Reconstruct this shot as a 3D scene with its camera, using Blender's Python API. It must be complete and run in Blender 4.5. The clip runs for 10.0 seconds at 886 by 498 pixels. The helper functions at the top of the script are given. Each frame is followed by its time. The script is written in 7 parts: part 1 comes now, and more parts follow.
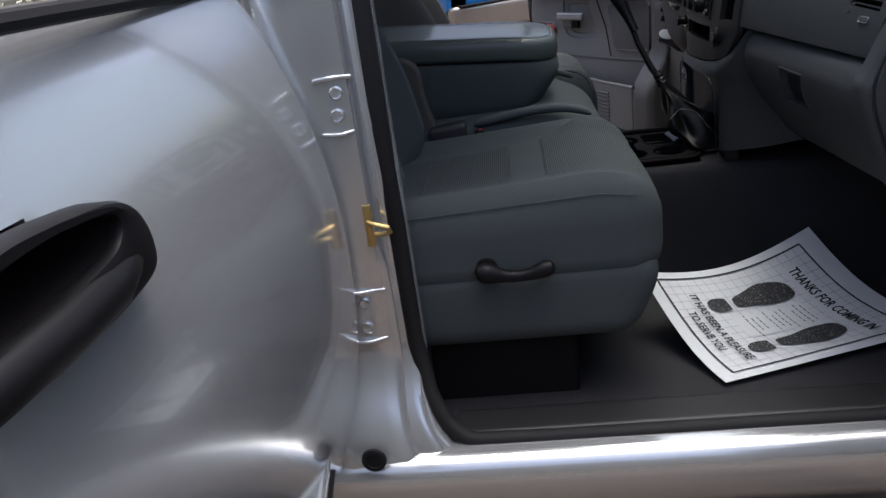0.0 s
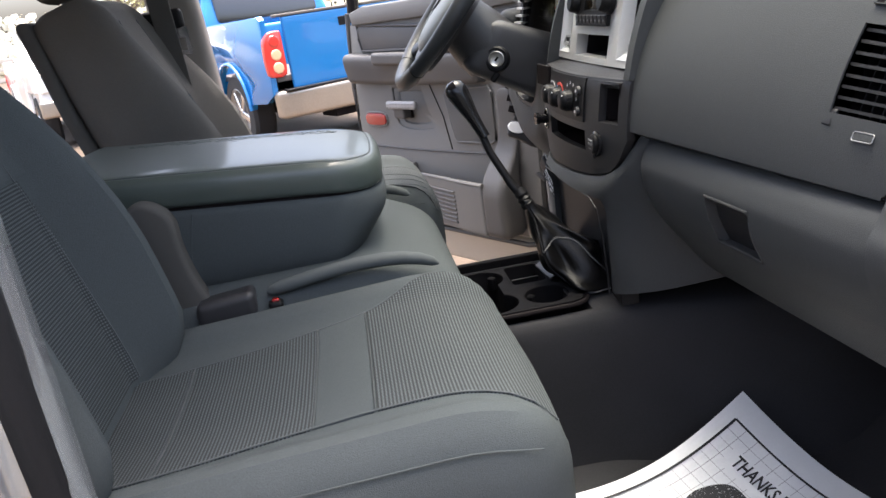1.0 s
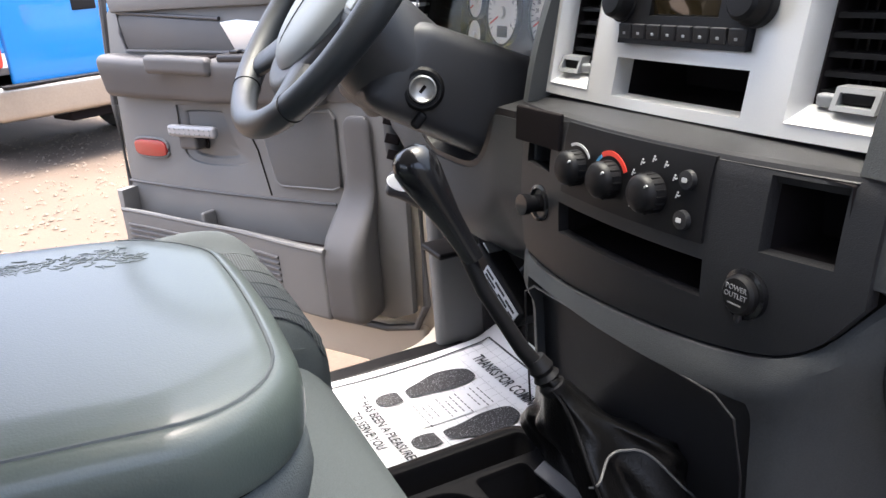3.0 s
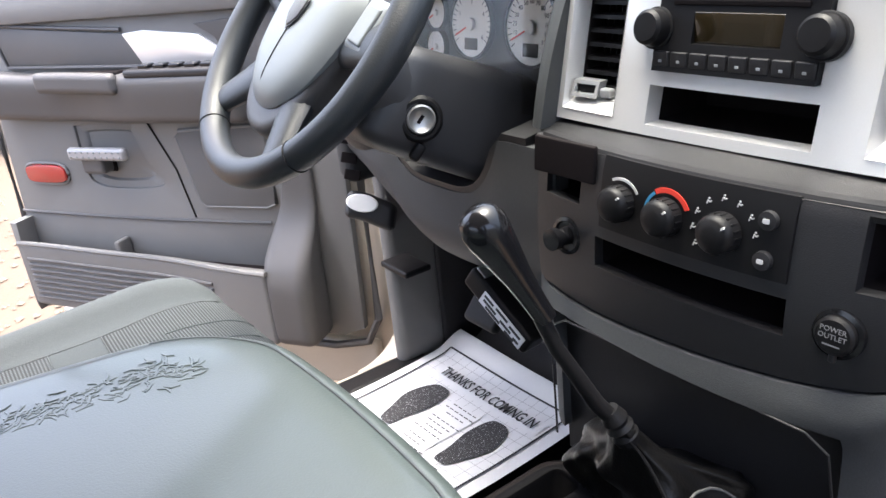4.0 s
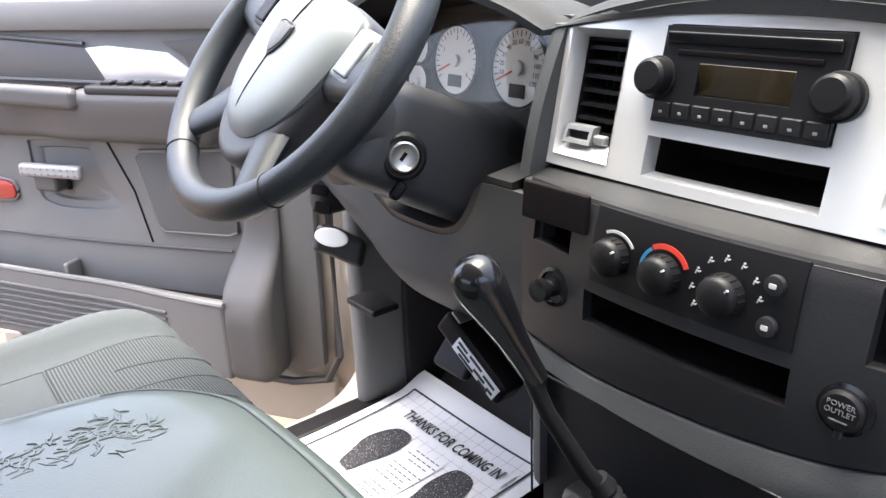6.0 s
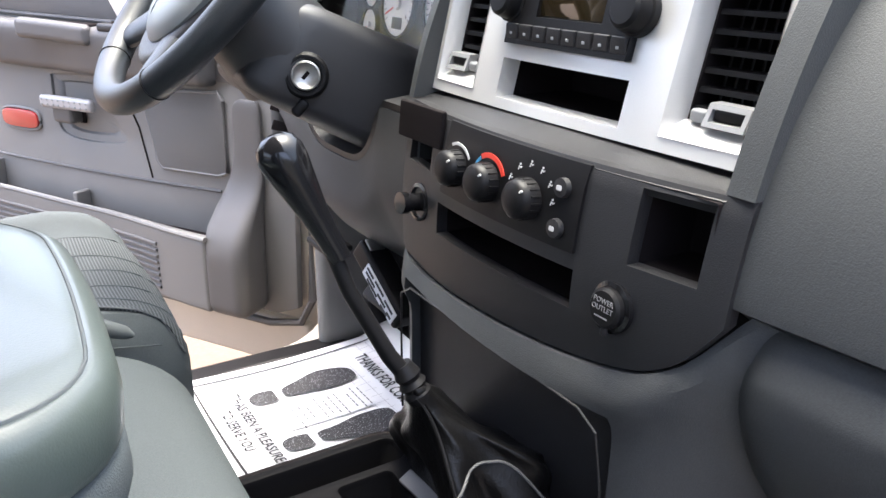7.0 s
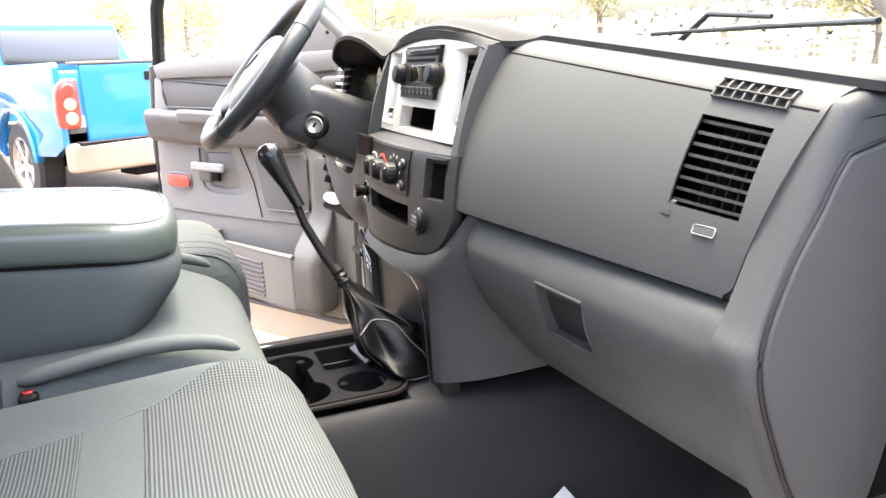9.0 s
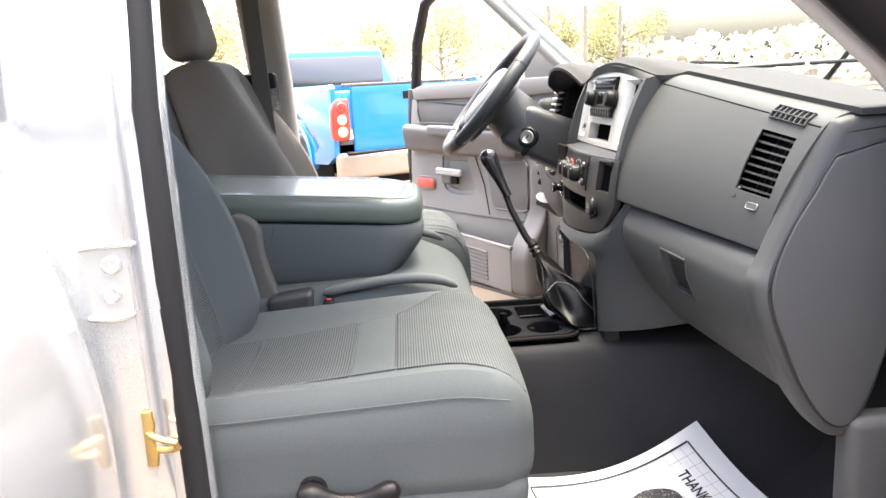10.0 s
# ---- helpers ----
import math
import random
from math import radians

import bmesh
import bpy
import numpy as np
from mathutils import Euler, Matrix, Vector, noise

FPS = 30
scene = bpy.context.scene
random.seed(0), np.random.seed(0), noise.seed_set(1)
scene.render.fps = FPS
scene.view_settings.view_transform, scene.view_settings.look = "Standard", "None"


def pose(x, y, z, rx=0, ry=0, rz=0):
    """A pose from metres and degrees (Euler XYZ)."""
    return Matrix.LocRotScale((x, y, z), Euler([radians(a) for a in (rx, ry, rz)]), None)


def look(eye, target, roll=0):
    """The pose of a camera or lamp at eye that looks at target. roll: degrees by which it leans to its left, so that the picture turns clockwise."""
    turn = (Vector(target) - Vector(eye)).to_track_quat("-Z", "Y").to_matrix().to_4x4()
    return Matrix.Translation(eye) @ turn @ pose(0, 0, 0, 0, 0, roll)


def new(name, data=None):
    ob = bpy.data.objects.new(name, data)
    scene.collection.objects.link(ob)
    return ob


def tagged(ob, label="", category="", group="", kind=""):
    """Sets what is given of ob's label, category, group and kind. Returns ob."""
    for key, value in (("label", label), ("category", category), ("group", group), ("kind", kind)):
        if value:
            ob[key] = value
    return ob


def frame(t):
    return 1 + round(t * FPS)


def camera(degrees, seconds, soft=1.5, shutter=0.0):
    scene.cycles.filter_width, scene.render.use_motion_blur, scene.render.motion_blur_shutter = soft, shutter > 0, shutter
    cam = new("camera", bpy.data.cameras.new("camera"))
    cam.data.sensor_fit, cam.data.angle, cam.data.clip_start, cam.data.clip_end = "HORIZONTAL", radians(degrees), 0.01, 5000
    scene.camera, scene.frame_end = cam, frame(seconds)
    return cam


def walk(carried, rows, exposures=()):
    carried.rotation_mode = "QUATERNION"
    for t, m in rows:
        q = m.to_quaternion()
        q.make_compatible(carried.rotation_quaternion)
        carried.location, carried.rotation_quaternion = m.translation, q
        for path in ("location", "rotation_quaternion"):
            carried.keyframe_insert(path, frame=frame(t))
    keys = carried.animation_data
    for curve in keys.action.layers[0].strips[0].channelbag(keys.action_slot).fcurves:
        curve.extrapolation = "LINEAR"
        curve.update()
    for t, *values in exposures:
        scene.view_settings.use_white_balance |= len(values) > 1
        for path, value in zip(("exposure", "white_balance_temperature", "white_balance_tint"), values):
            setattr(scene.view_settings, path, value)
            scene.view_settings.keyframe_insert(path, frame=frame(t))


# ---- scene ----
cam = camera(60.9, 10.0)
PATH = [
    (0, (-0.509, -1.944, 1.415), (-0.742, -0.103, 0.668), -8.0),
    (0.5, (-0.516, -1.637, 1.386), (-0.402, 0.238, 0.699), -8.9),
    (1, (-0.438, -1.34, 1.403), (-0.266, 0.552, 0.778), -8.8),
    (1.5, (-0.442, -1.06, 1.384), (-0.084, 0.805, 0.758), -6.1),
    (2, (-0.441, -0.822, 1.387), (0.091, 0.973, 0.683), -5.1),
    (2.2, (-0.447, -0.738, 1.386), (0.127, 1.049, 0.696), -4.9),
    (3.5, (-0.534, -0.481, 1.432), (0.38, 1.141, 0.702), -4.9),
    (4, (-0.59, -0.401, 1.465), (0.443, 1.123, 0.684), -6.0),
    (4.5, (-0.65, -0.339, 1.463), (0.458, 1.112, 0.648), -5.1),
    (5, (-0.634, -0.317, 1.453), (0.521, 1.147, 0.73), -2.8),
    (5.2, (-0.638, -0.307, 1.464), (0.547, 1.139, 0.752), -2.4),
    (6.3, (-0.545, -0.389, 1.463), (0.56, 1.116, 0.748), -1.7),
    (6.5, (-0.52, -0.426, 1.449), (0.552, 1.103, 0.732), -1.2),
    (7, (-0.452, -0.532, 1.391), (0.547, 1.047, 0.679), 1.3),
    (7.5, (-0.379, -0.649, 1.351), (0.473, 0.999, 0.603), 0.5),
    (8, (-0.354, -0.811, 1.316), (0.423, 0.91, 0.656), 0.4),
    (8.3, (-0.399, -0.952, 1.344), (0.404, 0.775, 0.735), 0.2),
    (8.5, (-0.412, -1.03, 1.367), (0.377, 0.713, 0.784), -0.9),
    (9, (-0.423, -1.226, 1.384), (0.261, 0.588, 0.891), -2.6),
    (9.5, (-0.449, -1.448, 1.39), (0.03, 0.442, 0.943), -3.4),
    (10, (-0.436, -1.678, 1.405), (-0.35, 0.275, 0.984), -3.4),
]

EXPOSURES = [(0.0, 1.3, 5950, 10), (0.5, 2.2, 6350, 10), (1.0, 2.9, 6500, 10), (2.0, 3.28, 6750, 10), (3.5, 3.42, 6250, 10), (4.5, 3.62, 6300, 10), (6.5, 3.75, 6350, 10), (7.5, 3.9, 6150, 10), (8.5, 4.3, 6700, 10), (9.5, 4.45, 6950, 10), (10.0, 4.1, 6950, 10)]
walk(cam, [(t, look(eye, target, roll)) for t, eye, target, roll in PATH], EXPOSURES)

# ---- light ----
SUN_EL, SUN_AZ = radians(82), radians(52)   # azimuth from +x towards +y
world = bpy.data.worlds.new("sky")
world.use_nodes = True
scene.world = world
wn = world.node_tree.nodes
sky = wn.new("ShaderNodeTexSky")
sky.sky_type, sky.sun_disc = "NISHITA", False
sky.sun_elevation, sky.sun_rotation = SUN_EL, math.pi / 2 - SUN_AZ
sky.dust_density, sky.air_density = 9.0, 0.75
world.node_tree.links.new(sky.outputs[0], wn["Background"].inputs[0])
wn["Background"].inputs[1].default_value = 0.15
sun = new("sun", bpy.data.lights.new("sun", "SUN"))
sun.data.energy, sun.data.angle, sun.data.color = 0.32, radians(24), (1.0, 0.95, 0.87)
sun.matrix_world = look((0, 0, 0), (-math.cos(SUN_AZ) * math.cos(SUN_EL), -math.sin(SUN_AZ) * math.cos(SUN_EL), -math.sin(SUN_EL)))


# ---- materials ----
def mat(name, color, rough=0.6, metal=0.0, grain=0.0, scale=400.0, bump=0.0, bump_scale=None, spread=0.0, spec=0.5, coat=0.0, blotch=0.0, blotch_scale=6.0):
    """A surface with fine grain, broad blotches, relief and a spread of gloss."""
    m = bpy.data.materials.new(name)
    m.use_nodes = True
    nt = m.node_tree
    b = nt.nodes["Principled BSDF"]
    b.inputs["Base Color"].default_value = (*color, 1)
    b.inputs["Roughness"].default_value = rough
    b.inputs["Metallic"].default_value = metal
    b.inputs["Specular IOR Level"].default_value = spec
    b.inputs["Coat Weight"].default_value = coat
    tc = nt.nodes.new("ShaderNodeTexCoord")
    if grain or blotch:
        n1 = nt.nodes.new("ShaderNodeTexNoise")
        n1.inputs["Scale"].default_value, n1.inputs["Detail"].default_value = scale, 3
        n2 = nt.nodes.new("ShaderNodeTexNoise")
        n2.inputs["Scale"].default_value, n2.inputs["Detail"].default_value = blotch_scale, 5
        for n in (n1, n2):
            nt.links.new(tc.outputs["Object"], n.inputs["Vector"])
        m1, m2, add = (nt.nodes.new("ShaderNodeMath") for _ in range(3))
        m1.operation = m2.operation = "MULTIPLY_ADD"
        m1.inputs[1].default_value, m1.inputs[2].default_value = 2 * grain, 1 - grain
        m2.inputs[1].default_value, m2.inputs[2].default_value = 2 * blotch, 1 - blotch
        nt.links.new(n1.outputs[0], m1.inputs[0])
        nt.links.new(n2.outputs[0], m2.inputs[0])
        add.operation = "MULTIPLY"
        nt.links.new(m1.outputs[0], add.inputs[0])
        nt.links.new(m2.outputs[0], add.inputs[1])
        vm = nt.nodes.new("ShaderNodeVectorMath")
        vm.operation = "SCALE"
        vm.inputs[0].default_value = color
        nt.links.new(add.outputs[0], vm.inputs["Scale"])
        nt.links.new(vm.outputs[0], b.inputs["Base Color"])
        if spread:
            mr = nt.nodes.new("ShaderNodeMath")
            mr.operation = "MULTIPLY_ADD"
            mr.inputs[1].default_value, mr.inputs[2].default_value = 2 * spread, rough - spread
            nt.links.new(n2.outputs[0], mr.inputs[0])
            nt.links.new(mr.outputs[0], b.inputs["Roughness"])
    if bump:
        n3 = nt.nodes.new("ShaderNodeTexNoise")
        n3.inputs["Scale"].default_value, n3.inputs["Detail"].default_value = bump_scale or scale, 2
        nt.links.new(tc.outputs["Object"], n3.inputs["Vector"])
        bp = nt.nodes.new("ShaderNodeBump")
        bp.inputs["Strength"].default_value, bp.inputs["Distance"].default_value = bump, 0.001
        nt.links.new(n3.outputs[0], bp.inputs["Height"])
        nt.links.new(bp.outputs[0], b.inputs["Normal"])
    return m


def ribbed(name, dark, light, pitch, axis=0, cross=0.75):
    """Woven fabric with raised light ribs across one axis and a weaker weave across the other."""
    m = mat(name, dark, 0.9, spec=0.2)
    nt = m.node_tree
    b = nt.nodes["Principled BSDF"]
    tc = nt.nodes.new("ShaderNodeTexCoord")
    sep = nt.nodes.new("ShaderNodeSeparateXYZ")
    nt.links.new(tc.outputs["Object"], sep.inputs[0])
    waves = []
    for k, p in ((axis, pitch), (1 if axis != 1 else 0, pitch * 0.9)):
        mul, sn, sc = (nt.nodes.new("ShaderNodeMath") for _ in range(3))
        mul.operation, sn.operation, sc.operation = "MULTIPLY", "SINE", "MULTIPLY_ADD"
        mul.inputs[1].default_value = 2 * math.pi / p
        sc.inputs[1].default_value = sc.inputs[2].default_value = 0.5
        nt.links.new(sep.outputs[k], mul.inputs[0])
        nt.links.new(mul.outputs[0], sn.inputs[0])
        nt.links.new(sn.outputs[0], sc.inputs[0])
        waves.append(sc)
    w2 = nt.nodes.new("ShaderNodeMath")
    w2.operation = "MULTIPLY_ADD"
    w2.inputs[1].default_value, w2.inputs[2].default_value = cross, 1 - cross
    nt.links.new(waves[1].outputs[0], w2.inputs[0])
    f = nt.nodes.new("ShaderNodeMath")
    f.operation = "MULTIPLY"
    nt.links.new(waves[0].outputs[0], f.inputs[0])
    nt.links.new(w2.outputs[0], f.inputs[1])
    mix = nt.nodes.new("ShaderNodeMix")
    mix.data_type = "RGBA"
    mix.inputs["A"].default_value, mix.inputs["B"].default_value = (*dark, 1), (*light, 1)
    nt.links.new(f.outputs[0], mix.inputs["Factor"])
    nt.links.new(mix.outputs["Result"], b.inputs["Base Color"])
    bp = nt.nodes.new("ShaderNodeBump")
    bp.inputs["Strength"].default_value, bp.inputs["Distance"].default_value = 0.6, 0.001
    nt.links.new(f.outputs[0], bp.inputs["Height"])
    nt.links.new(bp.outputs[0], b.inputs["Normal"])
    return m


def glassy(name, color, rough=0.02, gloss=0.05):
    m = bpy.data.materials.new(name)
    m.use_nodes = True
    nt = m.node_tree
    nt.nodes.remove(nt.nodes["Principled BSDF"])
    tr, gl, mx = (nt.nodes.new(k) for k in ("ShaderNodeBsdfTransparent", "ShaderNodeBsdfGlossy", "ShaderNodeMixShader"))
    tr.inputs[0].default_value = (*color, 1)
    gl.inputs["Roughness"].default_value = rough
    mx.inputs[0].default_value = gloss
    nt.links.new(tr.outputs[0], mx.inputs[1])
    nt.links.new(gl.outputs[0], mx.inputs[2])
    nt.links.new(mx.outputs[0], nt.nodes["Material Output"].inputs[0])
    return m


def speckled(name, ink, ground, scale, share):
    """Patchy print: specks of the ground showing through the ink."""
    m = mat(name, ink, 0.75)
    nt = m.node_tree
    tc, no, ramp = (nt.nodes.new(k) for k in ("ShaderNodeTexCoord", "ShaderNodeTexNoise", "ShaderNodeValToRGB"))
    no.inputs["Scale"].default_value, no.inputs["Detail"].default_value = scale, 4
    ramp.color_ramp.elements[0].position, ramp.color_ramp.elements[1].position = share, share + 0.06
    ramp.color_ramp.elements[0].color, ramp.color_ramp.elements[1].color = (*ink, 1), (*ground, 1)
    nt.links.new(tc.outputs["Object"], no.inputs["Vector"])
    nt.links.new(no.outputs[0], ramp.inputs[0])
    nt.links.new(ramp.outputs[0], nt.nodes["Principled BSDF"].inputs["Base Color"])
    return m


SILVER = mat("silver_paint", (0.56, 0.58, 0.586), 0.20, 0.72, 0.04, 900, 0.02, 900, 0.05, coat=0.9, blotch=0.03)
TRIM_SILVER = mat("satin_silver_trim", (0.71, 0.70, 0.68), 0.30, 0.5, 0.03, 700, 0.05, 900, 0.04, blotch=0.03)
DASH = mat("grained_grey_plastic", (0.0445, 0.0470, 0.0485), 0.58, 0, 0.20, 520, 0.32, 850, 0.06, spec=0.28, blotch=0.10)
DASH_TOP = mat("grained_grey_top_plastic", (0.034, 0.0345, 0.036), 0.72, 0, 0.1, 900, 0.35, 1100, 0.05, spec=0.15, blotch=0.06)
STACK = mat("charcoal_plastic", (0.0150, 0.0148, 0.0162), 0.46, 0, 0.12, 700, 0.3, 900, 0.05, spec=0.40, blotch=0.06)
BLACK = mat("black_plastic", (0.0075, 0.0073, 0.008), 0.42, 0, 0.1, 800, 0.1, 1200, 0.05, spec=0.17)
GLOSS_BLACK = mat("gloss_black_plastic", (0.006, 0.006, 0.007), 0.16, spec=0.42)
# for dark plastic parts, and for shade painted inside door hollows
DARK = mat("dark_plastic_and_recess_shade", (0.0115, 0.0095, 0.0100), 0.7, 0, 0.15, 500, spec=0.05)
CONSOLE = mat("soot_black_plastic", (0.0065, 0.0063, 0.007), 0.6, 0, 0.1, 800, 0.15, 1100, 0.05, spec=0.03)
RUBBER = mat("black_rubber", (0.011, 0.011, 0.012), 0.7, 0, 0.15, 300, 0.2, 600, spec=0.25)
CARPET = mat("dark_vinyl_floor", (0.0255, 0.0255, 0.0280), 0.8, 0, 0.35, 700, 0.6, 900, 0.05, spec=0.15, blotch=0.2, blotch_scale=9)
FABRIC = mat("grey_seat_fabric", (0.0630, 0.0730, 0.0750), 0.92, 0, 0.22, 600, 0.7, 900, 0.03, spec=0.2, blotch=0.08)
VINYL = mat("grey_green_vinyl", (0.060, 0.076, 0.0665), 0.50, 0, 0.06, 900, 0.2, 700, coat=0.40, blotch=0.04)
VINYL.node_tree.nodes["Principled BSDF"].inputs["Coat Roughness"].default_value = 0.14
# driver backrest cloth, paler and warmer than the passenger's
TAUPE_CLOTH = mat("paler_taupe_seat_cloth", (0.112, 0.105, 0.096), 0.92, 0, 0.2, 600, 0.7, 900, 0.03, spec=0.2, blotch=0.12)
BACKING = mat("taupe_seat_back_fabric", (0.085, 0.082, 0.076), 0.9, 0, 0.15, 1200, 0.3, 1500, spec=0.2)
RIB = ribbed("ribbed_seat_fabric", (0.026, 0.030, 0.031), (0.120, 0.134, 0.137), 0.0042)
RIB_Z = ribbed("ribbed_back_fabric", (0.026, 0.030, 0.031), (0.112, 0.125, 0.128), 0.0042, axis=2)
PIPING = mat("grey_thread", (0.070, 0.080, 0.081), 0.85)
DOORPANEL = mat("mid_grey_door_plastic", (0.120, 0.1205, 0.117), 0.5, 0, 0.08, 900, 0.3, 1100, 0.05, blotch=0.05)
DOORDARK = mat("dark_grey_door_plastic", (0.064, 0.063, 0.063), 0.5, 0, 0.08, 900, 0.3, 1100, 0.05, blotch=0.05)
TAUPE = mat("taupe_pillar_trim", (0.24, 0.215, 0.19), 0.6, 0, 0.08, 900, 0.2, 1000, 0.04, blotch=0.05)
HEADLINER = mat("light_grey_headliner", (0.40, 0.39, 0.37), 0.95, 0, 0.1, 900, 0.2)
CHROME = mat("chrome", (0.75, 0.75, 0.76), 0.12, 1.0)
BRASS = mat("yellow_zinc_steel", (0.55, 0.40, 0.16), 0.35, 0.9, 0.2, 300)
STEEL = mat("worn_steel", (0.45, 0.44, 0.42), 0.4, 0.9, 0.2, 200, blotch=0.2, blotch_scale=30)
PAPER = mat("white_paper", (0.60, 0.61, 0.62), 0.85, 0, 0.03, 300, 0.2, 120, blotch=0.03)
INK = mat("black_ink", (0.02, 0.02, 0.022), 0.7, 0, 0.5, 250)
SOLE_INK = speckled("patchy_sole_ink", (0.02, 0.02, 0.022), (0.40, 0.41, 0.42), 420, 0.61)
INK_GREY = mat("thin_grey_ink", (0.30, 0.31, 0.32), 0.8)
RED = mat("red_reflector", (0.27, 0.014, 0.011), 0.2, coat=0.6)
REDINK = mat("red_mark", (0.65, 0.05, 0.03), 0.5)
BLUEINK = mat("blue_mark", (0.05, 0.25, 0.45), 0.5)
OUTLET_MARK = mat("worn_grey_lettering", (0.17, 0.17, 0.175), 0.6)
WHITEINK = mat("white_mark", (0.5, 0.5, 0.5), 0.5)
HANDLE = mat("grey_handle_plastic", (0.26, 0.262, 0.265), 0.42, 0.2, 0.06, 800)
DIAL = mat("white_dial", (0.85, 0.85, 0.83), 0.5)
# amber reflection painted into the dark display colour
LCD = mat("radio_display", (0.030, 0.021, 0.009), 0.06, coat=1.0, blotch=0.6, blotch_scale=30)
GLASS = glassy("clear_glass", (0.94, 0.96, 0.95))
SCREEN = glassy("tinted_windscreen_glass", (0.80, 0.825, 0.81))
HEM = mat("worn_grey_hem", (0.065, 0.066, 0.068), 0.6, 0, 0.3, 200)
LENS = glassy("gauge_lens", (0.95, 0.94, 0.92), 0.03, 0.025)
LEATHER = mat("black_leather", (0.0032, 0.0031, 0.0033), 0.36, 0, 0.1, 500, 0.5, 350, 0.06, spec=0.20)
WHEEL_L = mat("dark_grey_leather", (0.016, 0.019, 0.022), 0.42, 0, 0.08, 700, 0.35, 600, 0.06)
COLUMN = mat("near_black_grained_plastic", (0.031, 0.031, 0.0335), 0.45, 0, 0.1, 900, 0.3, 1100, 0.05)
HUB = mat("light_grey_hub_plastic", (0.165, 0.180, 0.187), 0.45, 0.1, 0.05, 900, 0.15, 900)
BLUE = mat("blue_paint", (0.008, 0.185, 0.50), 0.22, 0.25, 0.05, 900, coat=1.0)
GRAVEL = mat("gravel_ground", (0.066, 0.047, 0.032), 0.95, 0, 0.3, 60, 1.0, 90, blotch=0.3, blotch_scale=1.2)
# silver body paint with the warm sunlight put into its colour
SUNLIT_SILVER = mat("silver_with_painted_sunlight", (0.44, 0.40, 0.335), 0.35, 0.2, 0.05, 400, coat=0.6, blotch=0.1)


# ---- mesh tools ----
def thing(name, at, label, category, group="", kind=""):
    ob = new(name)
    ob.location = at
    return tagged(ob, label, category, group, kind)


def part(name, bm, material, parent=None, label="", smooth=True, angle=35):
    me = bpy.data.meshes.new(name)
    bmesh.ops.recalc_face_normals(bm, faces=bm.faces)
    if smooth:
        for f in bm.faces:
            f.smooth = True
        for e in bm.edges:
            if len(e.link_faces) == 2 and e.calc_face_angle(0) > radians(angle):
                e.smooth = False
    bm.to_mesh(me)
    bm.free()
    me.materials.append(material)
    ob = new(name, me)
    if parent:
        ob.parent = parent
        if parent.type == "EMPTY":
            ob.matrix_parent_inverse = Matrix.Translation(parent.location).inverted()
    if label:
        ob["label"] = label
    return ob


def setting(name, bm, material, label, category, smooth=True):
    return tagged(part(name, bm, material, None, "", smooth), label, category, "", "structure")


def rbox(lo, hi, r=0.01, n=6, fn=None, bm=None, m=None):
    """A box with rounded edges between two corners, bent by fn(point) and laid by m."""
    bm = bm or bmesh.new()
    lo, hi = Vector(lo), Vector(hi)
    c, h = (lo + hi) / 2, (hi - lo) / 2
    r = min(r, *(0.999 * v for v in h))
    steps = []
    for k in range(3):
        inner = h[k] - r
        a = [-h[k], -inner - r * 0.6, -inner - 0.25 * r]
        mid = [-inner + 2 * inner * i / n for i in range(n + 1)]
        steps.append(a + mid + [-v for v in reversed(a)])
    seen = {}

    def vert(p):
        key = tuple(round(v, 6) for v in p)
        if key not in seen:
            q = Vector([max(-h[k] + r, min(h[k] - r, p[k])) for k in range(3)])
            d = Vector(p) - q
            w = c + q + (d.normalized() * r if d.length > 1e-9 else d)
            if fn:
                w = Vector(fn(w))
            seen[key] = bm.verts.new(m @ w if m else w)
        return seen[key]

    for k in range(3):
        i, j = (k + 1) % 3, (k + 2) % 3
        for s in (-1, 1):
            for a in range(len(steps[i]) - 1):
                for b in range(len(steps[j]) - 1):
                    quad = []
                    for u, v in ((a, b), (a + 1, b), (a + 1, b + 1), (a, b + 1)):
                        p = [0, 0, 0]
                        p[k], p[i], p[j] = s * h[k], steps[i][u], steps[j][v]
                        quad.append(vert(p))
                    if len(set(quad)) == 4:
                        try:
                            bm.faces.new(quad)
                        except ValueError:
                            pass
    return bm


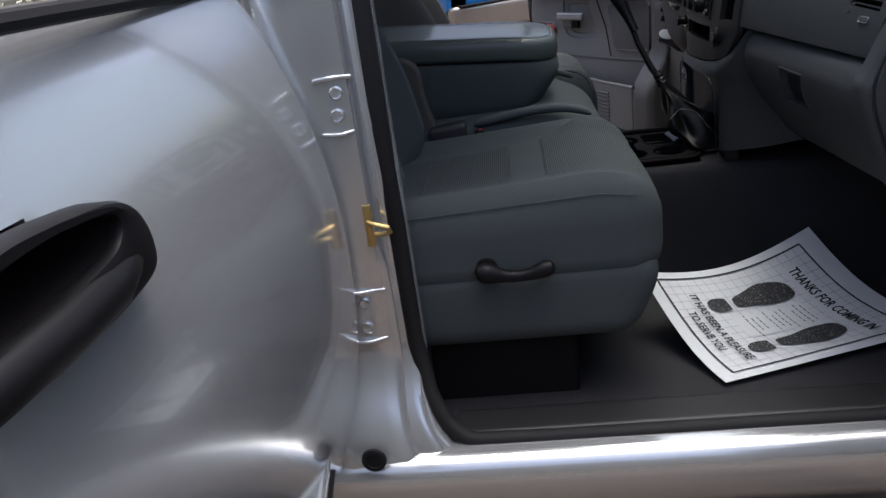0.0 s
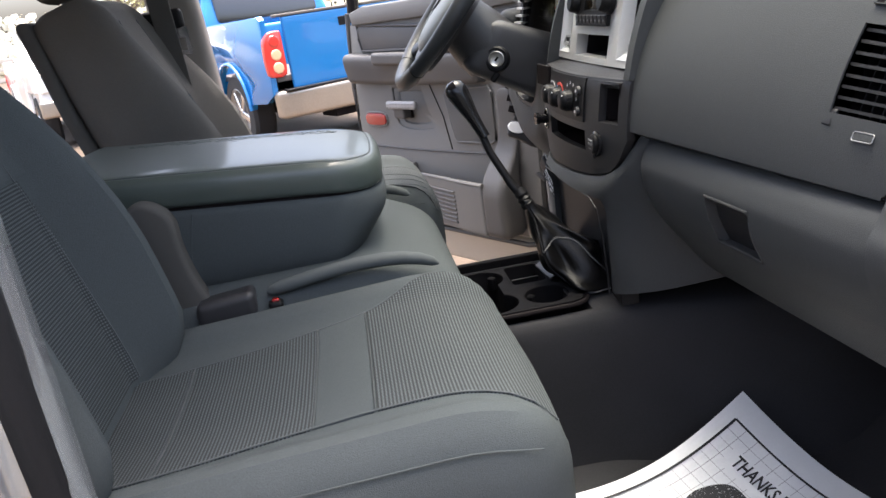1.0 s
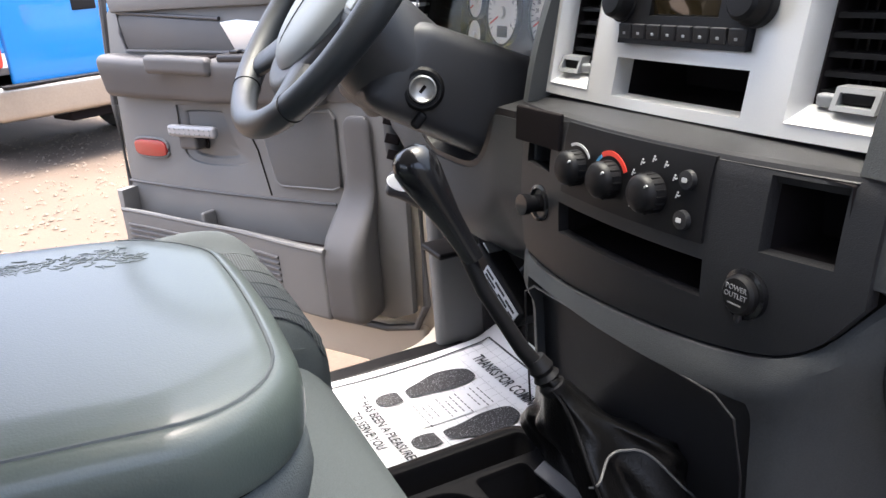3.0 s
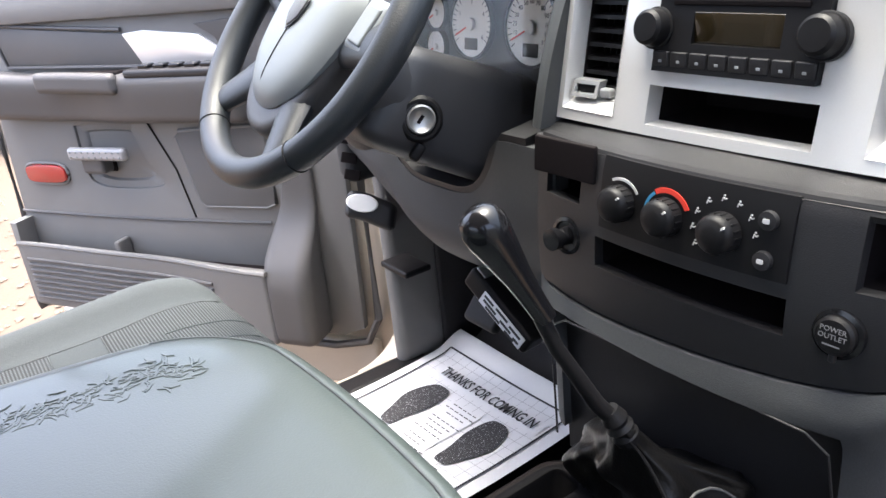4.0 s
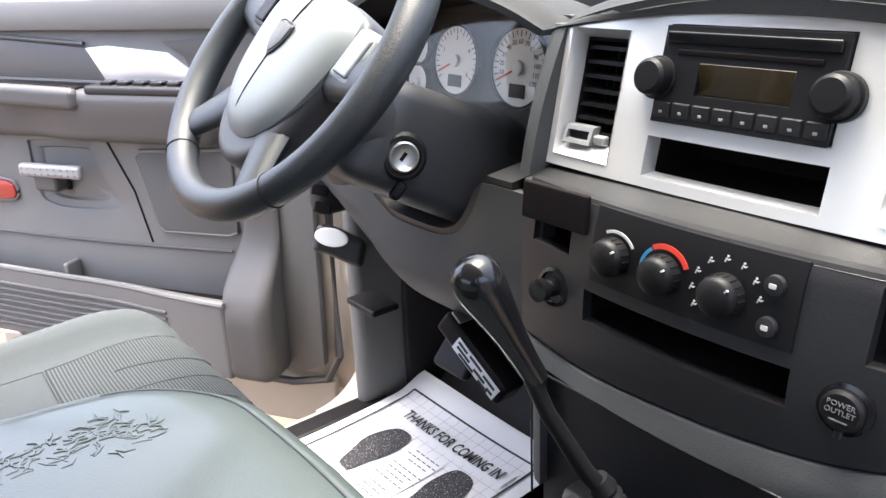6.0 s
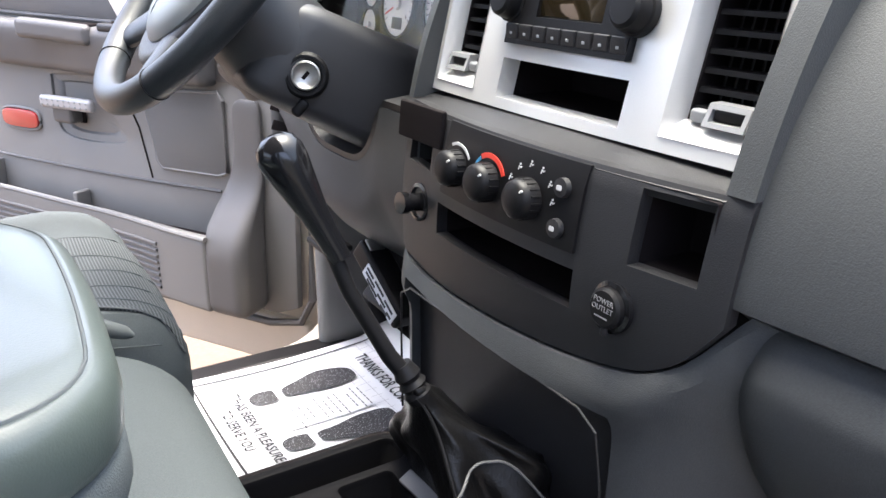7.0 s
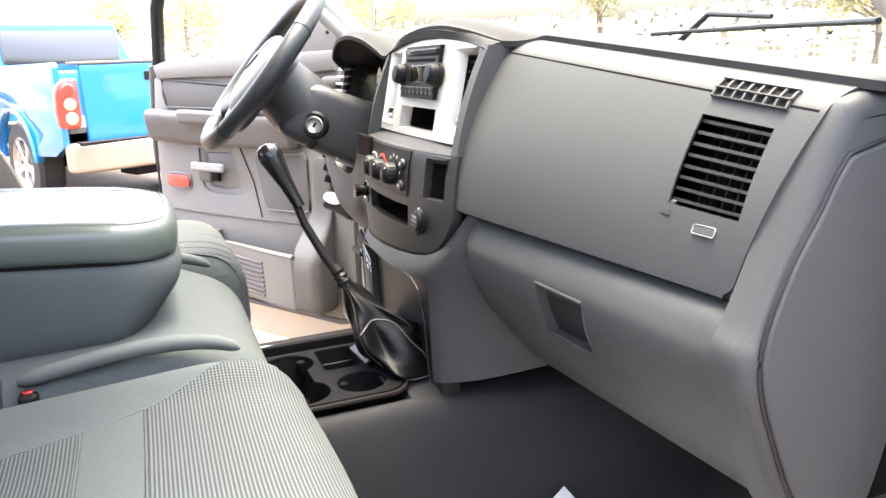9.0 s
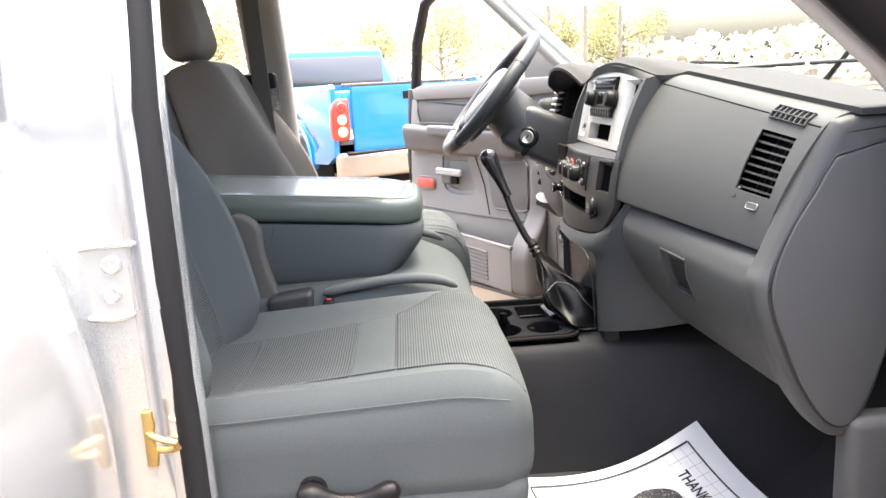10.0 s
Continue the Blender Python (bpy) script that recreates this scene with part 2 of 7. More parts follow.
def shell(fn, nu, nv, thick, bm=None, u0=0.0, u1=1.0, v0=0.0, v1=1.0):
    """A curved sheet fn(u, v) with thickness, closed at its edges. A positive thickness goes against du x dv."""
    bm = bm or bmesh.new()
    us = [u0 + (u1 - u0) * i / nu for i in range(nu + 1)]
    vs = [v0 + (v1 - v0) * j / nv for j in range(nv + 1)]
    top, low = [], []
    e = 1e-3
    for u in us:
        ta, la = [], []
        for v in vs:
            p = Vector(fn(u, v))
            du = Vector(fn(min(u + e, 1), v)) - Vector(fn(max(u - e, 0), v))
            dv = Vector(fn(u, min(v + e, 1))) - Vector(fn(u, max(v - e, 0)))
            n = du.cross(dv)
            n = n.normalized() if n.length > 1e-12 else Vector((0, 0, 1))
            ta.append(bm.verts.new(p))
            la.append(bm.verts.new(p - n * thick))
        top.append(ta)
        low.append(la)
    for i in range(nu):
        for j in range(nv):
            bm.faces.new((top[i][j], top[i + 1][j], top[i + 1][j + 1], top[i][j + 1]))
            bm.faces.new((low[i][j], low[i][j + 1], low[i + 1][j + 1], low[i + 1][j]))
    for i in range(nu):
        bm.faces.new((top[i][0], low[i][0], low[i + 1][0], top[i + 1][0]))
        bm.faces.new((top[i][nv], top[i + 1][nv], low[i + 1][nv], low[i][nv]))
    for j in range(nv):
        bm.faces.new((top[0][j], top[0][j + 1], low[0][j + 1], low[0][j]))
        bm.faces.new((top[nu][j], low[nu][j], low[nu][j + 1], top[nu][j + 1]))
    return bm


def plate(fn, us, vs, holes, thick, step=0.02, bm=None):
    """A plate fn(u, v, depth) with rectangular openings (u0, u1, v0, v1) cut through it."""
    bm = bm or bmesh.new()

    def cuts(ends, k):
        marks = sorted(set([ends[0], ends[1]] + [h[k] for h in holes] + [h[k + 1] for h in holes]))
        out = []
        for a, b in zip(marks, marks[1:]):
            n = max(1, math.ceil((b - a) / step))
            out += [a + (b - a) * i / n for i in range(n)]
        return out + [marks[-1]]

    U, V = cuts(us, 0), cuts(vs, 2)
    seen = {}

    def vert(i, j, d):
        if (i, j, d) not in seen:
            seen[i, j, d] = bm.verts.new(fn(U[i], V[j], d * thick))
        return seen[i, j, d]

    def solid(i, j):
        if not (0 <= i < len(U) - 1 and 0 <= j < len(V) - 1):
            return False
        u, v = (U[i] + U[i + 1]) / 2, (V[j] + V[j + 1]) / 2
        return not any(h[0] < u < h[1] and h[2] < v < h[3] for h in holes)

    for i in range(len(U) - 1):
        for j in range(len(V) - 1):
            if not solid(i, j):
                continue
            bm.faces.new([vert(a, b, 0) for a, b in ((i, j), (i + 1, j), (i + 1, j + 1), (i, j + 1))])
            bm.faces.new([vert(a, b, 1) for a, b in ((i, j), (i, j + 1), (i + 1, j + 1), (i + 1, j))])
            for (a, b), (p, q) in (((-1, 0), ((i, j), (i, j + 1))), ((1, 0), ((i + 1, j + 1), (i + 1, j))), ((0, -1), ((i + 1, j), (i, j))), ((0, 1), ((i, j + 1), (i + 1, j + 1)))):
                if not solid(i + a, j + b):
                    bm.faces.new((vert(*p, 0), vert(*q, 0), vert(*q, 1), vert(*p, 1)))
    bmesh.ops.remove_doubles(bm, verts=bm.verts, dist=1e-5)
    return bm


def tube(points, radius, n=12, bm=None, closed=False, flat=1.0, up=(0, 0, 1)):
    """A tube along points; radius is a number or one for each point; flat squeezes it along its up side."""
    bm = bm or bmesh.new()
    pts = [Vector(p) for p in points]
    rs = radius if isinstance(radius, (list, tuple)) else [radius] * len(pts)
    rings = []
    for k, p in enumerate(pts):
        a = pts[k - 1] if (k or closed) else pts[0]
        b = pts[(k + 1) % len(pts)] if (k < len(pts) - 1 or closed) else pts[-1]
        d = (b - a).normalized()
        s = d.cross(Vector(up))
        s = s.normalized() if s.length > 1e-6 else d.orthogonal().normalized()
        t = s.cross(d)
        rings.append([bm.verts.new(p + rs[k] * (math.cos(2 * math.pi * i / n) * s + flat * math.sin(2 * math.pi * i / n) * t)) for i in range(n)])
    for k in range(len(rings) - (0 if closed else 1)):
        r0, r1 = rings[k], rings[(k + 1) % len(rings)]
        for i in range(n):
            bm.faces.new((r0[i], r0[(i + 1) % n], r1[(i + 1) % n], r1[i]))
    if not closed:
        bm.faces.new(list(reversed(rings[0])))
        bm.faces.new(rings[-1])
    return bm


def turned(profile, m, n=24, bm=None, caps=True):
    """A turned body from (radius, height) pairs about m's z axis."""
    bm = bm or bmesh.new()
    rings = [[bm.verts.new(m @ Vector((r * math.cos(2 * math.pi * i / n), r * math.sin(2 * math.pi * i / n), h))) for i in range(n)] if r > 1e-6 else [bm.verts.new(m @ Vector((0, 0, h)))] for r, h in profile]
    for a, b in zip(rings, rings[1:]):
        for i in range(n):
            q = [a[i % len(a)], a[(i + 1) % len(a)], b[(i + 1) % len(b)], b[i % len(b)]]
            q = list(dict.fromkeys(q))
            if len(q) > 2:
                bm.faces.new(q)
    for r, rev in ((rings[0], True), (rings[-1], False)) if caps else ():
        if len(r) > 1:
            bm.faces.new(list(reversed(r)) if rev else r)
    return bm


def prism(outline, m, depth, bm=None, bevel=0.0, segments=2):
    """A flat outline in m's xy plane, drawn out along m's z."""
    bm = bm or bmesh.new()
    own = bmesh.new()
    a = [own.verts.new((x, y, 0)) for x, y in outline]
    f = own.faces.new(a)
    up = bmesh.ops.extrude_face_region(own, geom=[f])
    bmesh.ops.translate(own, verts=[v for v in up["geom"] if isinstance(v, bmesh.types.BMVert)], vec=(0, 0, depth))
    bmesh.ops.recalc_face_normals(own, faces=own.faces)
    if bevel:
        top = [e for e in own.edges if abs(e.verts[0].co.z - depth) < 1e-6 and abs(e.verts[1].co.z - depth) < 1e-6]
        bmesh.ops.bevel(own, geom=top, offset=bevel, segments=segments, affect="EDGES", profile=0.5)
    bmesh.ops.transform(own, matrix=m, verts=own.verts)
    me = bpy.data.meshes.new("outline")
    own.to_mesh(me)
    own.free()
    bm.from_mesh(me)
    bpy.data.meshes.remove(me)
    return bm


def smoothstep(a, b, x):
    t = max(0.0, min(1.0, (x - a) / (b - a)))
    return t * t * (3 - 2 * t)


def lerp(a, b, t):
    return a + (b - a) * t


def curve(pairs, x):
    """A smooth line through (x, y) pairs."""
    if x <= pairs[0][0]:
        return pairs[0][1]
    if x >= pairs[-1][0]:
        return pairs[-1][1]
    k = next(i for i in range(len(pairs) - 1) if x <= pairs[i + 1][0])
    rise = [(q - p) / (b - a) for (a, p), (b, q) in zip(pairs, pairs[1:])]

    def slope(i):
        if i == 0 or i == len(rise):
            return rise[min(i, len(rise) - 1)]
        d, e = rise[i - 1], rise[i]
        return 0.0 if d * e <= 0 else 2 * d * e / (d + e)

    (a, p), (b, q) = pairs[k], pairs[k + 1]
    h, t = b - a, (x - a) / (b - a)
    return (1 + 2 * t) * (1 - t) ** 2 * p + t * (1 - t) ** 2 * h * slope(k) + t * t * (3 - 2 * t) * q + t * t * (t - 1) * h * slope(k + 1)


def roundrect(w, h, r, n=5):
    out = []
    for cx, cy, a0 in ((w / 2 - r, h / 2 - r, 0), (-w / 2 + r, h / 2 - r, 90), (-w / 2 + r, -h / 2 + r, 180), (w / 2 - r, -h / 2 + r, 270)):
        out += [(cx + r * math.cos(radians(a0 + 90 * i / n)), cy + r * math.sin(radians(a0 + 90 * i / n))) for i in range(n + 1)]
    return out


def frame_at(p, x_axis, z_axis):
    """A pose at p with the given x axis and z axis."""
    z = Vector(z_axis).normalized()
    x = (Vector(x_axis) - z * Vector(x_axis).dot(z)).normalized()
    y = z.cross(x)
    return Matrix(((x.x, y.x, z.x, p[0]), (x.y, y.y, z.y, p[1]), (x.z, y.z, z.z, p[2]), (0, 0, 0, 1)))


def writing(name, text, size, m, material, parent, depth=0.0003, align="CENTER"):
    """Raised lettering in the built-in font, turned into a mesh."""
    cu = bpy.data.curves.new(name, "FONT")
    cu.body, cu.size, cu.align_x, cu.align_y, cu.extrude, cu.resolution_u = text, size, align, "CENTER", depth, 2
    tmp = bpy.data.objects.new(name, cu)
    me = bpy.data.meshes.new_from_object(tmp)
    bpy.data.objects.remove(tmp)
    bpy.data.curves.remove(cu)
    me.transform(m)
    me.materials.clear()
    me.materials.append(material)
    ob = new(name, me)
    ob.parent = parent
    if parent.type == "EMPTY":
        ob.matrix_parent_inverse = Matrix.Translation(parent.location).inverted()
    return ob



def smooth_loop(pts, n=6, closed=True):
    """A round line through corner points."""
    out = []
    k = len(pts)
    P = [Vector(p) for p in pts]
    for i in range(k if closed else k - 1):
        p0, p1, p2, p3 = (P[j % k] if closed else P[max(0, min(k - 1, j))] for j in (i - 1, i, i + 1, i + 2))
        for s in range(n):
            t = s / n
            out.append(0.5 * (2 * p1 + (p2 - p0) * t + (2 * p0 - 5 * p1 + 4 * p2 - p3) * t * t + (3 * p1 - p0 - 3 * p2 + p3) * t ** 3))
    if not closed:
        out.append(P[-1])
    return out


def pierced(outline, holes, m, thick, bevel=0.0):
    """A flat sheet in m's xy plane with round openings, drawn down along m's z."""
    bm = bmesh.new()
    for loop in [outline] + holes:
        vs = [bm.verts.new((p[0], p[1], 0)) for p in loop]
        for i in range(len(vs)):
            bm.edges.new((vs[i], vs[(i + 1) % len(vs)]))
    bmesh.ops.triangle_fill(bm, use_beauty=True, use_dissolve=False, edges=bm.edges[:], normal=(0, 0, 1))
    up = bmesh.ops.extrude_face_region(bm, geom=bm.faces[:])
    bmesh.ops.translate(bm, verts=[v for v in up["geom"] if isinstance(v, bmesh.types.BMVert)], vec=(0, 0, -thick))
    if bevel:
        bmesh.ops.recalc_face_normals(bm, faces=bm.faces)
        rim = [e for e in bm.edges if e.verts[0].co.z > -1e-6 and e.verts[1].co.z > -1e-6 and e.calc_face_angle(0) > 1]
        bmesh.ops.bevel(bm, geom=rim, offset=bevel, segments=2, affect="EDGES", profile=0.5)
    bmesh.ops.transform(bm, matrix=m, verts=bm.verts)
    return bm


def well(loop, m, depth, inset=0.94, thick=0.002):
    """An open dish under a hole: sloping walls and a floor."""
    bm = bmesh.new()
    c = sum((Vector((p[0], p[1], 0)) for p in loop), Vector()) / len(loop)
    rings = []
    for k, h in ((1.02, 0.0), (1.0, -0.004), (inset, -depth + 0.006), (inset - 0.06, -depth), (0.3, -depth)):
        rings.append([bm.verts.new(m @ (c.lerp(Vector((p[0], p[1], 0)), k) + Vector((0, 0, h)))) for p in loop])
    for a, b in zip(rings, rings[1:]):
        for i in range(len(loop)):
            bm.faces.new((a[i], a[(i + 1) % len(loop)], b[(i + 1) % len(loop)], b[i]))
    bm.faces.new(rings[-1])
    return bm


def circle(cx, cy, r, n=28):
    return [(cx + r * math.cos(2 * math.pi * i / n), cy + r * math.sin(2 * math.pi * i / n)) for i in range(n)]

# ---- cab shell ----
def along_y(profile, y0, y1, thick, n=24, ny=8):
    """A sheet with a side profile of (x, z) pairs, drawn from y0 to y1."""
    ts = [i / (len(profile) - 1) for i in range(len(profile))]
    xs, zs = list(zip(ts, [p[0] for p in profile])), list(zip(ts, [p[1] for p in profile]))
    return shell(lambda u, v: (curve(xs, v), lerp(y0, y1, u), curve(zs, v)), ny, n, thick)


FLOOR_Z = 0.585
floor_profile = [(-1.95, 0.60), (-1.2, 0.60), (-0.9, 0.585), (-0.3, 0.585), (0.15, 0.585), (0.27, 0.60), (0.38, 0.68), (0.50, 0.86), (0.56, 1.05)]
setting("floor", along_y(floor_profile, 0.845, -0.80, 0.03, 32), CARPET, "dark charcoal vinyl floor of the truck cab", "floor")


def hump(u, v):
    x = lerp(-1.2, 0.50, u)
    top = curve([(-1.2, 0.76), (-0.52, 0.785), (-0.44, 0.845), (-0.30, 0.861), (-0.085, 0.863), (0.15, 0.87), (0.5, 0.98)], x)
    half = curve([(-1.2, 0.15), (-0.40, 0.146), (-0.12, 0.150), (0.0, 0.19), (0.12, 0.25), (0.5, 0.30)], x)
    a = lerp(-1, 1, v)
    s = abs(a)
    y = (half + 0.07) * (min(s, 0.62) / 0.62 * 0.74 if s < 0.62 else 0.74 + (s - 0.62) / 0.38 * 0.26)
    z = top - 0.012 * (s / 0.6) ** 2 if s < 0.6 else lerp(top - 0.012, 0.56, smoothstep(0.58, 1.0, s) ** 0.85)
    z -= 0.088 * smoothstep(0.55, 0.50, s) * smoothstep(-0.50, -0.44, x) * smoothstep(-0.085, -0.098, x)
    return (x, math.copysign(y, a) - 0.010, z)


setting("transmission_tunnel", shell(hump, 90, 80, 0.008), CARPET, "dark vinyl-covered hump along the cab floor", "floor hump")

# passenger sill, from the inner scuff plate to the outer rocker
setting("sill_trim", rbox((-0.68, -0.828, 0.565), (0.16, -0.745, 0.602), 0.012, 8), STACK, "grey plastic scuff plate along the door sill", "sill trim")
sill = [(-0.80, 0.54), (-0.82, 0.580), (-0.862, 0.581), (-0.878, 0.579), (-0.886, 0.571), (-0.890, 0.555), (-0.8915, 0.53), (-0.889, 0.507), (-0.876, 0.490), (-0.84, 0.478)]


def sill_fn(u, v):
    k = v * (len(sill) - 1)
    i = min(int(k), len(sill) - 2)
    return (lerp(-0.99, 0.34, u), lerp(sill[i][0], sill[i + 1][0], k - i), lerp(sill[i][1], sill[i + 1][1], k - i))


setting("rocker_panel", shell(sill_fn, 12, 40, 0.02), SILVER, "silver painted door sill and rocker panel", "sill")

# passenger middle pillar: painted outer face and trimmed inside
def pillar(u, v):
    z = lerp(0.50, 1.80, u)
    lean = 0.10 * smoothstep(1.35, 1.90, z)
    deep = smoothstep(0.90, 1.0, z)
    a = [(-0.735, -0.745), (-0.730, -0.768), (-0.734, -0.777), (-0.746, -0.777), (-0.753, -0.777 + 0.014 * deep), (-0.760, -0.777 + 0.014 * deep), (-0.770, -0.790), (-0.862, -0.796), (-0.885, -0.789), (-0.890, -0.74)]
    k = v * (len(a) - 1)
    i = min(int(k), len(a) - 2)
    x, y = lerp(a[i][0], a[i + 1][0], k - i), lerp(a[i][1], a[i + 1][1], k - i)
    flare = 0.10 * (1 - smoothstep(0.50, 0.72, z)) ** 2
    x += flare * (1 - v)
    return (x, y + lean - 0.082 * (1 - smoothstep(0.56, 0.78, z)), z)


setting("pillar_outer", shell(pillar, 60, 45, -0.02), SILVER, "silver painted middle door pillar of the truck", "door pillar")
setting("pillar_trim", rbox((-0.87, -0.752, 0.62), (-0.752, -0.730, 1.80), 0.02, 10, lambda p: (p.x, p.y + 0.10 * smoothstep(1.35, 1.9, p.z), p.z)), DASH, "grey plastic trim on the middle door pillar", "pillar trim")


# door seal round the passenger front opening
def seal_path(side):
    pts = []
    for z in (1.80, 1.6, 1.4, 1.2, 1.0, 0.85, 0.78):
        pts.append((-0.727, side * (0.788 - 0.10 * smoothstep(1.35, 1.9, z)), z))
    for i in range(1, 9):
        a = radians(90 * i / 9)
        pts.append((-0.619 - 0.10 * math.cos(a), side * (0.785 + 0.060 * math.sin(a)), 0.74 - 0.143 * math.sin(a)))
    for x in (-0.5, -0.2, 0.06):
        pts.append((x, side * 0.845, 0.597))
    for i in range(1, 7):
        a = radians(90 * i / 6)
        pts.append((0.06 + 0.12 * math.sin(a), side * (0.845 - 0.017 * i / 6), 0.745 - 0.148 * math.cos(a)))
    pts += [(0.185, side * 0.828, 0.95), (0.195, side * 0.828, 1.15), (0.20, side * 0.835, 1.30), (0.145, side * 0.832, 1.415), (0.015, side * 0.81, 1.55), (-0.16, side * 0.785, 1.72), (-0.26, side * 0.765, 1.785), (-0.45, side * 0.72, 1.80), (-0.65, side * 0.72, 1.81)]
    return pts


setting("door_seal", tube(seal_path(-1), 0.0155, 12), RUBBER, "black rubber seal round the front passenger doorway", "door seal")

# front pillars and hinge pillars
for side, nm in ((-1, "right"), (1, "left")):
    bm = tube([(0.235, side * 0.795, 1.29), (0.13, side * 0.785, 1.405), (-0.04, side * 0.76, 1.565), (-0.21, side * 0.73, 1.725), (-0.36, side * 0.71, 1.80)], [0.018, 0.012, 0.012, 0.013, 0.025] if side < 0 else [0.024, 0.018, 0.017, 0.018, 0.03], 14)
    setting("front_pillar_trim_" + nm, bm, HEADLINER, "light grey trim on the windscreen pillar", "pillar trim")
    bm = tube([(0.27, side * 0.845, 1.28), (0.165, side * 0.835, 1.41), (-0.005, side * 0.81, 1.57), (-0.175, side * 0.78, 1.735), (-0.34, side * 0.75, 1.83)], [0.045, 0.038, 0.036, 0.036, 0.04], 14)
    setting("front_pillar_outer_" + nm, bm, SILVER if side > 0 else BLACK, "painted outer windscreen pillar", "pillar")
    bm = rbox((0.20, -0.89, 0.50), (0.36, -0.79, 1.34), 0.03, 8) if side < 0 else rbox((0.17, 0.852, 0.50), (0.36, 0.93, 1.34), 0.03, 8)
    setting("hinge_pillar_" + nm, bm, SILVER, "silver painted front door hinge pillar", "door pillar")
fil = [(0.175, 0.570)] + [(0.175 - 0.13 * (1 - math.cos(radians(90 * i / 10))), 0.705 - 0.13 * math.sin(radians(90 * i / 10))) for i in range(11)] + [(0.045, 0.570)]
setting("driver_jamb_corner", prism(fil, Matrix(((1, 0, 0, 0), (0, 0, -1, 0.925), (0, 1, 0, 0), (0, 0, 0, 1))), 0.072, bevel=0.006), SUNLIT_SILVER, "rounded corner of the driver doorway with painted warm sunlight", "door jamb")
setting("kick_panel_right", rbox((0.12, -0.80, 0.60), (0.30, -0.755, 0.95), 0.015, 6), DASH, "grey plastic kick panel beside the footwell", "kick panel")
setting("kick_panel_left", rbox((0.10, 0.812, 0.60), (0.222, 0.85, 1.10), 0.02, 6), DOORPANEL, "grey plastic kick panel beside the footwell", "kick panel")
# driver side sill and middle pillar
setting("driver_sill", shell(lambda u, v: (sill_fn(1 - u, v)[0], -sill_fn(u, v)[1], sill_fn(u, v)[2]), 12, 40, 0.02), SUNLIT_SILVER, "driver door sill and rocker panel with painted warm sunlight", "sill")
setting("driver_sill_trim", rbox((-0.68, 0.79, 0.575), (0.16, 0.85, 0.622), 0.012, 8), BLACK, "black scuff strip along the driver door sill", "sill trim")
setting("driver_pillar_trim", rbox((-0.89, 0.72, 0.60), (-0.765, 0.80, 1.82), 0.025, 10, lambda p: (p.x + 0.03 * (1.3 - p.z), p.y - 0.10 * smoothstep(1.35, 1.9, p.z), p.z)), TAUPE, "taupe plastic trim on the driver side door pillar", "pillar trim")
# roof, rear wall with its window, rear side bodies
setting("headliner", shell(lambda u, v: (lerp(-0.30, -1.95, u), lerp(-0.74, 0.74, v), 1.80 + 0.05 * (1 - (2 * v - 1) ** 2)), 10, 10, 0.02), HEADLINER, "light grey fabric headliner", "headliner")
setting("roof", shell(lambda u, v: (lerp(-0.32, -1.98, u), lerp(-0.76, 0.76, v), 1.86 + 0.05 * (1 - (2 * v - 1) ** 2)), 10, 10, 0.03), SILVER, "silver painted cab roof", "roof")
setting("rear_wall", plate(lambda u, v, d: (-1.95 - d, u, v), (-0.80, 0.80), (0.55, 1.84), [(-0.62, 0.62, 1.32, 1.72)], 0.06, 0.2), TAUPE, "grey rear cab wall with a wide window opening", "wall")
for side, nm in ((-1, "right"), (1, "left")):
    setting("rear_pillar_" + nm, rbox((-1.98, side * 0.80 - 0.06, 0.5), (-1.72, side * 0.80 + 0.06, 1.84), 0.03, 6), SILVER, "silver painted rear cab corner", "pillar")


def screen(u, v):
    y = lerp(-0.78, 0.78, u)
    b = 1 - (y / 0.78) ** 2
    x0, z0 = 0.26 + 0.30 * b, 1.325 + 0.01 * b
    x1, z1 = -0.36 + 0.12 * b, 1.80 + 0.03 * b
    return (lerp(x0, x1, v), y * lerp(1.0, 0.92, v), lerp(z0, z1, v) + 0.02 * math.sin(math.pi * v))


setting("windscreen", shell(screen, 24, 12, 0.005), SCREEN, "clear curved windscreen glass", "windscreen")
setting("cowl", shell(lambda u, v: (screen(u, 0)[0] + lerp(-0.02, 0.16, v), lerp(-0.80, 0.80, u), 1.315 - 0.02 * v), 20, 4, 0.02), BLACK, "black plastic cowl under the windscreen", "cowl")
setting("bonnet", shell(lambda u, v: (screen(u, 0)[0] + lerp(0.13, 1.25, v), lerp(-0.80, 0.80, u), 1.30 + 0.02 * math.cos(math.pi * (u - 0.5)) - 0.14 * v * v), 16, 12, 0.02), SILVER, "silver painted bonnet of the truck", "bonnet")

for side, nm in ((-1, "right"), (1, "left")):
    setting("footwell_side_" + nm, rbox((0.27 if side < 0 else 0.21, side * 0.825 - 0.02, 0.55), (0.58, side * 0.825 + 0.02, 1.335), 0.008, 3), CARPET, "dark trimmed side of the footwell", "footwell side")
setting("firewall", rbox((0.555, -0.82, 0.55), (0.585, 0.82, 1.33), 0.005, 2), BLACK, "black bulkhead behind the dashboard", "bulkhead")

# ---- dashboard ----
dash = thing("dashboard", (0.2, 0.0, 0.95), "dark grey moulded plastic dashboard with silver centre bezel", "dashboard")


def hood_z(y):
    base = curve([(-0.80, 1.338), (-0.76, 1.340), (-0.25, 1.384), (0.22, 1.375), (0.80, 1.36)], y)
    c = 0.057 * max(0.0, 1 - (abs(y) / 0.30) ** 2.2)
    g = 0.072 * max(0.0, 1 - (abs(y - 0.45) / 0.235) ** 2.6)
    return base + max(c, g)


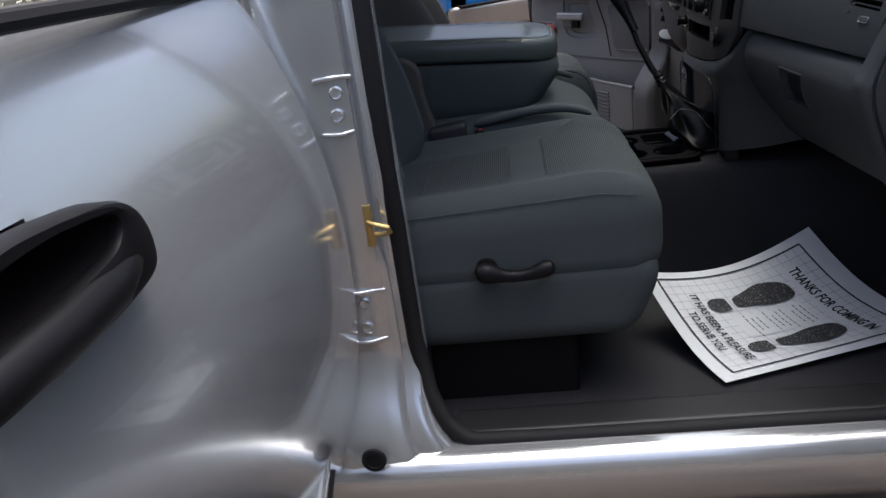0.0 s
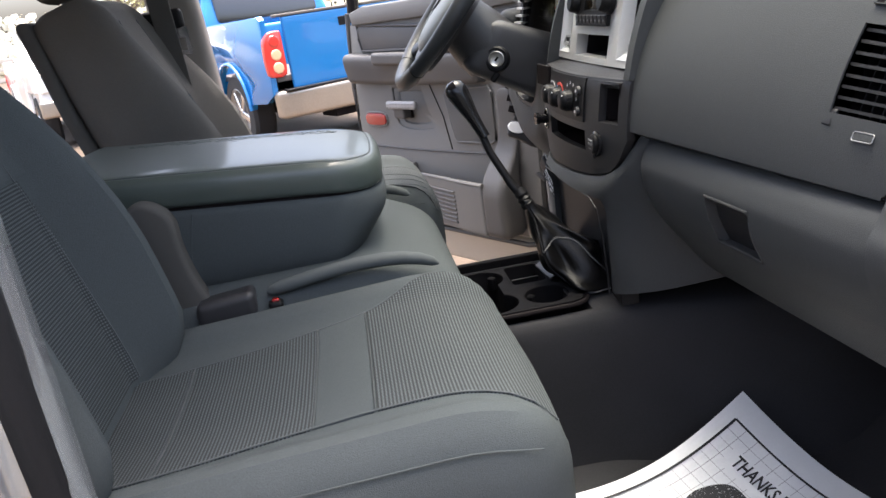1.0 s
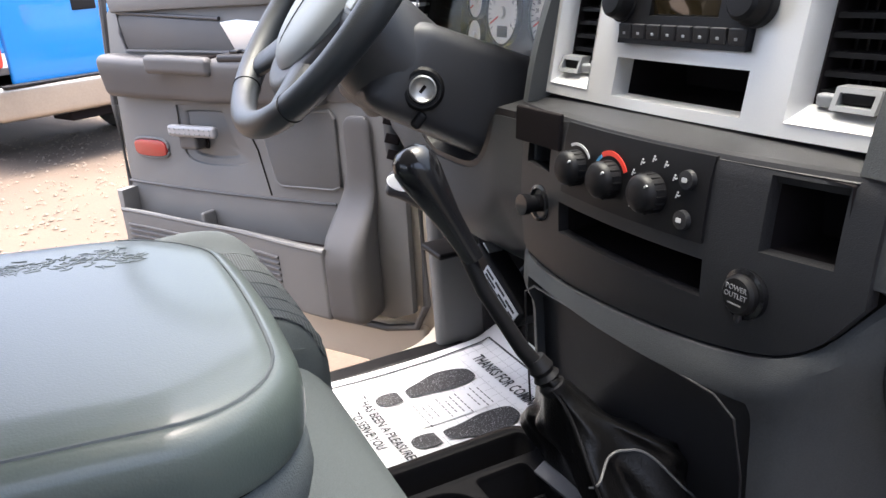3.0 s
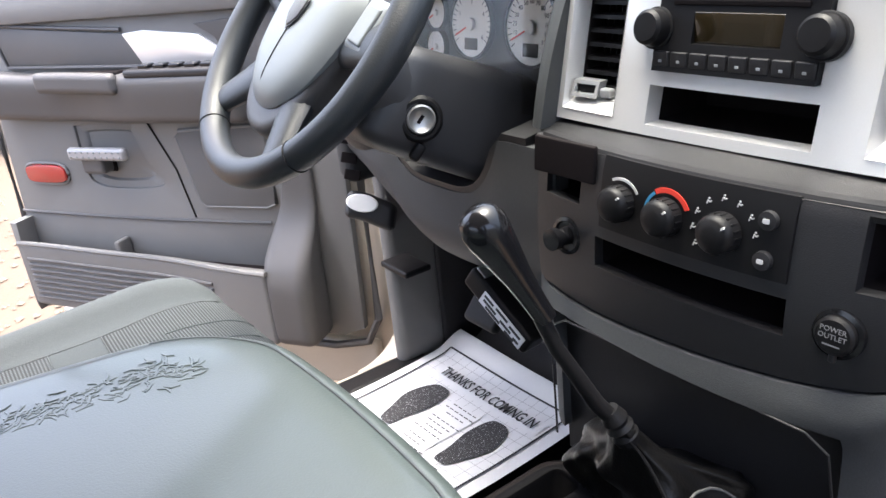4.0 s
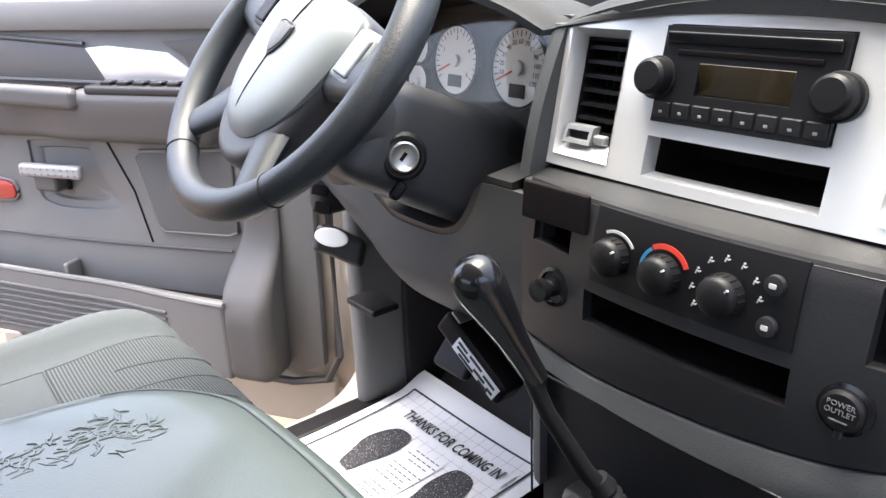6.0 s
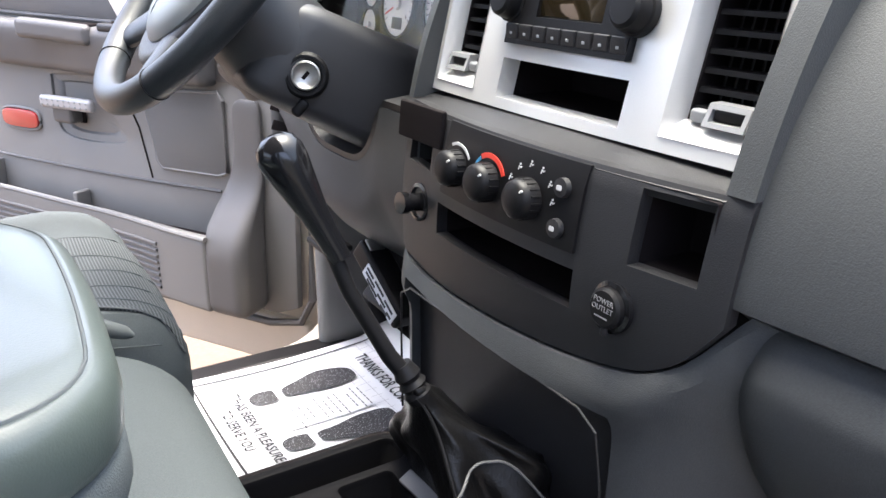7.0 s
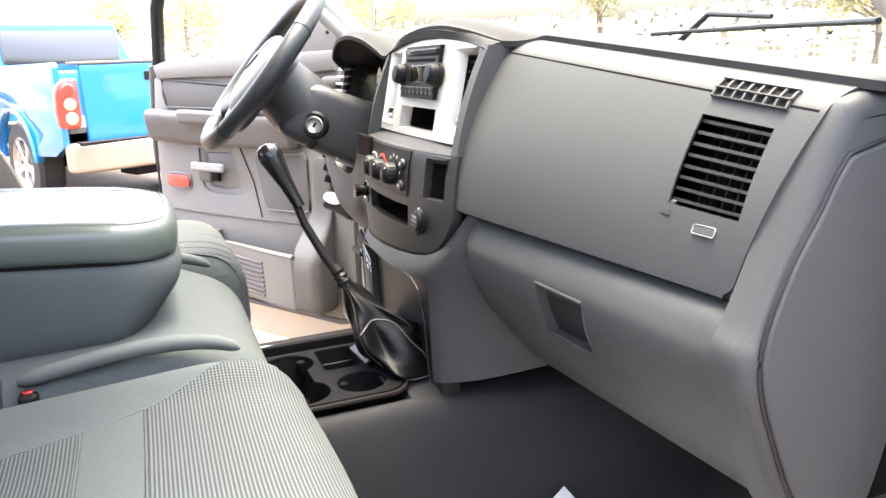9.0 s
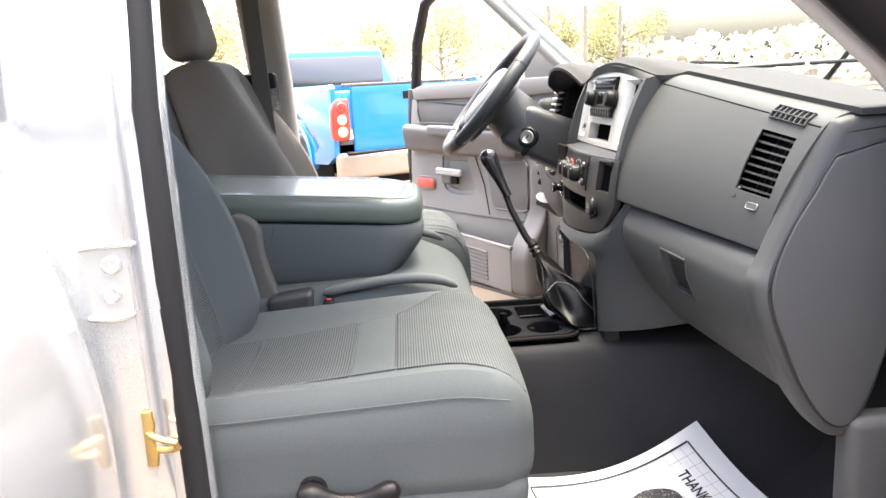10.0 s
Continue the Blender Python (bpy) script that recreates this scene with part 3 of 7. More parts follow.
def hood_x(y):
    return curve([(-0.80, 0.074), (-0.28, 0.085), (-0.25, 0.058), (-0.2, 0.038), (-0.1, 0.025), (0.1, 0.025), (0.2, 0.034), (0.23, 0.045), (0.25, 0.02), (0.42, -0.005), (0.62, 0.01), (0.69, 0.06), (0.80, 0.10)], y)


def panel_top(w):
    """Where the upper panel meets the brow: x and z, for w from the stack (0) to the dash end (1)."""
    return lerp(0.060, 0.080, w), lerp(1.386, 1.327, w)


def dash_top(u, v):
    y = lerp(-0.79, 0.79, u)
    far = smoothstep(-0.235, -0.285, y)
    tx, tz = panel_top((y + 0.235) / -0.53)
    x0 = lerp(hood_x(y), tx + 0.034, far)
    x1 = screen((y + 0.78) / 1.56, 0)[0] - 0.02
    z0 = hood_z(y)
    k = smoothstep(0.0, 0.75, v)
    base = curve([(-0.80, 1.338), (-0.25, 1.384), (0.22, 1.375), (0.80, 1.36)], y)
    z = lerp(z0, lerp(base, 1.335, v), k) - 0.012 * (1 - smoothstep(0, 0.06, v))
    return (lerp(x0, x1, v), y, lerp(z, lerp(tz + 0.0185, 1.335, smoothstep(0.25, 1.0, v)), far))


part("top_pad", shell(dash_top, 160, 90, 0.008), DASH_TOP, dash, "smooth grey top pad with raised hoods")


def panel_xz(y, v):
    w = (y + 0.235) / -0.53
    bx, bz = lerp(-0.028, 0.026, w), 1.170
    tx, tz = panel_top(w)
    if v > 1:
        k = v - 1
        return tx + 0.14 * k + 0.8 * k * k, tz + 0.19 * k - 0.35 * k * k
    s = math.sin(math.pi * min(1, max(0, v))) ** 0.9
    return lerp(bx, tx, v) - lerp(0.020, 0.010, w) * s, lerp(bz, tz, v)


def panel_fn(y, v, d):
    edge = -0.736 - 0.032 * min(1.0, v) + 0.014 * max(0.0, 1 - v / 0.09) ** 2
    if y < -0.7295:
        y = lerp(-0.7295, edge, (y + 0.7295) / -0.0385)
    x, z = panel_xz(y, v)
    return (x + d, y, z - 0.35 * d)


VENT_R = (-0.7285, -0.6435, 0.415, 0.890)
part("panel_underside", shell(lambda u, v: (panel_xz(lerp(-0.745, -0.238, u), 0)[0] + 0.002 + 0.028 * v, lerp(-0.745, -0.238, u), 1.171 - 0.020 * v), 12, 3, 0.006), STACK, dash, "dark bevelled underside")
part("passenger_panel", plate(panel_fn, (-0.768, -0.236), (0.0, 1.14), [VENT_R], 0.02, 0.02), DASH, dash, "smooth grey upper panel over the glove box")


# vents: a dark box, slats and small wheels
def vent(name, corner_fn, us, vs, n, parent, label, depth=0.035, wheel=True, slat_mat=BLACK):
    bm = plate(lambda a, b, d: corner_fn(a, b, depth + d), us, vs, [], 0.004, 0.03)
    eu, ev = (us[1] - us[0]) * 0.03, (vs[1] - vs[0]) * 0.03
    for a, b in (((us[0] - eu, us[0]), vs), ((us[1], us[1] + eu), vs), ((us[0] - eu, us[1] + eu), (vs[0] - ev, vs[0])), ((us[0] - eu, us[1] + eu), (vs[1], vs[1] + ev))):
        plate(lambda p, q, d: corner_fn(p, q, 0.002 + d), a, b, [], depth + 0.003, 0.03, bm)
    v = part(name, bm, DARK, parent, label)
    for i in range(n):
        f = (i + 0.5) / n
        b = lerp(vs[0], vs[1], f)
        bm = bmesh.new()
        half = (vs[1] - vs[0]) / n * 0.14
        plate(lambda a, q, d: corner_fn(a, q, 0.004 + d), us, (b - half, b + half), [], 0.020, 0.05, bm)
        part("slat", bm, slat_mat, v)
    for i in range(1, 6):
        a = lerp(us[0], us[1], i / 6)
        w = (us[1] - us[0]) * 0.012
        part("vane", plate(lambda p, q, d: corner_fn(p, q, 0.020 + d), (a - w, a + w), vs, [], 0.012, 0.03), slat_mat, v)
    return v


vent("side_vent", panel_fn, VENT_R[:2], VENT_R[2:], 8, dash, "grey slatted air vent over a dark duct", slat_mat=STACK)
x, z = panel_xz(-0.64, 0.36)
part("vent_slider", rbox((x - 0.0002, -0.650, z - 0.003), (x + 0.006, -0.621, z + 0.012), 0.002, 2, lambda p: (p.x + 0.52 * (p.z - z), p.y, p.z)), STACK, dash)
x, z = panel_xz(-0.70, 0.325)
badge = part("air_bag_badge", rbox((x - 0.0012, -0.708, z - 0.0042), (x + 0.004, -0.682, z + 0.0036), 0.0015, 3, lambda p: (p.x + 0.45 * (p.z - z) - 0.06 * (p.y + 0.70), p.y, p.z)), DASH, dash, "small bordered badge")
part("badge_rim", tube([(x - 0.0012 + 0.45 * dz - 0.06 * (y + 0.70), y, z + dz) for y, dz in ((-0.7085, -0.003), (-0.7085, 0.0025), (-0.707, 0.0036), (-0.683, 0.0036), (-0.6815, 0.0025), (-0.6815, -0.003), (-0.683, -0.0042), (-0.707, -0.0042))], 0.0006, 6, None, True), HANDLE, badge)

# upper defrost vent near the dash end
def on_pad(y, v, d):
    x, z = panel_xz(y, v)
    return (x - 0.0002 + d, y, z + 0.0006 - d)


top_v = part("corner_vent", plate(on_pad, (-0.7325, -0.6465), (0.977, 1.067), [], 0.003), DARK, dash, "black corner vent in the dash top")
for i in range(8):
    y = lerp(-0.7325, -0.6465, i / 7)
    part("slat", plate(lambda a, b, d: on_pad(a, b, d - 0.002), (y - 0.0012, y + 0.0012), (0.977, 1.067), [], 0.004), DASH, top_v)
for vk in (0.977, 1.021, 1.067):
    part("slat", plate(lambda a, b, d: on_pad(a, b, d - 0.0028), (-0.7337, -0.6453), (vk - 0.0022, vk + 0.0022), [], 0.005), DASH, top_v)

seam = []
for i in range(21):
    y = lerp(-0.242, -0.762, i / 20)
    x, z = panel_xz(y, 1.006)
    seam.append((x + 0.0002, y, z + 0.0002))
part("brow_seam", tube(seam, 0.0011, 6), DARK, dash)

# lower roll with the glove box door
roll = [(0.0, 0.016, 1.166), (0.05, -0.004, 1.161), (0.09, -0.014, 1.153), (0.14, -0.021, 1.141), (0.24, -0.027, 1.118), (0.36, -0.024, 1.092), (0.55, -0.005, 1.045), (0.78, 0.045, 0.975), (0.93, 0.088, 0.928), (1.0, 0.115, 0.915)]


def roll_xz(y, v):
    w = (y + 0.24) / -0.53
    x = curve([(a, b) for a, b, c in roll], v)
    z = curve([(a, c) for a, b, c in roll], v)
    return x + 0.035 * w + 0.02 * (1 - smoothstep(-0.02, 0.06, w)), z


LATCH = (-0.545, -0.450, 0.25, 0.53)
part("glove_box_door", plate(lambda y, v, d: (roll_xz(y, v)[0] + d, y, roll_xz(y, v)[1]), (-0.744, -0.245), (0.0, 1.0), [LATCH], 0.018, 0.02), DASH, dash, "grey glove box door with a recessed pull")
part("glove_box_pull", plate(lambda y, v, d: (roll_xz(y, v)[0] + 0.004 + 0.010 * smoothstep(0.25, 0.33, v) + d, y, roll_xz(y, v)[1]), (-0.546, -0.449), (0.245, 0.535), [], 0.004, 0.012), STACK, dash, "recessed glove box pull")
for vk in (0.25, 0.53):
    part("glove_box_latch", tube([(roll_xz(lerp(-0.545, -0.450, i / 8), vk)[0] - 0.0004, lerp(-0.545, -0.450, i / 8), roll_xz(0, vk)[1]) for i in range(9)], 0.0022, 8), DASH_TOP, dash)


rim = [(LATCH[a], LATCH[b]) for a, b in ((0, 2), (1, 2), (1, 3), (0, 3))]
rim = [(lerp(p[0], q[0], i / 6), lerp(p[1], q[1], i / 6)) for p, q in zip(rim, rim[1:] + rim[:1]) for i in range(6)]
part("pull_rim", tube([(roll_xz(y, v)[0] - 0.0002, y, roll_xz(y, v)[1]) for y, v in rim], 0.0012, 6, None, True), DASH, dash)

# end of the dash beside the door opening: a rounded body with a raised cover
END = [(0.10, 1.340), (0.150, 1.344), (0.196, 1.330), (0.192, 1.15), (0.165, 1.0), (0.132, 0.928), (0.095, 0.925), (0.052, 0.978), (0.020, 1.045), (0.000, 1.10), (-0.004, 1.135), (0.008, 1.160), (0.028, 1.205), (0.055, 1.27), (0.082, 1.325)]
COVER = [(0.100, 1.297), (0.19, 1.302), (0.187, 1.17), (0.160, 1.03), (0.128, 0.950), (0.094, 0.946), (0.058, 0.995), (0.030, 1.060), (0.014, 1.110), (0.014, 1.150), (0.034, 1.205), (0.062, 1.252), (0.080, 1.284)]
part("end_body", prism([tuple(p) for p in smooth_loop(END)], Matrix(((1, 0, 0, 0), (0, 0, -1, -0.7455), (0, 1, 0, 0), (0, 0, 0, 1))), 0.0425, None, 0.017, 5), DASH, dash, "smooth grey rounded end of the dashboard")
part("end_cover", prism([tuple(p) for p in smooth_loop(COVER)], Matrix(((1, 0, 0, 0), (0, 0, -1, -0.787), (0, 1, 0, 0), (0, 0, 0, 1))), 0.0055, None, 0.003, 3), DASH, dash, "raised fuse cover on the dash end")
part("cover_groove", tube([(p.x, -0.7878, p.y) for p in smooth_loop([(0.1 + (x - 0.1) * 1.02, 1.12 + (z - 1.12) * 1.012) for x, z in COVER])], 0.0022, 6, None, True), STACK, dash)
part("roll_seam", tube([(roll_xz(-0.744, v / 12)[0] - 0.0002, -0.7448, roll_xz(-0.744, v / 12)[1]) for v in range(1, 12)], 0.0020, 6), DARK, dash)

# ---- centre stack ----
def low_z(y):
    return curve([(-0.25, 1.175), (-0.238, 1.155), (-0.205, 1.112), (-0.17, 1.094), (-0.10, 1.082), (0.0, 1.074), (0.12, 1.068), (0.20, 1.072), (0.21, 1.08)], y)


def stack_fn(y, z, d):
    zz = max(z, low_z(y))
    x = curve([(1.07, -0.062), (1.13, -0.064), (1.235, -0.053), (1.246, -0.048)], zz) + 0.030 * (y / 0.24) ** 2
    return (x + d, y, zz)


CUBBY, POCKET, BIN = (-0.107, 0.104, 1.124, 1.158), (-0.214, -0.156, 1.178, 1.238), (0.130, 0.190, 1.184, 1.213)
bezel = part("lower_bezel", plate(stack_fn, (-0.2385, 0.208), (1.05, 1.246), [CUBBY, POCKET, BIN], 0.013, 0.012), STACK, dash, "charcoal lower centre bezel with open pockets")
for h, dp in ((CUBBY, 0.07), (POCKET, 0.05), (BIN, 0.05)):
    c = stack_fn((h[0] + h[1]) / 2, h[2], 0)[0]
    bm = rbox((c + 0.0105, h[0] - 0.003, h[2] - 0.003), (c + dp + 0.02, h[1] + 0.003, h[3] + 0.003), 0.002, 1)
    front = [f for f in bm.faces if f.calc_center_median().x < c + 0.012]
    bmesh.ops.delete(bm, geom=front, context="FACES")
    part("pocket_liner", bm, DARK, dash, "dark open pocket")
x = stack_fn(0.15, 1.23, 0)[0]
part("phone_flap", rbox((x - 0.009, 0.108, 1.211), (x - 0.003, 0.196, 1.250), 0.002, 3, lambda p: (p.x - 0.004 * (1.25 - p.z) / 0.05, p.y, p.z)), DARK, dash, "flat black square bracket")

# silver upper bezel
def upper_fn(y, z, d):
    return (0.22 * (z - 1.285) + 0.007 * (y / 0.2) ** 2 + d, y, z)


def top_z(y):
    return 1.419 - 0.021 * (abs(y) / 0.215) ** 2.2


SLOT, RADIO, VL, VR = (-0.086, 0.086, 1.266, 1.304), (-0.083, 0.083, 1.318, 1.404), (0.129, 0.206, 1.268, 1.396), (-0.206, -0.129, 1.268, 1.396)
part("silver_bezel", plate(lambda y, z, d: upper_fn(y, min(z, top_z(y)), d), (-0.215, 0.215), (1.256, 1.426), [SLOT, RADIO, VL, VR], 0.022, 0.014), TRIM_SILVER, dash, "satin silver bezel round the radio and vents")
bm = rbox((0.02, SLOT[0] - 0.002, SLOT[2] - 0.002), (0.10, SLOT[1] + 0.002, SLOT[3] + 0.002), 0.002, 1)
bmesh.ops.delete(bm, geom=[f for f in bm.faces if f.calc_center_median().x < 0.0205], context="FACES")
part("pocket_liner", bm, DARK, dash, "dark open slot under the radio")
for h in (VL, VR):
    dp = 0.017
    inn = (h[0] + 0.009, h[1] - 0.007, h[2] + 0.013, h[3] - 0.011)
    vent("centre_vent", lambda y, z, d: upper_fn(y, z, dp + d), (inn[0] + 0.002, inn[1] - 0.002), (inn[2] + 0.001, inn[3] - 0.003), 7, dash, "black slatted centre vent", 0.03)
    bm = bmesh.new()
    loops = []
    for k, dd in ((0.0, -0.0012), (0.06, 0.0002), (0.94, dp - 0.0006), (1.0, dp + 0.004)):
        ya, yb, za, zb = (lerp(p, q, k) for p, q in zip(h, inn))
        pts = [(lerp(p[0], q[0], i / 8), lerp(p[1], q[1], i / 8)) for p, q in (((ya, za), (yb, za)), ((yb, za), (yb, zb)), ((yb, zb), (ya, zb)), ((ya, zb), (ya, za))) for i in range(8)]
        loops.append([bm.verts.new(upper_fn(y, z, dd)) for y, z in pts])
    for p, q in zip(loops, loops[1:]):
        for i in range(32):
            bm.faces.new((p[i], p[(i + 1) % 32], q[(i + 1) % 32], q[i]))
    part("vent_bezel", bm, TRIM_SILVER, dash, "tapered satin silver vent frame")
    out = 1 if h[0] > 0 else -1
    mid, zw = (inn[0] + inn[1]) / 2 + 0.012 * out, h[2] + 0.021
    x = upper_fn(mid, zw, 0)[0] + 0.006
    part("vent_wheel_frame", plate(lambda y, z, d: (x + 0.45 * (z - zw) + d, y, z), (mid - 0.0185, mid + 0.0185), (zw - 0.0085, zw + 0.0085), [(mid - 0.0145, mid + 0.0145, zw - 0.005, zw + 0.0045)], 0.012, 0.03), HANDLE, dash)
    part("vent_thumbwheel", rbox((x + 0.0025, mid - 0.014, zw - 0.005), (x + 0.010, mid + 0.014, zw + 0.005), 0.003, 2), BLACK, dash)
    part("vent_wheel_hub", rbox((x + 0.001, mid - out * 0.027 - 0.008, zw - 0.0085), (x + 0.011, mid - out * 0.027 + 0.008, zw + 0.002), 0.003, 3), HANDLE, dash)

# ledge under the silver bezel and the frame beside it
part("shelf_lip", shell(lambda u, v: (lerp(0.022, -0.050, v) + 0.028 * ((lerp(-0.218, 0.218, u)) / 0.24) ** 2, lerp(-0.218, 0.218, u), 1.2600 - 0.012 * smoothstep(0.0, 0.8, v) - 0.006 * v ** 5), 32, 12, 0.012), STACK, dash, "charcoal ledge under the silver bezel")


def frame_x(y, z):
    return lerp(stack_fn(y, 1.246, 0)[0], upper_fn(y, z, 0)[0] - 0.004, (max(0.0, z - 1.2465) / 0.1435) ** 0.8)


part("frame_side", plate(lambda y, z, d: (frame_x(y, z) + 0.004 * (abs(y) > 0.2380) + d, y, z), (0.2155, 0.2385), (1.2465, 1.398), [], 0.045, 0.008), DASH, dash, "grey frame beside the silver bezel")


def strip_x(y, z):
    """The narrow frame that climbs from the bezel to the edge of the passenger panel."""
    w = (-y - 0.2155) / 0.023
    edge = panel_xz(-0.238, min(1.0, (z - 1.170) / 0.216))[0] - 0.0025
    return lerp(frame_x(-0.2155, z), min(edge, frame_x(-0.2155, z)), smoothstep(0.0, 1.0, w))


part("frame_side", plate(lambda y, z, d: (strip_x(y, z) + d, y, z), (-0.2385, -0.2155), (1.2465, 1.398), [], 0.045, 0.008), DASH, dash, "grey frame beside the silver bezel")
part("hood_rim", shell(lambda u, v: (lerp(upper_fn(lerp(-0.236, 0.236, u), top_z(lerp(-0.236, 0.236, u)), 0)[0] - 0.003, hood_x(lerp(-0.236, 0.236, u)) + 0.001, v), lerp(-0.236, 0.236, u), lerp(top_z(lerp(-0.236, 0.236, u)) - 0.004, hood_z(lerp(-0.236, 0.236, u)) - 0.010, v) + 0.002 * math.sin(math.pi * v)), 40, 5, 0.004), DASH_TOP, dash, "grey rim of the hood over the bezel")

# radio
radio = part("radio", plate(lambda y, z, d: (0.0 + 0.22 * (z - 1.285) - 0.006 + d, y, z), (-0.082, 0.082), (1.319, 1.403), [(-0.046, 0.042, 1.345, 1.373)], 0.03, 0.03), BLACK, dash, "black radio with two round knobs")
rx = lambda z: 0.22 * (z - 1.285) - 0.006
RN = Vector((-1, 0, 0.22)).normalized()
part("display", rbox((rx(1.359) + 0.002, -0.046, 1.345), (rx(1.359) + 0.006, 0.042, 1.373), 0.001, 2), LCD, radio, "glossy radio display with a painted amber reflection")
part("disc_slot", rbox((rx(1.381) - 0.002, -0.066, 1.3785), (rx(1.381) + 0.004, 0.066, 1.3835), 0.001, 2), DARK, radio)
part("preset_bar", rbox((rx(1.393) - 0.004, -0.078, 1.388), (rx(1.393) + 0.004, 0.078, 1.399), 0.002, 4), GLOSS_BLACK, radio)
for i in range(8):
    y = lerp(0.072, -0.072, i / 7)
    part("button", rbox((rx(1.329) - 0.0018, y - 0.0088, 1.3235), (rx(1.329) + 0.003, y + 0.0088, 1.3375), 0.0012, 1), STACK, radio)
    part("button_mark", rbox((rx(1.329) - 0.0022, y - 0.0018, 1.3275), (rx(1.329) - 0.001, y + 0.0018, 1.3300), 0.0003, 1), INK_GREY, radio)
for y in (0.083, -0.082):
    m = frame_at((rx(1.357) + 0.002, y, 1.357), (0, 1, 0), RN)
    part("tuning_knob", turned([(0.0180, 0.0), (0.0174, 0.010), (0.0162, 0.016), (0.013, 0.019), (0.0, 0.0195)], m, 32), BLACK, radio, "round black knob")
    part("knob_ring", turned([(0.0198, -0.004), (0.0198, 0.003), (0.0182, 0.004), (0.0, 0.004)], m, 32), BLACK, radio)

# climate panel
cp = part("climate_panel", plate(lambda y, z, d: (stack_fn(y, z, 0)[0] - 0.003 + d, y, z), (-0.106, 0.096), (1.172, 1.244), [], 0.006, 0.02), BLACK, dash, "black climate control panel with three dials")
SN = Vector((-1, 0, 0.10)).normalized()
for y, z in ((0.080 - 0.012, 1.203), (0.012, 1.203), (-0.047, 1.203)):
    x = stack_fn(y, z, 0)[0] - 0.003
    m = frame_at((x, y, z), (0, 1, 0), SN)
    k = part("dial_knob", turned([(0.0182, 0.0), (0.0178, 0.010), (0.0168, 0.0155), (0.0135, 0.0190), (0.007, 0.0205), (0.0, 0.0208)], m, 32), BLACK, cp, "round black dial")
    for i in range(18):
        part("dial_rib", rbox((0.0172, -0.0008, 0.001), (0.0186, 0.0008, 0.011), 0.0004, 1, m=m @ pose(0, 0, 0, 0, 0, 20 * i)), BLACK, k)
    part("dial_pointer", rbox((-0.0009, 0.0095, 0.0172), (0.0009, 0.0160, 0.0192), 0.0003, 1, m=m @ pose(0, 0, 0, 0, 0, 130)), WHITEINK, k)


def arc(m, r, a0, a1, w, h=0.0006, n=18):
    out = [((r + w) * math.cos(radians(lerp(a0, a1, i / n))), (r + w) * math.sin(radians(lerp(a0, a1, i / n)))) for i in range(n + 1)]
    out += [(r * math.cos(radians(lerp(a1, a0, i / n))), r * math.sin(radians(lerp(a1, a0, i / n)))) for i in range(n + 1)]
    return prism(out, m, h)


def face(y, z):
    return frame_at((stack_fn(y, z, 0)[0] - 0.0032, y, z), (0, -1, 0), SN)


part("fan_scale", arc(face(0.068, 1.203), 0.0222, 32, 118, 0.0028), WHITEINK, cp)
part("warm_scale", arc(face(0.012, 1.203), 0.0222, 26, 122, 0.0048), REDINK, cp, "red arc")
part("cool_scale", arc(face(0.012, 1.203), 0.0226, 126, 214, 0.0030), BLUEINK, cp, "blue arc")
for i in range(8):
    a = radians(lerp(212, 8, i / 7))
    c = face(-0.047, 1.203) @ Vector((0.0295 * math.cos(a), 0.0295 * math.sin(a), 0))
    sy = part("vent_symbol", prism([(-0.0026, -0.0030), (-0.0014, -0.0030), (-0.0014, -0.0008), (0.0012, -0.0014), (0.0030, 0.0002), (0.0018, 0.0004), (0.0004, -0.0001), (-0.0014, 0.0008)], face(c.y, c.z), 0.0006), WHITEINK, cp)
    part("symbol_dot", prism(circle(0.0, 0.0022, 0.0010, 8), face(c.y, c.z), 0.0006), WHITEINK, cp)
for z in (1.222, 1.188):
    m = frame_at((stack_fn(-0.086, z, 0)[0] - 0.003, -0.086, z), (0, 1, 0), SN)
    b = part("push_button", turned([(0.0085, 0), (0.008, 0.005), (0.0, 0.006)], m, 20), STACK, cp)
    part("button_mark", prism(roundrect(0.006, 0.004, 0.001, 2), frame_at(m @ Vector((0, 0, 0.006)), (0, -1, 0), SN), 0.0005), WHITEINK, b)

# power outlets
def outlet(y, z, label, cover):
    x = stack_fn(y, z, 0)[0]
    m = frame_at((x, y, z), (0, -1, 0), SN)
    o = part("power_outlet", turned([(0.021, -0.002), (0.021, 0.003), (0.017, 0.004), (0.016, 0.001), (0.0, 0.0)], m, 28), GLOSS_BLACK, dash, label)
    if cover:
        part("outlet_cap", turned([(0.0165, 0.001), (0.0165, 0.008), (0.014, 0.0105), (0.0, 0.011)], m, 28), BLACK, o)
        writing("outlet_word", "POWER\nOUTLET", 0.0062, m @ Matrix.Translation((0, 0.003, 0.0112)), OUTLET_MARK, o, 0.0002)
        part("outlet_small_print", prism(roundrect(0.014, 0.0012, 0.0004, 1), m @ Matrix.Translation((0, -0.007, 0.0112)), 0.0003), OUTLET_MARK, o)
        part("cap_tab", rbox((-0.003, -0.024, 0.002), (0.003, -0.014, 0.007), 0.002, 2, m=m), STACK, o)
    else:
        part("lighter_knob", turned([(0.010, 0.0), (0.0095, 0.016), (0.012, 0.018), (0.012, 0.026), (0.0, 0.027)], m @ pose(0, 0, 0, 0, 0, 0), 24), GLOSS_BLACK, o)
    return o


outlet(-0.150, 1.141, "black power outlet cap with white lettering", True)
outlet(0.148, 1.145, "black cigarette lighter in its socket", False)

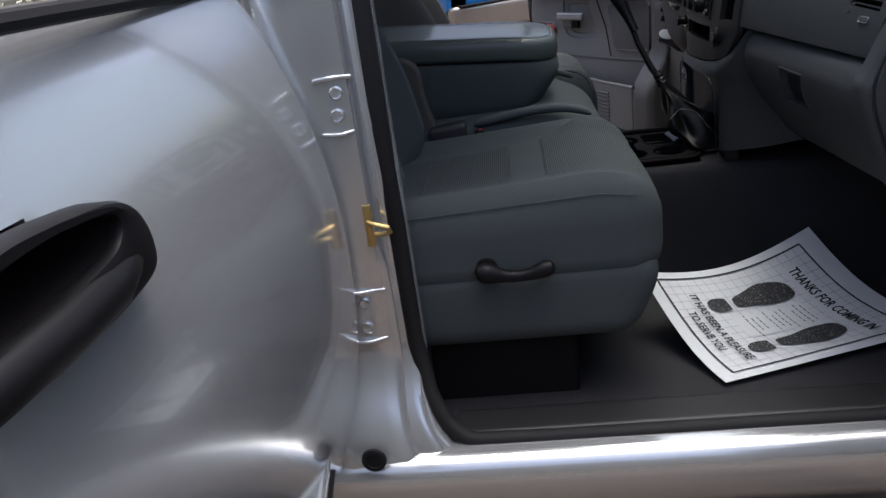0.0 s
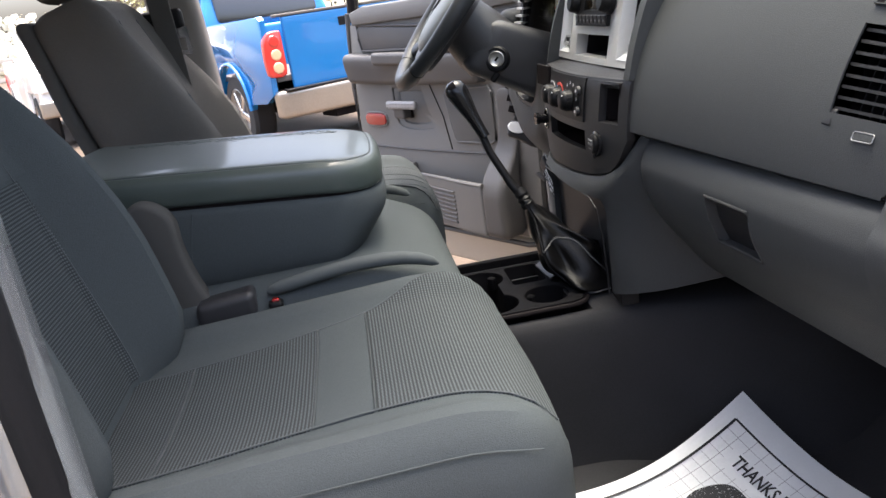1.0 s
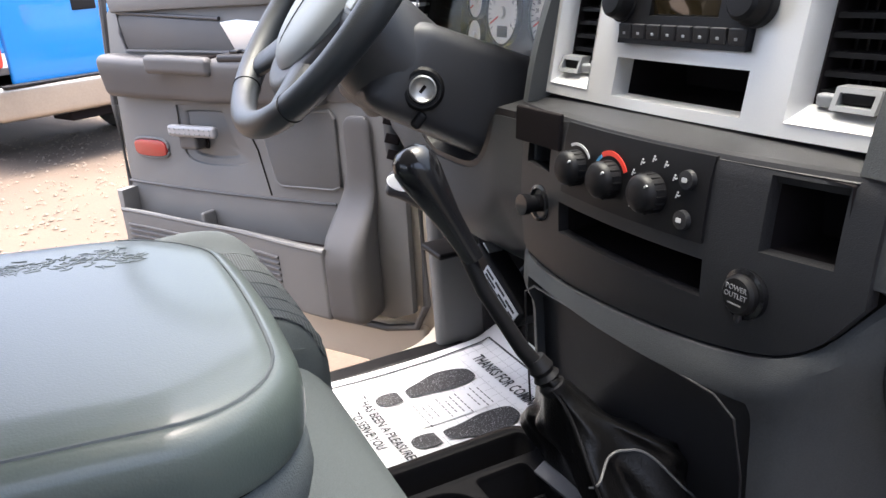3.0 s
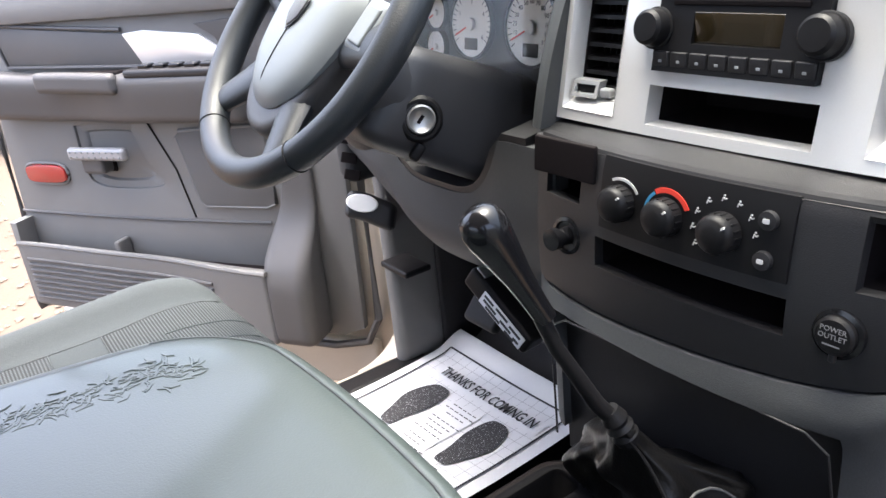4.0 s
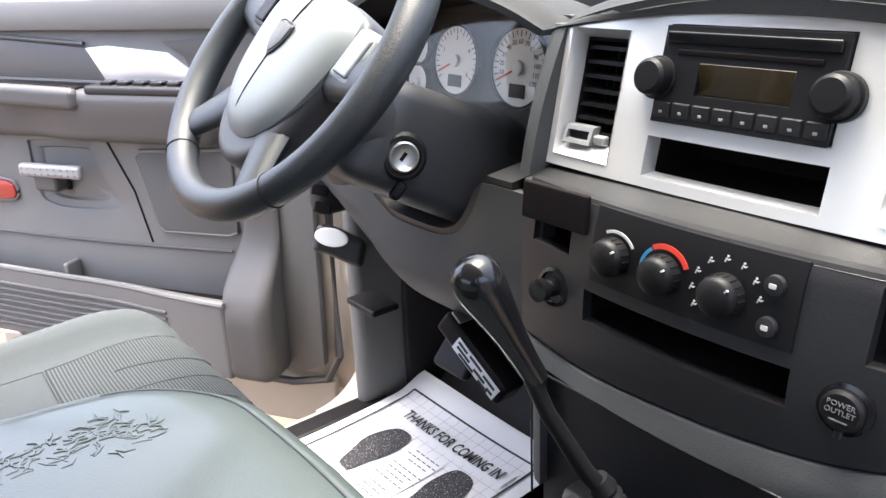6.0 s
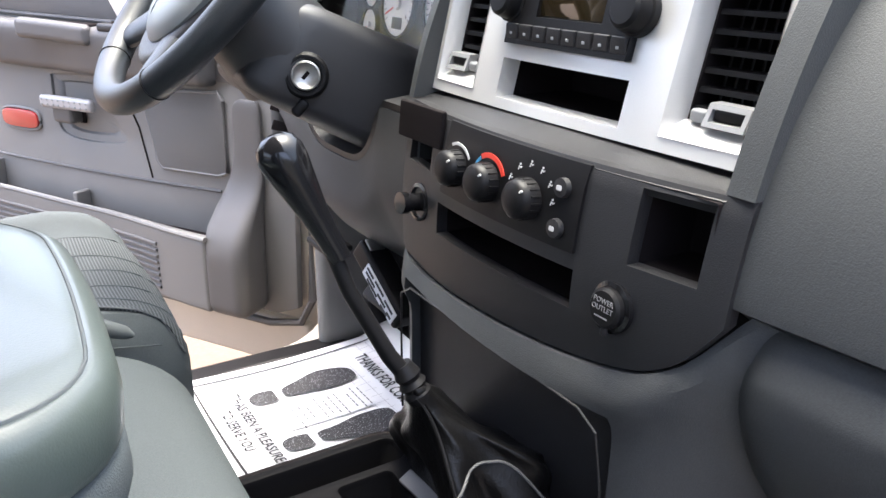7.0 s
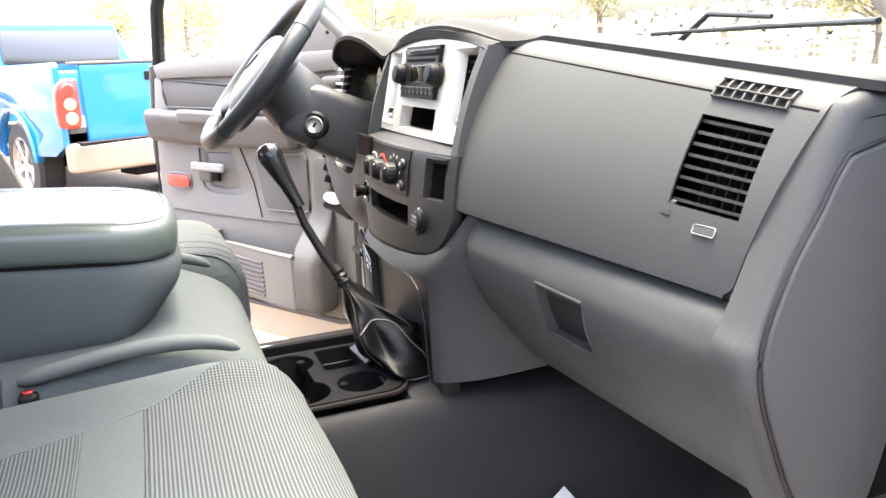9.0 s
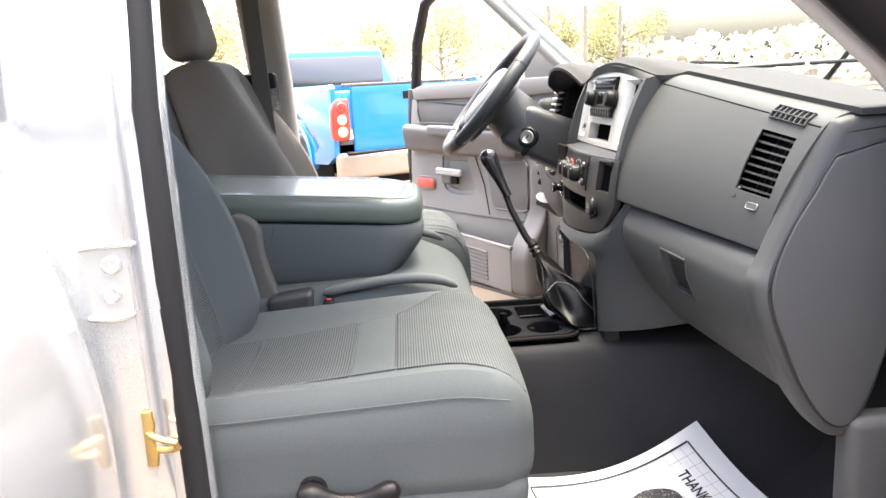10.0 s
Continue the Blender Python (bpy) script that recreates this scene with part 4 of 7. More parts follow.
# roll under the bezel, knee panel and lower dark panel
def lower_fn(y, z, d):
    zt = low_z(y) - 0.003
    zz = max(min(z, zt), curve([(-0.264, 0.915), (-0.22, 0.892), (-0.16, 0.880), (0.16, 0.880), (0.232, 0.89)], y))
    if y < -0.20 and z > 1.05:
        zz = min(lerp(1.05, zt, (z - 1.05) / 0.05), zt)
    a = max(0.0, (abs(y) - 0.172) / 0.09)
    k = smoothstep(1.12, 0.95, zz)
    top = max(0.0, 1 - (zt - zz) / 0.05)
    x = -0.066 + 0.030 * (y / 0.24) ** 2 - 0.010 * math.sin(math.pi * min(1.0, (zt - zz) / 0.055)) + a ** 1.8 * 0.13 * (0.25 + 0.75 * k) + 0.012 * (1.05 - zz if zz < 1.05 else 0)
    return (x + d, y, zz)


part("stack_surround", plate(lower_fn, (-0.264, 0.232), (0.850, 1.150), [(-0.165, 0.168, 0.80, 1.050)], 0.022, 0.012), DASH, dash, "grey roll and side panels round a dark recess")
part("lower_panel", plate(lambda y, z, d: (-0.040 + 0.02 * (1.05 - z) + d, y, z), (-0.172, 0.174), (0.84, 1.075), [], 0.03, 0.05), STACK, dash, "dark flat panel behind the gear lever")
part("panel_frame", tube([(-0.056, -0.166, 0.88), (-0.060, -0.166, 0.98), (-0.066, -0.160, 1.035), (-0.069, -0.140, 1.049), (-0.071, 0.0, 1.050), (-0.069, 0.140, 1.049), (-0.068, 0.162, 1.035), (-0.066, 0.166, 0.98), (-0.064, 0.166, 0.88)], 0.0013, 8), STACK, dash)

# driver side: cluster, knee panel
part("cluster_recess", plate(lambda y, z, d: (0.125 - 0.12 * (z - 1.33) * -1 + d, y, z), (0.238, 0.70), (1.20, 1.42), [], 0.02, 0.1), STACK, dash, "charcoal instrument cluster recess")
for y, z, r, nm in ((0.376, 1.331, 0.050, "speedometer"), (0.505, 1.331, 0.047, "tachometer"), (0.592, 1.345, 0.024, "small_gauge"), (0.592, 1.295, 0.024, "small_gauge")):
    m = frame_at((0.118 + 0.12 * (z - 1.33), y, z), (0, -1, 0), (-1, 0, 0.12))
    g = part(nm, turned([(r, 0.0), (r, 0.002), (0.0, 0.002)], m, 40), DIAL, dash, "white-faced gauge with a red needle")
    part("gauge_ring", turned([(r + 0.004, -0.002), (r + 0.004, 0.006), (r + 0.0005, 0.006), (r + 0.0005, 0.0021)], m, 40, None, False), BLACK, g)
    nd = m @ pose(0, 0, 0.003, 0, 0, 205)
    part("needle", rbox((-0.004, -0.0012, 0), (r * 0.85, 0.0012, 0.001), 0.0004, 1, m=nd), REDINK, g)
    part("needle_hub", turned([(0.010 * r / 0.05, 0.003), (0.009 * r / 0.05, 0.007), (0, 0.0075)], m, 20), DIAL, g)
    if r > 0.04:
        part("odometer_window", rbox((-0.015, -r * 0.78, 0.002), (0.015, -r * 0.42, 0.003), 0.002, 2, m=m), STACK, g)
        for i in range(25):
            a = radians(lerp(215, -35, i / 24))
            part("tick", rbox((r * (0.84 if i % 2 else 0.78), -0.0006, 0.0021), (r * 0.95, 0.0006, 0.0026), 0.0002, 1, m=m @ pose(0, 0, 0, 0, 0, math.degrees(a))), INK, g)
        for i in range(0, 13):
            a = radians(lerp(215, -35, i / 12))
            if nm == "speedometer" and i:
                writing("speed_number", str(i * 10), 0.009, m @ Matrix.Translation((r * 0.66 * math.cos(a), r * 0.66 * math.sin(a), 0.0022)), INK, g, 0.0002)
            elif nm == "tachometer" and i % 3 == 0 and i:
                writing("rev_number", str(i // 2), 0.009, m @ Matrix.Translation((r * 0.66 * math.cos(a), r * 0.66 * math.sin(a), 0.0022)), INK, g, 0.0002)


for y in (0.242, 0.672):
    part("cluster_side", prism([(0.020, 1.205), (0.135, 1.205), (0.135, 1.405), (0.055, 1.405)], Matrix(((1, 0, 0, 0), (0, 0, -1, y), (0, 1, 0, 0), (0, 0, 0, 1))), 0.010, bevel=0.002), STACK, dash)
lens = part("gauge_lens", plate(lambda y, z, d: (0.072 + 0.25 * (z - 1.33) + d, y, z), (0.25, 0.66), (1.235, 1.40), [], 0.002, 0.1), LENS, dash, "clear gauge cover")
lens.visible_shadow = False


def knee(u, v):
    y = lerp(0.185, 0.76, u)
    x = curve([(0, 0.045), (0.25, -0.005), (0.6, -0.035), (1.0, -0.030)], v) + 0.04 * smoothstep(0.55, 0.78, y)
    z0 = curve([(0.185, 1.00), (0.45, 0.985), (0.62, 1.03), (0.76, 1.06)], y)
    dip = 0.088 * max(0.0, 1 - (abs(y - 0.42) / 0.135) ** 4)
    return (x, y, lerp(z0, 1.225 - dip, v))


part("knee_panel", shell(knee, 40, 14, -0.02), DASH, dash, "rounded grey knee panel under the steering column")
part("cluster_shelf", shell(lambda u, v: (lerp(-0.028, 0.13, v), lerp(0.236, 0.74, u), 1.222 + 0.018 * v - 0.088 * max(0.0, 1 - (abs(lerp(0.236, 0.74, u) - 0.42) / 0.135) ** 4)), 36, 5, 0.012), STACK, dash)
part("left_end", rbox((0.0, 0.735, 1.06), (0.20, 0.79, 1.35), 0.03, 6), DASH, dash)
part("left_vent", plate(lambda a, b, d: (0.052 + 0.3 * (b - 1.33) + d, a, b), (0.66, 0.735), (1.285, 1.375), [], 0.01), DARK, dash, "black side vent")
for i in range(5):
    z = lerp(1.295, 1.365, i / 4)
    part("slat", rbox((0.04 + 0.3 * (z - 1.33), 0.66, z - 0.003), (0.06 + 0.3 * (z - 1.33), 0.735, z + 0.003), 0.001, 2), TRIM_SILVER, dash)
RM = frame_at((0.004, 0.712, 1.036), (0.78, -0.58, -0.25), (-0.55, -0.76, 0.35))
rel = part("brake_release", rbox((-0.030, -0.030, -0.05), (0.060, 0.020, -0.001), 0.012, 5, lambda p: (p.x, p.y - 0.25 * max(0, p.x), p.z), m=RM), STACK, dash, "parking brake release handle")
part("release_label", turned([(0.022, -0.003), (0.022, 0.0), (0.020, 0.002), (0, 0.0025)], RM @ Matrix.Diagonal((1.3, 0.72, 1, 1)), 28), DIAL, rel, "white oval label")
for k, (y, z) in enumerate(((0.735, 1.150), (0.735, 1.115), (0.732, 1.085))):
    part("side_switch", rbox((-0.014, -0.010, -0.004), (0.014, 0.008, 0.002), 0.002, 2, m=frame_at((0.004, y, z), (0.78, -0.58, -0.25), (-0.55, -0.76, 0.35))), DARK, dash)

# ---- steering column and wheel ----
WC = Vector((-0.190, 0.410, 1.378))
WN = Vector((-0.76, 0, 0.65)).normalized()
WM = frame_at(WC, (0, -1, 0), WN)
WT = WM @ pose(0, 0, 0, 0, 0, -13)     # the wheel stands a little turned
col = thing("steering_column", (0.0, 0.41, 1.2), "charcoal plastic steering column shroud with a key barrel", "steering column")


def shroud(p):
    """Bends a unit block into the tapering shroud: x along the column, z up."""
    u, v = p.x + 0.5, p.z + 0.5
    low = Vector((lerp(-0.185, 0.075, u), 0, lerp(1.248, 1.105, u)))
    top = Vector((lerp(-0.105, 0.115, u), 0, lerp(1.350, 1.262, u)))
    q = low.lerp(top, v)
    return (q.x, 0.412 + p.y * lerp(0.15, 0.172, u) * lerp(0.92, 1.0, math.sin(math.pi * min(1, max(0, v)))), q.z)


part("shroud", rbox((-0.5, -0.5, -0.5), (0.5, 0.5, 0.5), 0.16, 10, shroud), COLUMN, col)
part("shroud_collar", tube([(-0.095, 0.41, 1.272), (-0.135, 0.41, 1.318), (-0.168, 0.41, 1.358)], [0.076, 0.070, 0.060], 28), COLUMN, col)
km = frame_at((-0.104, 0.336, 1.260), (0.7, 0, 0.7), (-0.35, -0.93, 0.1))
kb = part("key_barrel", turned([(0.029, -0.008), (0.028, 0.003), (0.024, 0.007), (0.0205, 0.007), (0.020, 0.003), (0.0, 0.003)], km, 32), BLACK, col, "round key barrel")
part("barrel_face", turned([(0.0175, 0.004), (0.0175, 0.0085), (0.0155, 0.0095), (0.0125, 0.0065), (0.0075, 0.0045), (0.0, 0.0042)], km, 32), STEEL, kb, "bright metal key barrel face")
part("key_slot", rbox((-0.0055, -0.0022, 0.0035), (0.0055, 0.0022, 0.0055), 0.0005, 1, m=km), DARK, kb)
part("tilt_lever", rbox((-0.012, -0.007, 0), (0.012, 0.007, 0.010), 0.006, 3, m=km @ pose(-0.034, -0.020, -0.006)), BLACK, col)

wheel = thing("steering_wheel", WC, "dark leather steering wheel with a light grey hub", "steering wheel")
R = 0.186
rim = [WM @ Vector((R * math.cos(2 * math.pi * i / 72), R * math.sin(2 * math.pi * i / 72), 0)) for i in range(72)]
part("rim", tube(rim, [0.0175 + 0.0020 * max(0, math.cos(2 * (2 * math.pi * i / 72) - 0.6)) for i in range(72)], 16, None, True, 1.0, WN), WHEEL_L, wheel, "padded dark leather rim")
for a in (-128, -52, 28, 152):
    c, s = math.cos(radians(a)), math.sin(radians(a))
    seam = [WM @ (Vector((R * c, R * s, 0)) + (0.0178 + 0.0020 * max(0, math.cos(2 * radians(a) - 0.6))) * (math.cos(b) * Vector((c, s, 0)) + math.sin(b) * Vector((0, 0, 1)))) for b in [2 * math.pi * i / 24 for i in range(24)]]
    part("rim_seam", tube(seam, 0.0008, 6, None, True), BLACK, wheel)
for a in (172, 8, -127, -53):
    c, s = math.cos(radians(a)), math.sin(radians(a))
    pts = [WT @ Vector((r * c, r * s, z)) for r, z in ((0.05, -0.016), (0.09, -0.014), (0.13, -0.008), (0.175, -0.002))]
    part("spoke", tube(pts, [0.038, 0.034, 0.029, 0.024] if abs(a) > 150 or a == 8 else [0.038, 0.033, 0.026, 0.022], 14, None, False, 0.5, WN), WHEEL_L, wheel)
HUB_OUT = smooth_loop([(0.0, 0.086), (0.072, 0.080), (0.094, 0.058), (0.092, 0.012), (0.074, -0.048), (0.040, -0.086), (0.0, -0.097), (-0.040, -0.086), (-0.074, -0.048), (-0.092, 0.012), (-0.094, 0.058), (-0.072, 0.080)], 4)
HUB_AT = Vector((0.008, -0.010, 0))
part("hub_base", prism([(p.x * 1.05 + HUB_AT.x, p.y * 1.04 + HUB_AT.y - (0.026 if p.y < 0 else 0.0) * min(1.0, -p.y / 0.05)) for p in HUB_OUT], WT @ Matrix.Translation((0, 0, -0.038)), 0.040, None, 0.014, 4), COLUMN, wheel, "dark lower hub cover")


def hub_fn(u, v):
    p = HUB_OUT[int(round(u * 48)) % 48]
    return WT @ Vector((p.x * v + HUB_AT.x, p.y * v + HUB_AT.y, 0.024 - 0.007 * v ** 2 - 0.013 * v ** 8))


bm = bmesh.new()
rings = [[bm.verts.new(hub_fn(i / 48, v)) for i in range(48)] for v in (1.0, 0.93, 0.8, 0.6, 0.35, 0.12)]
for a, b in zip(rings, rings[1:]):
    for i in range(48):
        bm.faces.new((a[i], a[(i + 1) % 48], b[(i + 1) % 48], b[i]))
bm.faces.new(rings[-1])
low = [bm.verts.new(hub_fn(i / 48, 1.0) - WN * 0.02) for i in range(48)]
for i in range(48):
    bm.faces.new((rings[0][(i + 1) % 48], rings[0][i], low[i], low[(i + 1) % 48]))
bm.faces.new(low)
hub = part("hub", bm, HUB, wheel, "light grey airbag cover")
for y0, y1 in ((0.082, 0.034), (-0.008, -0.093)):
    pts = [WT @ Vector((HUB_AT.x, lerp(y0, y1, i / 6) + HUB_AT.y, 0.0243 - 0.007 * (lerp(y0, y1, i / 6) / 0.092) ** 2 - 0.013 * (lerp(y0, y1, i / 6) / 0.092) ** 8)) for i in range(7)]
    part("hub_seam", tube(pts, 0.0010, 6), STACK, hub)
part("emblem_rim", tube([WT @ Vector((x * 1.05 + HUB_AT.x, y * 1.05 + 0.013 + HUB_AT.y, 0.0256)) for x, y in ((-0.0165, 0.017), (-0.010, 0.0195), (0.010, 0.0195), (0.0165, 0.017), (0.014, -0.003), (0.006, -0.0145), (0.0, -0.0195), (-0.006, -0.0145), (-0.014, -0.003))], 0.0012, 6, None, True), COLUMN, hub)
part("emblem", prism([(-0.015, 0.016), (-0.010, 0.018), (0.0, 0.017), (0.010, 0.018), (0.015, 0.016), (0.013, -0.002), (0.006, -0.013), (0.0, -0.018), (-0.006, -0.013), (-0.013, -0.002)], WT @ Matrix.Translation((HUB_AT.x, 0.013 + HUB_AT.y, 0.0236)), 0.004, bevel=0.001), DOORDARK, hub, "plain shield-shaped grey emblem")
for sx in (-1, 1):
    sp = part("switch_pod", rbox((sx * 0.118 + HUB_AT.x - 0.026, 0.000, -0.016), (sx * 0.118 + HUB_AT.x + 0.026, 0.062, 0.006), 0.009, 5, m=WT), STACK if sx < 0 else HUB, wheel)
    part("switch", rbox((sx * 0.119 + HUB_AT.x - 0.015, 0.008, 0.003), (sx * 0.119 + HUB_AT.x + 0.015, 0.052, 0.009), 0.004, 4, m=WT), BLACK if sx < 0 else HUB, sp)

# ---- gear lever ----
gear = thing("gear_lever", (-0.06, 0.0, 0.87), "black floor gear lever with a glossy knob and leather boot", "gear lever")
COLLAR, KNOB = Vector((-0.155, -0.014, 1.034)), Vector((-0.240, 0.046, 1.232))


BASE = Vector((-0.038, -0.006, 0.862))
BOOT_R = [(0, 1.0), (0.12, 1.03), (0.3, 0.95), (0.5, 0.78), (0.65, 0.58), (0.78, 0.36), (0.9, 0.19), (1.0, 0.12)]


def boot(u, v):
    """Slack leather: a wide bag at the floor, drawn in to a sleeve at the collar."""
    a = 2 * math.pi * u
    c, s = math.cos(a), math.sin(a)
    r = Vector((0.068 * math.copysign(abs(c) ** 0.6, c), 0.108 * math.copysign(abs(s) ** 0.7, s), 0))
    cen = BASE.lerp(COLLAR, v ** 1.25)
    k = curve(BOOT_R, v)
    slack = math.sin(math.pi * min(1.0, v * 1.05)) if v < 0.95 else 0.0
    fold = 1 + 0.13 * math.sin(3 * a + 4.5 * v + 0.6) * slack + 0.10 * math.sin(5 * a - 9 * v) * slack + 0.045 * math.sin(11 * a + 14 * v) * slack
    p = cen + r * k * fold
    p.z += 0.014 * slack * math.sin(2 * a + 7 * v)
    return p


bm = bmesh.new()
rings = [[bm.verts.new(boot(i / 80, j / 36)) for i in range(80)] for j in range(37)]
for a, b in zip(rings, rings[1:]):
    for i in range(80):
        bm.faces.new((a[i], a[(i + 1) % 80], b[(i + 1) % 80], b[i]))
bm.faces.new(rings[-1])
bt = part("boot", bm, LEATHER, gear, "creased black leather boot", True, 80)
part("boot_seam", tube([boot(0.62, v / 20) + Vector((-0.001, -0.001, 0.001)) for v in range(20)], 0.0018, 6), BLACK, bt)
hem = smooth_loop([(0.60, 0.58), (0.66, 0.61), (0.72, 0.615), (0.765, 0.56), (0.775, 0.43), (0.795, 0.33), (0.80, 0.23), (0.765, 0.12), (0.71, 0.07), (0.66, 0.03)], 6, False)
part("boot_edge", tube([boot(p.x, p.y) + (boot(p.x, p.y) - BASE.lerp(COLLAR, p.y)).normalized() * 0.0015 for p in hem], 0.0014, 8), HEM, bt, "pale worn edge of the boot")
part("collar", turned([(0.012, -0.02), (0.0135, -0.012), (0.0105, -0.007), (0.0135, -0.002), (0.0105, 0.003), (0.0125, 0.008), (0.009, 0.020), (0.0, 0.020)], frame_at(COLLAR, (0, 1, 0), KNOB - COLLAR), 20), BLACK, gear)
dirk = (KNOB - COLLAR).normalized()
part("shaft", tube([COLLAR, COLLAR + 0.03 * dirk + Vector((-0.006, 0.002, 0)), COLLAR + 0.10 * dirk + Vector((-0.008, 0.002, 0)), KNOB - 0.06 * dirk], [0.0085, 0.0078, 0.0072, 0.0072], 16), BLACK, gear, "satin black lever")
km = frame_at(KNOB, (0, 1, 0), dirk)
part("knob", turned([(0.0, -0.092), (0.0098, -0.091), (0.0106, -0.07), (0.0126, -0.045), (0.0168, -0.020), (0.0202, 0.000), (0.0206, 0.011), (0.0172, 0.021), (0.010, 0.0265), (0.0, 0.028)], km, 32), GLOSS_BLACK, gear, "glossy black knob")

# ---- floor console with cup holders ----
cons = thing("floor_console", (-0.20, 0.0, 0.60), "black plastic floor console with cup holders and a tray", "console")
TOPZ = 0.872
TOPM = pose(0, 0, TOPZ)


def lobes(a, b, r, waist):
    """Outline of two round holders joined by a narrower slot."""
    a, b = Vector(a), Vector(b)
    d = (b - a).normalized()
    t0, g = math.atan2(d.y, d.x), math.asin(waist / r)
    out = []
    for c, s in ((a, 0.0), (b, math.pi)):
        out += [tuple(c + r * Vector((math.cos(w), math.sin(w)))) for w in [t0 + s + lerp(g, 2 * math.pi - g, i / 26) for i in range(27)]]
    return out


CUP_A = lobes((-0.250, 0.030), (-0.248, -0.096), 0.044, 0.026)
CUP_B = circle(-0.150, -0.094, 0.040)
BINL = [(x - 0.163, y + 0.025) for x, y in roundrect(0.064, 0.098, 0.008)]
WELL = [(x - 0.195, y + 0.107) for x, y in roundrect(0.186, 0.042, 0.012)]
TOPO = [(x - 0.197, y - 0.004) for x, y in roundrect(0.220, 0.288, 0.035, 8)]
part("tray", pierced(TOPO, [CUP_A, CUP_B, BINL, WELL], TOPM, 0.010, 0.0025), CONSOLE, cons, "black console top")
for loop, dp, nm in ((CUP_A, 0.075, "cup_holder"), (CUP_B, 0.075, "cup_holder"), (BINL, 0.05, "ash_bin"), (WELL, 0.040, "tray_well")):
    part(nm, well(loop, pose(0, 0, TOPZ - 0.004), dp), CONSOLE, cons, "deep black cup holder" if nm == "cup_holder" else "")
for cx, cy, a in ((-0.285, 0.05, 150), (-0.222, 0.058, 40), (-0.245, -0.135, 270), (-0.128, -0.124, 310), (-0.178, -0.068, 130)):
    part("cup_finger", rbox((-0.010, -0.007, -0.034), (0.004, 0.007, -0.008), 0.003, 2, m=pose(cx, cy, TOPZ, 0, 0, a)), CONSOLE, cons)
part("cup_finger", rbox((-0.004, -0.016, -0.030), (0.002, 0.016, -0.004), 0.002, 3, m=pose(-0.113, -0.094, TOPZ, 0, 0, 0)), CONSOLE, cons)
part("ash_divider", rbox((-0.190, 0.020, TOPZ - 0.03), (-0.136, 0.024, TOPZ - 0.008), 0.001, 2), BLACK, cons)
part("ash_flap", rbox((-0.009, -0.040, -0.002), (0.009, 0.045, 0.003), 0.002, 3, m=pose(-0.122, 0.004, TOPZ + 0.006, 0, -28, 5)), DOORDARK, cons, "pale grey hinged ash bin flap")
part("rim_fold", tube([(*p, TOPZ - 0.006) for p in [(x * 1.03 + 0.006, y * 1.03) for x, y in TOPO]], 0.0045, 8, None, True), DARK, cons, "black moulded console rim")

# ---- seats ----
def sewn(points, parent, material=PIPING, r=0.0010):
    return part("seam", tube(points, r, 6), material, parent)


